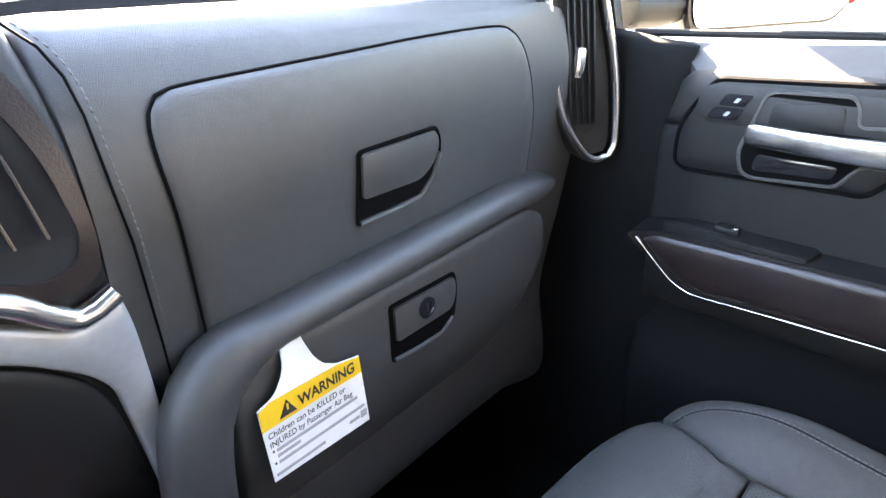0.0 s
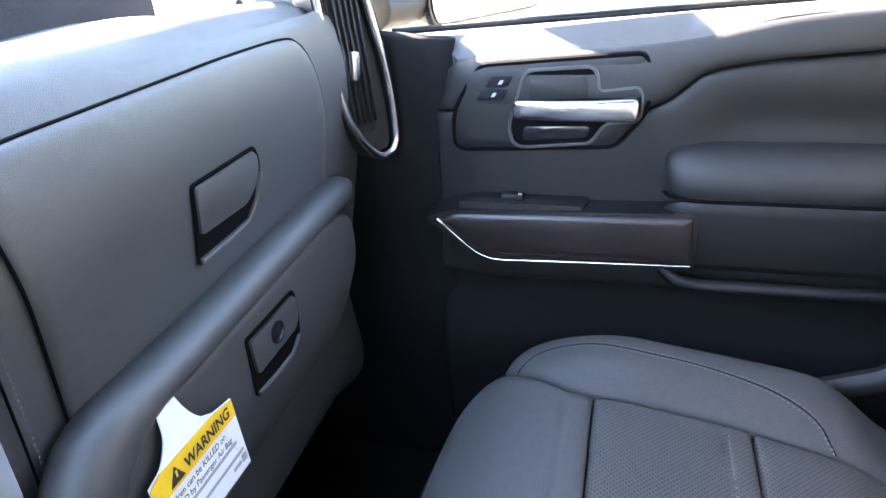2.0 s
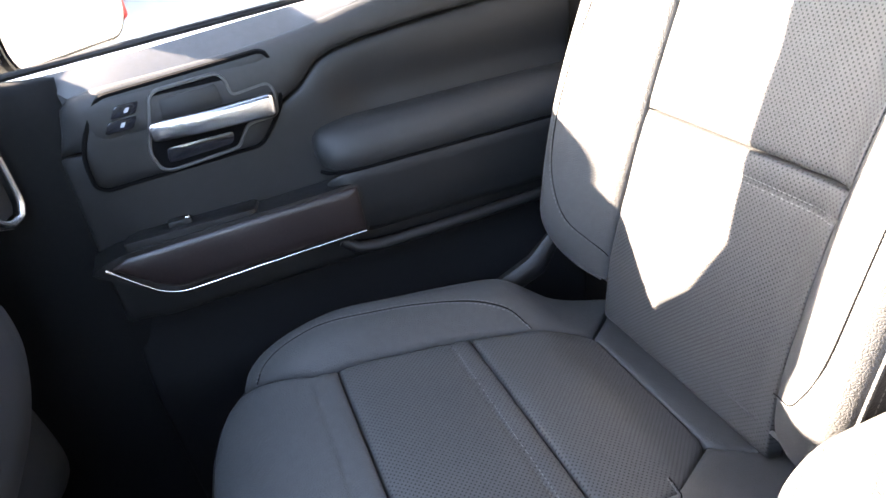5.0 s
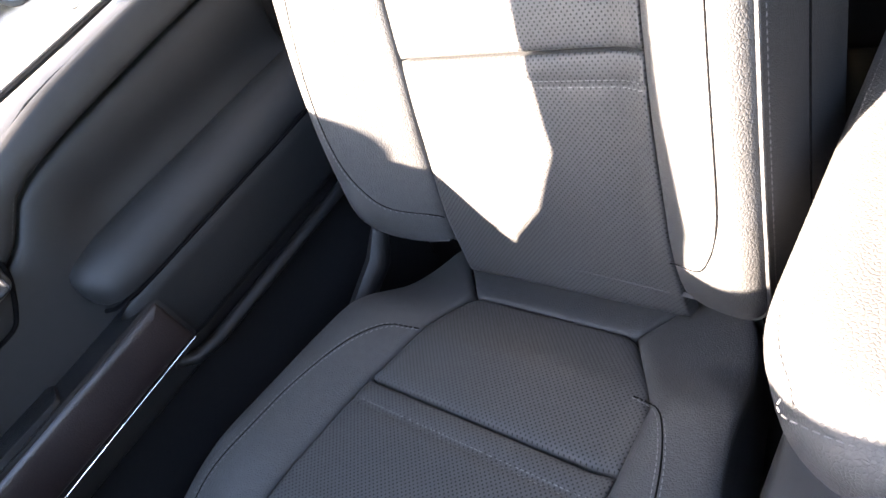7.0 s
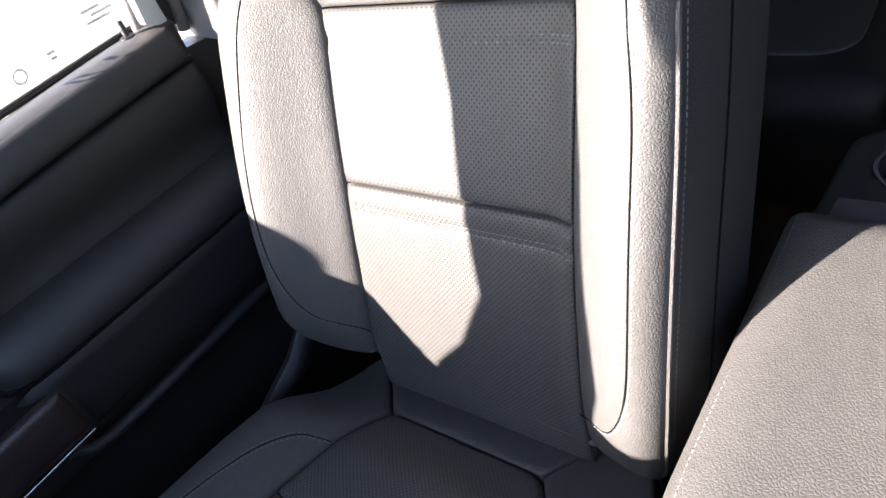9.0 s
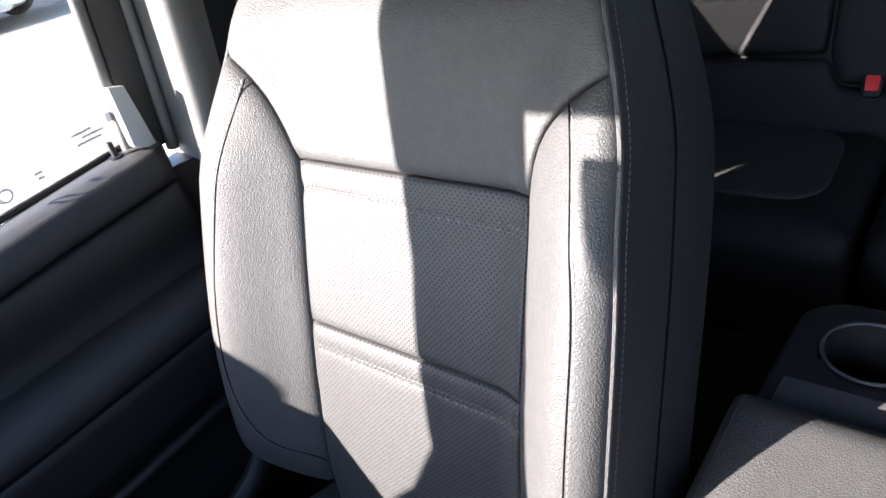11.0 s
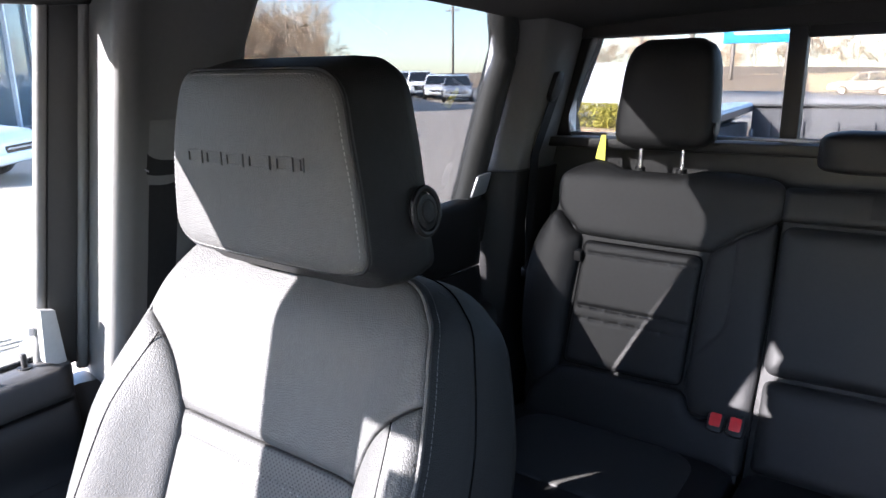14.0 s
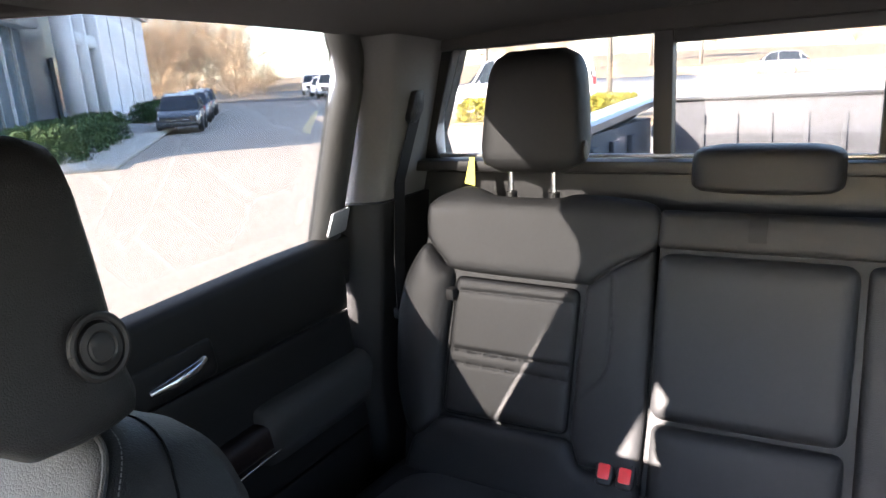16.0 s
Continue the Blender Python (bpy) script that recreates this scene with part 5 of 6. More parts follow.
buck = empty("seat_belt_buckles", (0.105, -1.385, 0.50), "black double seat belt buckle with red release buttons", "buckle")
tilt = V(0, 0.80, 0.60)
for cx in (0.139, 0.097):
    rings = []
    for d, k in ((-0.075, 0.85), (-0.03, 0.97), (-0.006, 1.0), (0.0, 0.93), (0.002, 0.8)):
        o = V(cx, -1.385, 0.556) + tilt * d
        up_way = V(0, -0.60, 0.80)
        rings.append([o + V(0.019 * k * math.copysign(abs(math.cos(a)) ** 0.45, math.cos(a)), 0, 0) + up_way * 0.030 * k * math.copysign(abs(math.sin(a)) ** 0.45, math.sin(a)) for a in np.linspace(0, 2 * math.pi, 24, endpoint=False)])
    part("buckle_body", loft(rings), PLASTIC, buck, "black buckle body")
    place = lambda u, v, h: V(cx + u, -1.385, 0.556) + V(0, -0.60, 0.80) * v + tilt * (h + 0.002)
    part("release_button", prism(rounded([(-0.012, -0.018), (0.012, -0.018), (0.012, 0.012), (-0.012, 0.012)], 0.004, 3), place, -0.002, 0.003, 0.001), RED, buck, "red release button")
    part("tongue_slot", prism([(-0.012, 0.016), (0.012, 0.016), (0.012, 0.0195), (-0.012, 0.0195)], place, -0.001, 0.0012), GAP, buck)
part("buckle_holder", box((0.065, -1.45, 0.47), (0.172, -1.40, 0.585), 0.018, 3), PLASTIC, buck)

# rear belt, guide and pillar details
rb = empty("rear_seat_belt", (0.66, -1.6, 0.8), "black rear seat belt hanging from its pillar guide", "seat belt")
gx = lambda z: side_x(z) - 0.092
part("belt_guide", prism(rounded([(-1.555, 1.315), (-1.59, 1.315), (-1.60, 1.26), (-1.565, 1.235), (-1.545, 1.25)], 0.01), lambda u, v, h: V(gx(v) - h, u, v), -0.01, 0.012, 0.003), PLASTIC, rb, "black belt guide")
st = [(gx(1.255) - 0.006, -1.575, 1.255), (gx(1.1) - 0.004, -1.55, 1.10), (0.69, -1.515, 0.92), (0.675, -1.49, 0.80)]
part("belt_strap", loft([[V(x, y + 0.022, z), V(x, y - 0.022, z), V(x - 0.0015, y - 0.022, z), V(x - 0.0015, y + 0.022, z)] for x, y, z in st]), RUBBER, rb, "black woven belt strap", smooth=False)
part("belt_anchor", box((0.655, -1.515, 0.775), (0.690, -1.470, 0.805), 0.006), PLASTIC, rb)
part("child_seat_tag", prism([(0.520, 1.10), (0.548, 1.105), (0.540, 1.165), (0.528, 1.165)], on_rear, -0.05, -0.048), material("yellow_label", (0.75, 0.72, 0.05), 0.6), rear, "yellow label beside the headrest", smooth=False)

# ---- rear door ----
rdoor = empty("rear_door", (0.80, -1.0, 0.12), "closed black rear passenger door with chrome handle", "car door")
on_rdoor = door_plane(0.79)
panel("door_top_pad", [(-0.62, 0.80), (-1.42, 0.81), (-1.42, 0.985), (-0.62, 0.965)], on_rdoor, DOORM, rdoor, puff=0.015, r=0.04, step=0.03)
panel("door_middle", [(-0.62, 0.795), (-1.42, 0.805), (-1.46, 0.48), (-0.62, 0.48)], on_rdoor, DOORM, rdoor, puff=0.006, r=0.03, step=0.03)
panel("door_lower", [(-0.62, 0.475), (-1.46, 0.475), (-1.46, 0.13), (-0.62, 0.13)], on_rdoor, PLASTIC, rdoor, puff=0.006, r=0.03, step=0.05)
ssec = []
for y in np.linspace(-0.60, -1.43, 14):
    top = 0.962 + 0.03 * smooth01((-0.6 - y) / 0.75)
    ssec.append([V(0.770, y, top - 0.02), V(0.776, y, top - 0.006), V(0.785, y, top), V(0.815, y, top + 0.002), V(0.84, y, top - 0.02), V(0.84, y, top - 0.12), V(0.785, y, top - 0.12)])
part("window_sill", loft(ssec), DOORM, rdoor, "black soft window sill")
part("elbow_rest", loft([[V(0.79 - (0.79 - x) * k, y, 0.64 + (z - 0.64) * (0.7 + 0.3 * k)) for x, z in ((0.80, 0.70), (0.765, 0.698), (0.742, 0.68), (0.738, 0.655), (0.75, 0.60), (0.765, 0.56), (0.80, 0.555))] for y, k in ((-1.08, 0.05), (-1.085, 0.6), (-1.10, 0.9), (-1.13, 1), (-1.35, 1), (-1.44, 0.9))], False, False), LEATHER, rdoor, sharp=85)
panel("armrest_trim", rounded([(-0.80, 0.62), (-0.83, 0.655), (-1.10, 0.668), (-1.11, 0.60), (-0.86, 0.588)], 0.015), on_rdoor, WOOD, rdoor, "dark brown satin trim panel", puff=0.02, r=0.02, base=lambda u, v: 0.02, depth=0.04)
part("chrome_line", tube([on_rdoor(-0.86, 0.588, 0.042), on_rdoor(-1.0, 0.594, 0.042), on_rdoor(-1.11, 0.602, 0.042)], 0.0018, 8), CHROME, rdoor)
part("door_handle", tube([(0.772, -0.855, 0.836), (0.764, -0.90, 0.842), (0.764, -0.95, 0.850), (0.772, -0.975, 0.856)], 0.010, 12, flat=1.2, radii=[0.006, 0.011, 0.011, 0.009]), CHROME, rdoor, "chrome pull handle")
panel("handle_bezel", rounded([(-0.80, 0.80), (-0.82, 0.885), (-1.0, 0.895), (-1.01, 0.815)], 0.02), on_rdoor, PLASTIC, rdoor, puff=0.006, r=0.01, base=lambda u, v: 0.012)
part("window_clip", prism(rounded([(-1.355, 1.0), (-1.365, 1.055), (-1.425, 1.062), (-1.420, 1.005)], 0.006), lambda u, v, h: V(side_x(v) - 0.042 - h, u, v), 0.0, 0.006, 0.002), BRUSHED, rdoor, "pale corner piece of the window frame")
g = part("door_glass", prism([(-0.652, 0.955), (-1.40, 0.99), (-1.36, 1.488), (-0.63, 1.488)], lambda u, v, h: V(side_x(v) + 0.006 - h, u, v), -0.004, 0.0), PRIVACY, rdoor, "tinted side window glass", smooth=False)

# ---- rear wall and sliding window ----
def on_rwin(u, v, h):
    return V(u, -1.690 + h, v)


win = empty("window_rear", (XC, -1.69, 1.1), "rear cab window with black frame and two dividers", "window", kind="structure")
part("lower_wall", prism([(0.76, 0.1), (0.76, 1.142), (-0.95, 1.142), (-0.95, 0.1)], on_rwin, -0.06, 0.0), PLASTIC, win, smooth=False)
part("window_sill", box((-0.95, -1.695, 1.115), (0.74, -1.63, 1.143), 0.006), PLASTIC, win)
part("header", prism([(0.72, 1.402), (0.72, 1.50), (-0.95, 1.50), (-0.95, 1.402)], on_rwin, -0.06, 0.03, 0.01), LINER, win)
part("corner_piece", prism([(0.80, 1.14), (0.648, 1.14), (0.664, 1.20), (0.592, 1.402), (0.80, 1.402)], on_rwin, -0.05, 0.02, 0.006), PLASTIC, win)
for x0, x1 in ((0.083, 0.122), (-0.325, -0.286)):
    part("divider", prism([(x0, 1.14), (x1, 1.14), (x1, 1.404), (x0, 1.404)], on_rwin, -0.02, 0.016, 0.004), PLASTIC, win, "black window divider")
part("slider_frame", prism([(0.083, 1.378), (0.083, 1.404), (-0.286, 1.404), (-0.286, 1.378)], on_rwin, -0.02, 0.012, 0.003), PLASTIC, win)
part("sill_strip", tube([(0.65, -1.676, 1.150), (-0.9, -1.676, 1.146)], 0.005, 8), BRUSHED, win)
for x0, x1 in ((0.65, 0.115), (0.09, -0.29), (-0.32, -0.9)):
    g = part("pane", prism([(x0, 1.142), (x1, 1.142), (x1, 1.402), (x0, 1.402)], on_rwin, -0.016, -0.012), TINTED, win, smooth=False)

# ---- the side behind the driver, windscreen ----
tagged(part("wall_passenger", box((0.876, -1.78, -0.1), (0.90, 0.97, 0.835), 0), PLASTIC), "black outer skin of the passenger side", "wall", kind="structure")
tagged(part("wall_driver", box((-1.02, -1.75, FLOOR), (-0.95, 0.9, 0.86), 0), PLASTIC), "black inner side of the driver's doors", "wall", kind="structure")
for y0, y1 in ((-0.6, -0.4), (-1.75, -1.45)):
    part("pillar_driver", box((-0.99, y0, 0.86), (-0.90, y1, 1.5), 0.02), GREY)
tagged(bpy.data.objects["pillar_driver"], "grey pillar trim on the driver's side", "pillar", kind="structure")
tagged(bpy.data.objects["pillar_driver.001"], "grey pillar trim on the driver's side", "pillar", kind="structure")
ob = part("pillar_driver", tube([(-0.99, 0.75, 0.85), (-0.93, 0.45, 1.1), (-0.82, 0.1, 1.46)], 0.06, 10), GREY)
tagged(ob, "grey windscreen pillar on the driver's side", "pillar", kind="structure")
ws = [[V(x, 1.04 + 0.03 * (1 - ((x - XC) / 0.85) ** 2), 0.94) for x in np.linspace(-0.98, 0.86, 9)], [V(x * 0.82 + XC * 0.18, 0.07 + 0.03 * (1 - ((x - XC) / 0.85) ** 2), 1.47) for x in np.linspace(-0.98, 0.86, 9)]]
g = part("windscreen", loft(ws, False, False), GLASS)
tagged(g, "clear windscreen glass", "windscreen", kind="structure")
g.visible_shadow = False

# Unseen header added so its lower edge cuts sun off the upper seat.
hd = [[V(x, 0.07 + q * 0.236, 1.47 - q * 0.1225 - d) for q, d in ((0.0, 0.0), (1.0, 0.006), (1.0, 0.022), (0.5, 0.03), (-0.2, 0.02))] for x in np.linspace(-0.80, 0.66, 5)]
tagged(part("shade_header", loft(hd), LINER), "unseen grey cloth header, sized to shade the seat top", "trim", kind="structure")

# Unseen panes; their dark tint is added to hold back light from this side.
for name, y0, y1, m in (("driver_shade_glass", 0.40, -0.42, PRIVACY), ("driver_rear_glass", -0.58, -1.47, PRIVACY)):
    g = part(name, prism([(y0, 0.86), (y1, 0.86), (y1, 1.5), (min(y0, 0.06), 1.5)], lambda u, v, h: V(-0.965 + 0.26 * max(v - 0.86, 0) + h, u, v), 0.0, 0.004), m, smooth=False)
    tagged(g, "unseen side window on the driver's side, darkened to hold back light", "window", kind="structure")

# Unseen sticker, placed to cast the small rectangular shadow on the bolster.
n = V(0, 0.546, 1).normalized()
part("shadow_sticker", prism(rounded([(0.508, -0.055), (0.560, -0.055), (0.560, 0.055), (0.508, 0.055)], 0.004), lambda u, v, h: V(u, 0.393, 1.2926) + V(0, -1, 0.546).normalized() * v - n * (h + 0.006), 0.0, 0.0006), WHITE, smooth=False)
tagged(bpy.data.objects["shadow_sticker"], "unseen white sticker on the windscreen, added to cast a shadow", "sticker")

# ---- centre console ----
con = empty("centre_console", (-0.06, -0.3, FLOOR), "black centre console with padded leather lid and rear cupholder", "car console")
part("console_body", box((-0.26, -0.665, FLOOR), (0.084, -0.46, 0.525), 0.02, 3), PLASTIC, con)
part("console_box", box((-0.26, -0.46, FLOOR), (0.084, 0.0, 0.585), 0.02, 3), PLASTIC, con)
part("console_front", box((-0.22, 0.04, FLOOR), (0.10, 0.62, 0.46), 0.02, 3), PLASTIC, con)
lid = rounded([(0.106, -0.463), (-0.29, -0.463), (-0.29, -0.08), (-0.24, -0.025), (0.055, -0.025), (0.108, -0.10)], [0.02, 0.02, 0.05, 0.05, 0.05, 0.05], 7)
panel("console_lid", lid, lambda u, v, h: V(u, v, 0.610 + h), LEATHER, con, "padded black leather armrest lid", puff=0.032, r=0.05, depth=0.03, step=0.014)
stitches("lid_stitching", [V(p.x, p.y) for p in spline([(0.094, -0.445, 0), (0.094, -0.28, 0), (0.094, -0.12, 0), (0.076, -0.066, 0), (0.048, -0.042, 0), (-0.2, -0.042, 0)], 0.01)], lambda u, v, h: V(u, v, h), 0.6305, con)
a40 = np.linspace(0, 2 * math.pi, 40, endpoint=False)
CUPS = [[V(cx + 0.046 * math.cos(a), -0.588 + 0.046 * math.sin(a)) for a in a40] for cx in (0.005, -0.11)]
tr = rounded([(0.084, -0.645), (0.094, -0.50), (0.094, -0.468), (-0.28, -0.468), (-0.28, -0.672), (0.05, -0.672)], [0.04, 0.02, 0.004, 0.004, 0.02, 0.04])
panel("rear_tray", tr, lambda u, v, h: V(u, v, 0.585 + h), PLASTIC, con, puff=0.012, r=0.02, depth=0.012, holes=CUPS)
part("silver_band", prism([(0.074, -0.522), (0.077, -0.472), (-0.27, -0.472), (-0.27, -0.522)], lambda u, v, h: V(u, v, h), 0.590, 0.599, 0.002), TRAY, con, "satin grey band")
for cx in (0.005, -0.11):
    cup = [[V(cx + r * math.cos(a), -0.588 + r * math.sin(a), z) for a in a40] for r, z in ((0.050, 0.591), (0.049, 0.595), (0.045, 0.595), (0.043, 0.585), (0.039, 0.54), (0.036, 0.528), (0.002, 0.528))]
    part("cupholder", loft(cup, False), RUBBER, con, "round black cupholder")
    part("cupholder_rim", tube([V(cx + 0.047 * math.cos(a), -0.588 + 0.047 * math.sin(a), 0.598) for a in np.linspace(0, 2 * math.pi, 40)], 0.0022, 8), TRAY, con, "satin cupholder rim")

# ---- door mirror and cargo bed ----
mir = empty("door_mirror", (1.1, 0.42, 0.83), "black door mirror with a tall glass", "door mirror")
mu, mn = V(0.23, -0.13, 0).normalized(), V(0.49, 0.87, 0).normalized()


def on_mirror(u, v, h):
    return V(0.975, 0.425, 0) + mu * u + V(0, 0, v) - mn * h


sil = rounded([(-0.02, 0.835), (0.25, 0.825), (0.285, 0.86), (0.285, 1.03), (0.24, 1.06), (0.0, 1.05), (-0.03, 1.01), (-0.03, 0.86)], 0.03, 6)
rings = []
for k, d in ((0.97, -0.002), (1.0, -0.008), (1.0, -0.03), (0.9, -0.06), (0.6, -0.075)):
    rings.append([on_mirror(0.127 + (p.x - 0.127) * k, 0.94 + (p.y - 0.94) * k, d) for p in sil])
part("mirror_housing", loft(rings), GLOSS, mir, "glossy black housing")
MIRROR = material("mirror_silver", (0.9, 0.9, 0.9), 0.02, 1.0, vary=0.0)
part("mirror_glass", prism([(0.127 + (p.x - 0.127) * 0.93, 0.94 + (p.y - 0.94) * 0.93) for p in sil], on_mirror, -0.004, 0.001), MIRROR, mir, "silvered mirror glass", smooth=False)
part("mirror_arm", tube([(0.88, 0.50, 0.88), (0.94, 0.48, 0.875), (0.99, 0.46, 0.88)], 0.03, 10), PLASTIC, mir)
part("marker_lamp", prism([(0.288, 0.85), (0.300, 0.855), (0.300, 0.96), (0.288, 0.95)], on_mirror, -0.05, -0.01, 0.003), RED, mir, "red marker strip")

BED = material("sprayed_bed_liner", (0.07, 0.07, 0.075), 0.75, vary=0.25, scale=9, grain=0.8, grain_scale=150)
PAINT = material("dark_metallic_paint", (0.10, 0.11, 0.13), 0.3, 0.4, vary=0.1, coat=0.5)
bed = empty("cargo_bed", (XC, -2.9, 0.4), "open pickup cargo bed with ribbed dark liner", "pickup bed")
for sg in (1, -1):
    xr = XC + sg * 0.76
    part("side_wall", box((min(xr, xr + sg * 0.10), -4.02, 0.42), (max(xr, xr + sg * 0.10), -1.86, 1.072), 0.01), BED, bed)
    part("bed_rail", loft([[V(xr - sg * 0.035, y, z - 0.03), V(xr - sg * 0.035, y, z), V(xr - sg * 0.02, y, z + 0.014), V(xr + sg * 0.10, y, z + 0.014), V(xr + sg * 0.125, y, z - 0.01), V(xr + sg * 0.125, y, z - 0.12)] for y, z in ((-1.86, 1.075), (-2.9, 1.115), (-3.95, 1.165))], True, True), PAINT, bed, "painted bed rail with a cap")
    for i in range(6):
        y = -2.1 - i * 0.3
        part("wall_rib", box((xr - sg * 0.012 - 0.012, y - 0.05, 0.5), (xr - sg * 0.012 + 0.012, y + 0.05, 1.02), 0.006), BED, bed)
    part("cargo_hook", box((xr - sg * 0.05 - 0.01, -3.88, 0.98), (xr - sg * 0.05 + 0.01, -3.85, 1.04), 0.004), BRUSHED, bed)
part("bed_floor", box((XC - 0.86, -4.0, 0.36), (XC + 0.86, -1.86, 0.42), 0.005), BED, bed)
gate = part("tailgate", box((XC - 0.735, -4.02, 0.42), (XC + 0.735, -3.96, 1.155), 0.012), BED, bed, "closed tailgate")
for i in range(9):
    x = XC - 0.64 + i * 0.16
    part("gate_rib", box((x - 0.012, -3.965, 0.5), (x + 0.012, -3.948, 1.08), 0.005), BED, gate)
part("gate_cap", box((XC - 0.75, -4.03, 1.153), (XC + 0.75, -3.945, 1.17), 0.006), PLASTIC, gate)

# ---- the car lot ----
GROUND = -0.55
RISE = Matrix.Translation((0, 0, GROUND)) @ Matrix.Rotation(radians(1.3), 4, V(-0.61, -0.79, 0)) @ Matrix.Translation((0, 0, -GROUND))


def lot(ob):
    """Lays a thing on the gently rising lot."""
    ob.matrix_basis = RISE @ ob.matrix_basis
    return ob


K0, KD, KN = V(14, -9.5, 0), V(0.72, -0.69, 0).normalized(), V(0.69, 0.72, 0).normalized()


def at_k(s, n, z=0.0):
    """A place by metres along the kerb, metres behind it, and metres over the ground."""
    return K0 + KD * s + KN * n + V(0, 0, GROUND + z)


def block(s0, s1, n0, n1, z0, z1, bevel=0.0):
    bm = bmesh.new()
    bmesh.ops.create_cube(bm, size=1)
    for v in bm.verts:
        v.co = at_k(s0 + (v.co.x + 0.5) * (s1 - s0), n0 + (v.co.y + 0.5) * (n1 - n0), z0 + (v.co.z + 0.5) * (z1 - z0))
    if bevel:
        bmesh.ops.bevel(bm, geom=bm.edges[:], offset=bevel, segments=2, affect="EDGES")
    return bm


g = tagged(part("ground", box((-600, -600, GROUND - 0.1), (600, 600, GROUND), 0), ASPHALT), "pale worn asphalt of the car lot", "ground", kind="structure")
lot(g)
CONCRETE = material("pale_concrete", (0.42, 0.40, 0.37), 0.85, vary=0.12, scale=1.2, grain=0.4, grain_scale=90)
STRAW = material("dry_straw_grass", (0.24, 0.175, 0.11), 0.95, vary=0.3, scale=0.8)
ROADM = material("old_grey_road", (0.17, 0.165, 0.16), 0.9, vary=0.15, scale=0.5)
WHITEWALL = material("white_wall_panel", (0.72, 0.73, 0.75), 0.55, vary=0.05, scale=0.6)
DARKCLAD = material("dark_cladding", (0.11, 0.125, 0.145), 0.35, vary=0.15, scale=0.8)
SHOPGLASS = material("showroom_glass", (0.10, 0.13, 0.15), 0.05, 0.0, vary=0.25, scale=0.5)
SILVERM = material("silver_panels", (0.45, 0.47, 0.50), 0.35, 0.6, vary=0.08, scale=0.7)
HEDGE = material("clipped_hedge", (0.045, 0.085, 0.025), 0.8, vary=0.5, scale=7)
GOLD = material("yellow_green_shrub", (0.30, 0.26, 0.035), 0.8, vary=0.35, scale=9)
LINE = material("faded_white_paint", (0.6, 0.6, 0.58), 0.8, vary=0.15)
lot(tagged(part("pavement", block(0.2, 60, 0, 5.0, -0.05, 0.14, 0.03), CONCRETE), "pale concrete pavement with a kerb along the building", "pavement", kind="structure"))
for s0 in (9.5, 12.5, 18.5):
    lot(tagged(part("parking_line", block(s0, s0 + 0.12, -5.5, -0.3, -0.02, 0.006), LINE), "faded white parking bay line", "road marking", "parking lines"))

# dealership building
bld = empty("showroom_building", at_k(10, 6), "car showroom with glass front, white portal and white wall", "building")
part("main_wall", block(13.2, 21, 5.0, 24, 0, 6.2), DARKCLAD, bld, smooth=False)
part("front_wing", block(1.0, 13.2, 5.0, 24, 0, 4.4), DARKCLAD, bld, smooth=False)
part("end_wall", block(21, 44, 4.4, 24, 0, 6.6), WHITEWALL, bld, "long white end wall", smooth=False)
part("fascia", block(0.6, 13.2, 4.2, 6.0, 4.1, 4.9, 0.05), SILVERM, bld, "silver panel fascia")
part("roof", block(13.0, 44.3, 4.0, 24.3, 6.6, 6.8), DARKCLAD, bld, smooth=False)
for i in range(9):
    s = 1.2 + i * 1.35
    w = part("window", block(s, s + 1.2, 4.86, 4.95, 0.5, 4.1), SHOPGLASS, bld, smooth=False)
    part("mullion", block(s - 0.11, s - 0.02, 4.78, 4.98, 0.3, 4.2), WHITEWALL if i % 2 else SILVERM, bld, smooth=False)
part("window_base", block(1.0, 13.3, 4.7, 5.0, 0, 0.5), DARKCLAD, bld, smooth=False)
for s in (14.0, 16.3, 19.2):
    part("portal_column", block(s, s + 0.55, 3.3, 4.0, 0, 6.9, 0.04), WHITEWALL, bld, "white portal column")
part("portal_beam", block(14.0, 19.75, 3.3, 4.0, 6.2, 7.0, 0.04), WHITEWALL, bld, "white portal beam")
part("portal_beam", block(14.5, 19.3, 3.4, 3.9, 3.6, 4.1, 0.03), WHITEWALL, bld)
arch = [at_k(13.2 + 4.2 * (1 - math.cos(a)), 3.6, 4.4 + 3.0 * math.sin(a)) for a in np.linspace(0.1, math.pi / 2 + 0.4, 12)]
part("dark_arch", tube(arch, 0.45, 8), DARKCLAD, bld, "dark curved portal arch")
part("entrance_door", block(16.9, 19.1, 4.8, 4.95, 0, 3.2), SHOPGLASS, bld, smooth=False)
for s in (24, 29, 34, 39):
    part("wall_seam", block(s, s + 0.06, 4.36, 4.42, 0, 6.6), SILVERM, bld, smooth=False)
part("side_door", block(22.5, 23.5, 4.33, 4.42, 0, 2.2), SILVERM, bld, smooth=False)
lot(bld)
low = empty("glass_pavilion", at_k(-8, 6), "low glass pavilion with white frames and dark doors", "building")
part("roof", block(-22, 1.2, 8.7, 16, 2.5, 2.8, 0.04), WHITEWALL, low)
part("back_wall", block(-22, 1.0, 13.0, 13.3, 0, 2.5), DARKCLAD, low, smooth=False)
for i in range(11):
    s = -21.8 + i * 2.2
    part("window", block(s + 0.18, s + 2.0, 9.1, 9.16, 0.25, 2.5), SHOPGLASS if i % 2 else TINTED, low, smooth=False)
    part("white_post", block(s, s + 0.2, 8.95, 9.25, 0, 2.5, 0.01), WHITEWALL, low)
    part("sill", block(s + 0.18, s + 2.0, 9.0, 9.2, 0, 0.25), WHITEWALL, low, smooth=False)
lot(low)


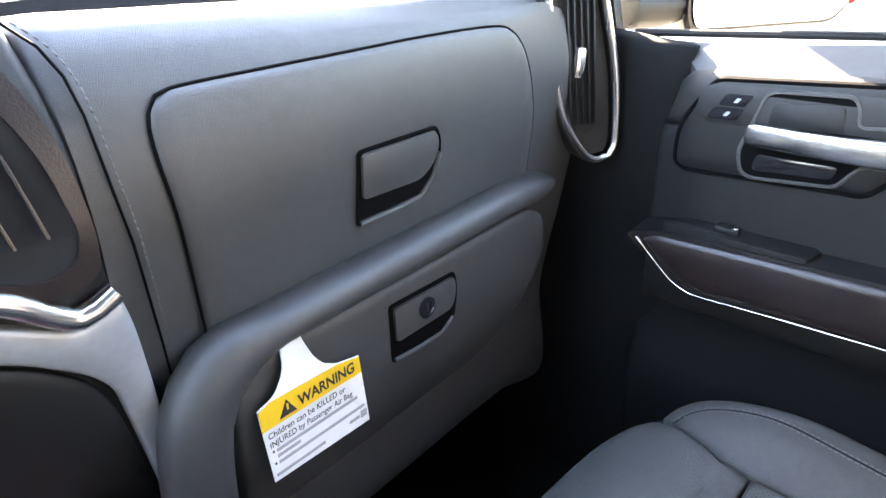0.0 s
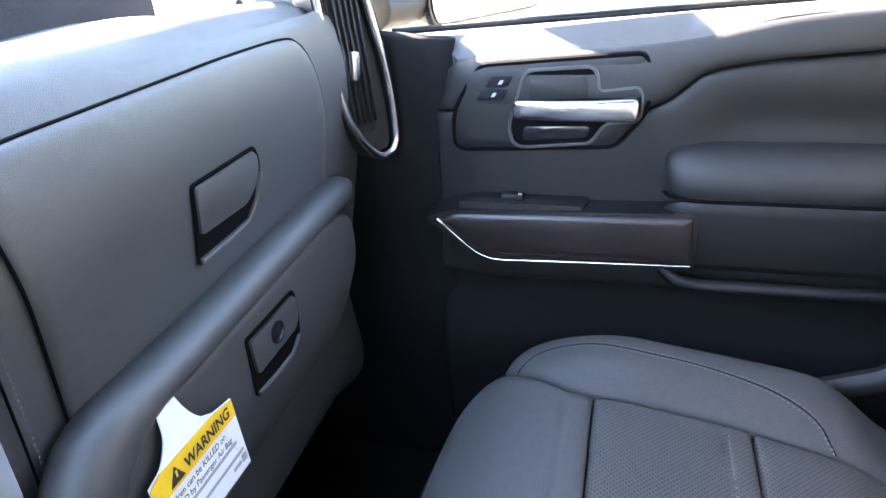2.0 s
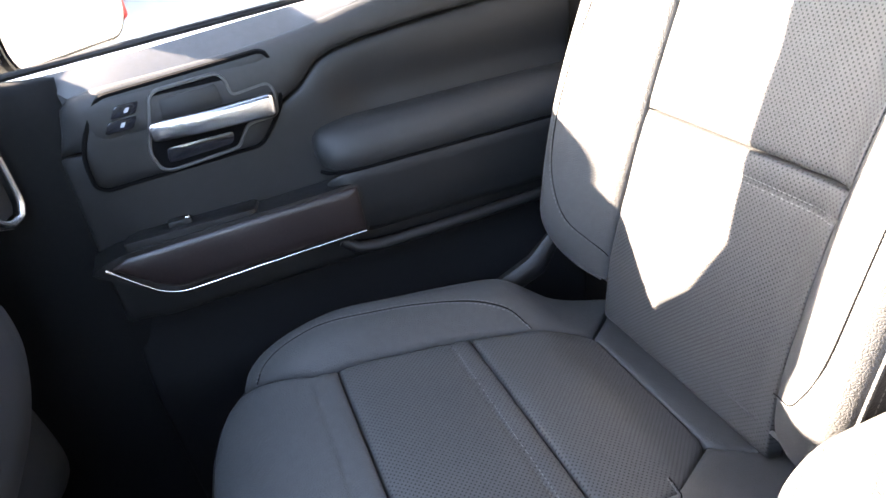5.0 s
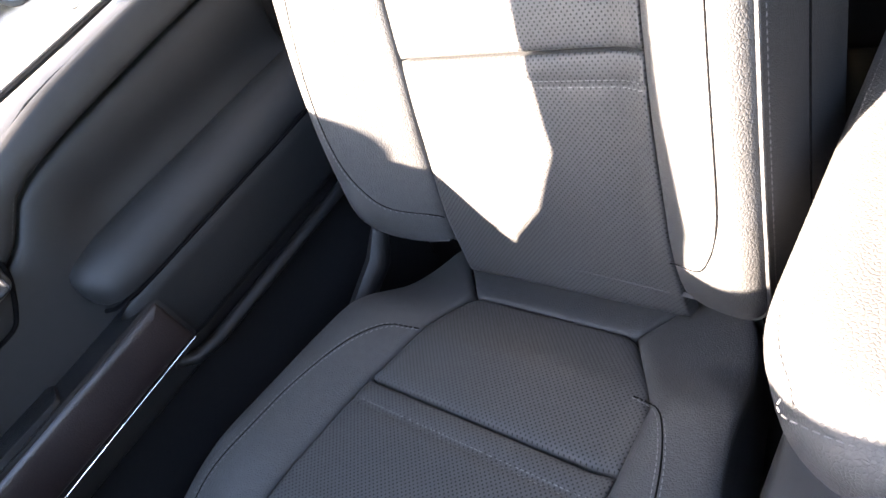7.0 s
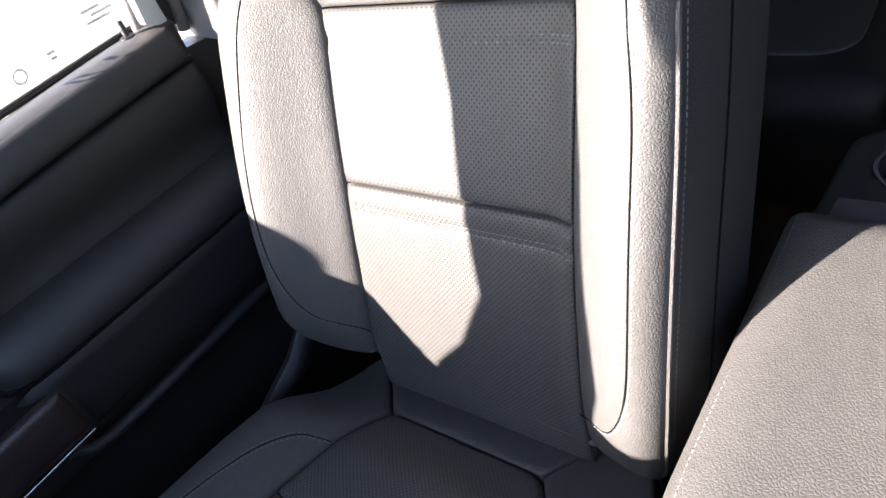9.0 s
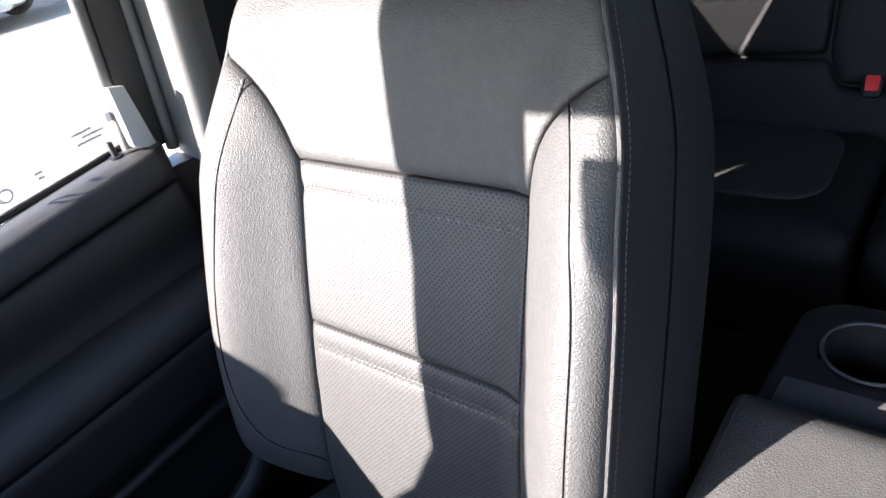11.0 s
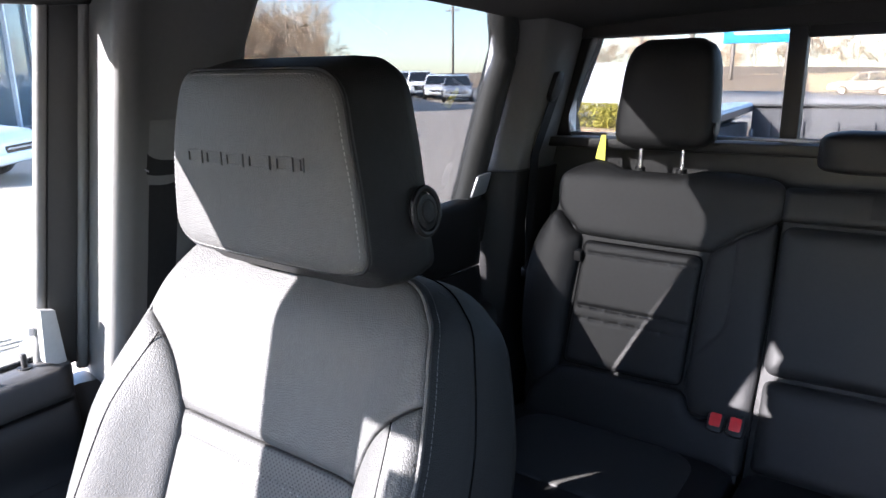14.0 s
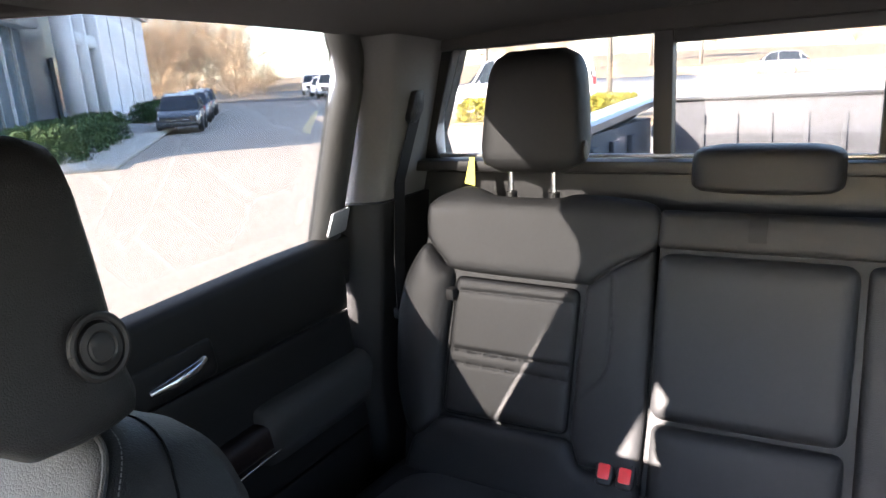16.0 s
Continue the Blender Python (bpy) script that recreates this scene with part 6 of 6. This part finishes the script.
# shrubs
def shrub(name, centre, size, mat, label, n=420, seed=1, group=""):
    """A clump of many small leaf blades round a hidden core of twigs."""
    rnd = random.Random(seed)
    verts, faces = [], []
    for _ in range(n):
        while True:
            p = V(rnd.uniform(-1, 1), rnd.uniform(-1, 1), rnd.uniform(0, 1))
            q = abs(p.x) ** 4 + abs(p.y) ** 4 + abs(p.z) ** 4
            if 0.25 < q < 1.0 + rnd.uniform(-0.1, 0.25):
                break
        c = V(p.x * size[0], p.y * size[1], p.z * size[2])
        r = 0.055 * (0.6 + rnd.random()) * max(size[2], 0.5)
        a, b = V(rnd.gauss(0, 1), rnd.gauss(0, 1), rnd.gauss(0, 1)).normalized() * r, V(rnd.gauss(0, 1), rnd.gauss(0, 1), rnd.gauss(0, 1)).normalized() * r
        i = len(verts)
        verts += [tuple(c - a), tuple(c - b * 0.5), tuple(c + a), tuple(c + b * 0.5)]
        faces.append((i, i + 1, i + 2, i + 3))
    me = bpy.data.meshes.new(name)
    me.from_pydata(verts, [], faces)
    me.transform(Matrix.Translation(centre))
    return lot(tagged(link(name, me, mat, None, smooth=False), label, "shrub", group))


for i, s in enumerate((2.0, 4.2, 6.4, 8.6, 17.6, 19.8, 22.0)):
    shrub("clipped_hedge", at_k(s, 1.9 if s < 12 else 1.2), (1.15, 0.75, 1.05), HEDGE, "dark green clipped hedge bush on the pavement", 3200, i, "hedge bushes")
for i, (x, y, w) in enumerate(((10.3, -20.4, 0.75), (9.2, -20.8, 0.8), (8.0, -20.6, 0.8), (6.9, -21.0, 0.85), (6.1, -21.3, 0.75))):
    shrub("yellow_shrub", V(x, y, GROUND), (w, 0.7, 0.85), GOLD, "round yellow-green shrub on a planted strip", 2200, 30 + i, "yellow shrubs")
lot(tagged(part("verge", box((-60, -23.3, GROUND - 0.02), (12.0, -19.6, GROUND + 0.10), 0.03), STRAW), "dry planted strip behind the lot", "verge", kind="structure"))
lot(tagged(part("road", box((-300, -66, GROUND - 0.02), (120, -40, GROUND + 0.012), 0), ROADM), "wide grey road behind the lot", "road", kind="structure"))
bank = []
for x in np.linspace(-260, 130, 40):
    bank.append([V(x, -66, GROUND - 0.3), V(x, -68, GROUND + 0.15), V(x, -80, GROUND + 1.2 + 0.4 * math.sin(x * 0.07)), V(x, -110, GROUND + 1.9 + 0.5 * math.sin(x * 0.05)), V(x, -112, GROUND - 0.3)])
lot(tagged(part("grass_bank", loft(bank), STRAW), "dry straw-coloured grass bank beyond the road", "ground", kind="structure"))


# parked cars
CARGLASS = material("car_window", (0.02, 0.025, 0.03), 0.06, vary=0.1)
TYRE = material("tyre_rubber", (0.02, 0.02, 0.02), 0.85, vary=0.2)
RIM = material("alloy_rim", (0.5, 0.5, 0.52), 0.3, 0.9, vary=0.08)
LAMP = material("headlamp_clear", (0.75, 0.78, 0.8), 0.1, vary=0.05)
PAINTS = {"white": material("white_car_paint", (0.78, 0.79, 0.8), 0.25, vary=0.03, coat=0.6), "dark": material("dark_car_paint", (0.035, 0.037, 0.042), 0.25, vary=0.1, coat=0.6),
          "silver": material("silver_car_paint", (0.42, 0.43, 0.44), 0.3, 0.5, vary=0.05, coat=0.6), "blue": material("blue_grey_car_paint", (0.07, 0.09, 0.13), 0.28, 0.2, vary=0.08, coat=0.6)}
SHAPES = {  # nose to tail: (y, sill z, waist z, half width), then the cabin: (y, roof z, half width)
    "pickup": (5.6, 2.0, [(0, 0.45, 0.95, 0.84), (0.25, 0.38, 1.12, 0.97), (1.5, 0.38, 1.18, 1.0), (3.6, 0.38, 1.16, 1.0), (5.4, 0.42, 1.14, 0.98), (5.6, 0.5, 1.1, 0.95)], [(1.45, 1.18, 0.86), (2.05, 1.80, 0.74), (2.4, 1.88, 0.72), (3.35, 1.86, 0.72), (3.65, 1.18, 0.86)]),
    "suv": (4.7, 1.85, [(0, 0.42, 0.72, 0.76), (0.2, 0.30, 0.86, 0.88), (1.2, 0.28, 1.0, 0.93), (3.2, 0.28, 1.04, 0.93), (4.5, 0.32, 1.05, 0.9), (4.7, 0.45, 0.95, 0.82)], [(1.15, 1.0, 0.82), (1.95, 1.55, 0.68), (2.6, 1.66, 0.66), (4.0, 1.60, 0.66), (4.6, 1.04, 0.8)]),
    "van": (5.7, 2.0, [(0, 0.45, 0.9, 0.86), (0.2, 0.35, 1.05, 0.96), (1.0, 0.35, 1.2, 1.0), (3.5, 0.35, 1.25, 1.0), (5.6, 0.38, 1.25, 1.0), (5.7, 0.5, 1.2, 0.98)], [(0.85, 1.15, 0.9), (1.6, 1.95, 0.82), (2.0, 2.08, 0.82), (5.5, 2.08, 0.84), (5.68, 1.2, 0.95)]),
}


def car_ring(y, z0, z1, w, n=6):
    m = (z0 + z1) / 2
    return [V(-w * 0.9, y, z0), V(-w, y, z0 + 0.12), V(-w, y, m), V(-w * 0.97, y, z1 - 0.06), V(-w * 0.9, y, z1), V(w * 0.9, y, z1), V(w * 0.97, y, z1 - 0.06), V(w, y, m), V(w, y, z0 + 0.12), V(w * 0.9, y, z0)]


def car(shape, paint, x, y, heading, label, category="car"):
    long, wide, hull, cabin = SHAPES[shape]
    ob = empty({"pickup": "parked_pickup", "suv": "parked_car", "van": "parked_van"}[shape], (0, 0, 0), label, category, "parked vehicles")
    pm = PAINTS[paint]
    part("body", loft([car_ring(*r) for r in hull]), pm, ob, sharp=35)
    cab = [[V(-w, yy, zz), V(-w * 0.93, yy, zz + 0.03), V(w * 0.93, yy, zz + 0.03), V(w, yy, zz)] for yy, zz, w in cabin]
    base = cabin[0][1] - 0.05
    bm = bmesh.new()
    rows = []
    for yy, zz, w in cabin:
        wb = hull[2][3] * 0.92
        rows.append([bm.verts.new(V(-wb, yy, base)), bm.verts.new(V(-w, yy, zz)), bm.verts.new(V(w, yy, zz)), bm.verts.new(V(wb, yy, base))])
    for a, b in zip(rows, rows[1:]):
        for i in range(3):
            bm.faces.new((a[i], a[i + 1], b[i + 1], b[i]))
    bm.faces.new(rows[0]), bm.faces.new(rows[-1])
    part("cabin_glass", bm, CARGLASS, ob, "dark car windows", smooth=False)
    roof = [[V(-w * 1.02, yy, zz - 0.02), V(-w * 0.95, yy, zz + 0.03), V(w * 0.95, yy, zz + 0.03), V(w * 1.02, yy, zz - 0.02)] for yy, zz, w in cabin[1:-1]]
    part("roof", loft(roof), pm, ob)
    wb = hull[2][3] * 0.92
    for sg in (-1, 1):
        for i, (yy, zz, w) in enumerate(cabin):
            foot = min(max(yy, cabin[0][0]), cabin[-1][0])
            if 0 < i < len(cabin) - 1:
                foot = yy - 0.55 if i == 1 else yy + 0.2 if i == len(cabin) - 2 else yy
                part("window_post", tube([V(sg * wb * 1.01, foot, base + 0.02), V(sg * w * 1.01, yy, zz)], 0.05, 6), pm, ob)
        if shape == "van":
            part("side_panel", prism([(2.6, base), (5.55, base), (5.45, 2.06), (2.5, 2.06)], lambda u, v, h: V(sg * (0.95 - 0.1 * (v - 1.2) + h), u, v), -0.03, 0.01), pm, ob, smooth=False)
        for yy in (0.95, long - 1.15):
            r = 0.40 if shape == "pickup" else 0.35
            c = V(sg * hull[2][3] * 0.93, yy, r)
            a24 = np.linspace(0, 2 * math.pi, 24, endpoint=False)
            wh = part("wheel", loft([[c + V(sg * d, q * math.cos(a), q * math.sin(a)) for a in a24] for q, d in ((r * 0.9, -0.12), (r, -0.10), (r, 0.08), (r * 0.92, 0.11), (r * 0.66, 0.11))], False), TYRE, ob, "black tyre and alloy rim")
            part("rim", loft([[c + V(sg * d, q * math.cos(a), q * math.sin(a)) for a in a24] for q, d in ((r * 0.66, 0.10), (r * 0.6, 0.09), (r * 0.2, 0.07), (0.02, 0.085))], False), RIM, wh)
        part("headlamp", prism(rounded([(sg * hull[1][3] * 0.52, hull[0][2] - 0.14), (sg * hull[1][3] * 0.93, hull[0][2] - 0.05), (sg * hull[1][3] * 0.93, hull[0][2] + 0.05), (sg * hull[1][3] * 0.5, hull[0][2] - 0.02)], 0.02), lambda u, v, h: V(u, 0.12 - h, v), -0.1, 0.06), LAMP, ob)
        part("tail_lamp", box((sg * hull[-2][3] * 0.93 - 0.06, long - 0.12, hull[-1][2] - 0.25), (sg * hull[-2][3] * 0.93 + 0.06, long + 0.02, hull[-1][2] + 0.05), 0.01), RED, ob)
        part("wing_mirror", box((sg * (wb + 0.08) - 0.09, cabin[0][0] + 0.45, base + 0.05), (sg * (wb + 0.08) + 0.09, cabin[0][0] + 0.55, base + 0.2), 0.03), pm, ob)
    w0 = hull[0][3]
    part("grille", prism(rounded([(-w0 * 0.62, hull[0][1] + 0.12), (w0 * 0.62, hull[0][1] + 0.12), (w0 * 0.7, hull[0][2] - 0.06), (-w0 * 0.7, hull[0][2] - 0.06)], 0.05), lambda u, v, h: V(u, -h, v), -0.03, 0.012), GLOSS, ob, "black grille")
    for i in range(4):
        z = hull[0][1] + 0.17 + i * (hull[0][2] - hull[0][1] - 0.28) / 3.2
        part("grille_bar", box((-w0 * 0.62, -0.02, z), (w0 * 0.62, -0.008, z + 0.015), 0.003), BRUSHED, ob)
    part("bumper", box((-hull[1][3] * 0.95, -0.06, hull[0][1] - 0.06), (hull[1][3] * 0.95, 0.2, hull[0][1] + 0.12), 0.04, 3), pm if shape == "suv" else BRUSHED, ob)
    ob.matrix_basis = Matrix.Translation((x, y, GROUND)) @ Matrix.Rotation(radians(heading), 4, "Z") @ Matrix.Translation((0, -0.5 * long, 0))
    return lot(ob)


# heading: the way the tail points, in degrees from +y, turning left
back = math.degrees(math.atan2(-KD.x, KD.y))
car("suv", "white", 14.6, -3.6, math.degrees(math.atan2(-0.75, 0.66)), "white crossover parked in shade beside the showroom")
for s, paint, shape, lab in ((12.7, "dark", "suv", "dark sport utility car parked along the kerb in shade"), (18.6, "blue", "suv", "blue-grey car parked along the kerb in shade"), (24.5, "dark", "suv", "dark car parked along the kerb in shade")):
    p = at_k(s, -0.5)
    car(shape, paint, p.x, p.y, back, lab).scale = (0.86, 0.86, 0.86)
for i, (x, y, paint, shape) in enumerate(((25.5, -36.5, "silver", "suv"), (29.0, -39.0, "white", "suv"), (32.5, -41.5, "white", "pickup"), (36.5, -44.5, "white", "pickup"), (40.5, -48.0, "white", "suv"), (45.0, -52.0, "white", "pickup"), (50.0, -60.0, "white", "pickup"))):
    car(shape, paint, x, y, 215 + 3 * (i % 3), f"{paint} {'pickup' if shape == 'pickup' else 'car'} in a far row of parked vehicles")
car("van", "white", 11.0, -25.2, math.degrees(math.atan2(0.93, -0.36)), "white van parked behind the shrubs", "van")
car("suv", "silver", 5.0, -60.0, 90, "silver car on the far road")


# lamp posts and power poles
POLE = material("weathered_pole", (0.20, 0.17, 0.14), 0.8, vary=0.2)
for x, y, h in ((44, -62, 9), (48, -80, 11), (31, -62, 10), (26, -70, 12), (20, -82, 11), (9.5, -32, 8)):
    ob = empty("utility_pole", (x, y, GROUND), "tall thin weathered utility pole", "pole", "poles")
    part("shaft", tube([(x, y, GROUND), (x, y, GROUND + h)], 0.14, 8), POLE, ob)
    part("cross_arm", box((x - 0.9, y - 0.06, GROUND + h - 0.9), (x + 0.9, y + 0.06, GROUND + h - 0.75), 0.01), POLE, ob)
    lot(ob)
sign = empty("roadside_sign", (15.5, -74, GROUND), "wide blue billboard on posts beyond the road", "billboard")
BLUE = material("blue_sign_face", (0.02, 0.30, 0.62), 0.5, vary=0.1, scale=0.4)
part("sign_face", box((12.0, -74.1, GROUND + 4.4), (19.0, -73.8, GROUND + 7.6), 0.03), BLUE, sign)
for z in (5.2, 6.0, 6.6):
    part("text_bar", box((13.0, -73.79, GROUND + z), (18.0, -73.74, GROUND + z + 0.28), 0), WHITEWALL, sign, smooth=False)
for x in (13, 18):
    part("post", tube([(x, -74, GROUND), (x, -74, GROUND + 4.5)], 0.2, 8), POLE, sign)
lot(sign)

# bare winter woods
BARK = material("bare_winter_bark", (0.46, 0.33, 0.21), 0.9, vary=0.3, scale=0.7)


def woods(name, spots, seed, label):
    rnd = random.Random(seed)
    verts, faces = [], []

    def limb(p, q, r0, r1):
        t = (q - p).normalized()
        a = t.cross(V(0.3, 0.5, 0.81)).normalized()
        b = t.cross(a)
        i = len(verts)
        for c, r in ((p, r0), (q, r1)):
            for k in range(3):
                verts.append(tuple(c + (a * math.cos(k * 2.094) + b * math.sin(k * 2.094)) * r))
        for k in range(3):
            j = (k + 1) % 3
            faces.append((i + k, i + j, i + 3 + j, i + 3 + k))

    def grow(p, way, long, r, depth):
        q = p + way * long
        limb(p, q, r, r * 0.62)
        if depth == 0:
            return
        for _ in range(5 if depth > 2 else 4):
            w = (way + V(rnd.gauss(0, 0.55), rnd.gauss(0, 0.55), rnd.gauss(0.10, 0.30))).normalized()
            grow(p.lerp(q, rnd.uniform(0.10, 1.0)), w, long * rnd.uniform(0.38, 0.75), max(r * 0.42, 0.018), depth - 1)

    for x, y, h in spots:
        grow(V(x, y, GROUND), V(rnd.gauss(0, 0.04), rnd.gauss(0, 0.04), 1).normalized(), h * 0.5, 0.0042 * h, 4 if h > 6 else 3)
    me = bpy.data.meshes.new(name)
    me.from_pydata(verts, [], faces)
    return lot(tagged(link(name, me, BARK, None, smooth=False), label, "trees", kind="stuff"))


rnd = random.Random(5)
spots = []
for i in range(120):
    p = K0 + KD * rnd.uniform(50, 85) + KN * rnd.uniform(-3.5, 22)
    spots.append((p.x, p.y, rnd.uniform(8.5, 14.5)))
for i in range(110):
    p = K0 + KD * rnd.uniform(47, 62) + KN * rnd.uniform(-6, 22)
    spots.append((p.x, p.y, rnd.uniform(2.5, 5)))
woods("bare_woods_near", spots, 3, "tall bare brown winter woods beyond the lot")
spots = [(rnd.uniform(-120, 75), rnd.uniform(-135, -112), rnd.uniform(8, 13)) for i in range(170)]
woods("bare_woods_far", spots, 4, "far bare brown tree line beyond the road")
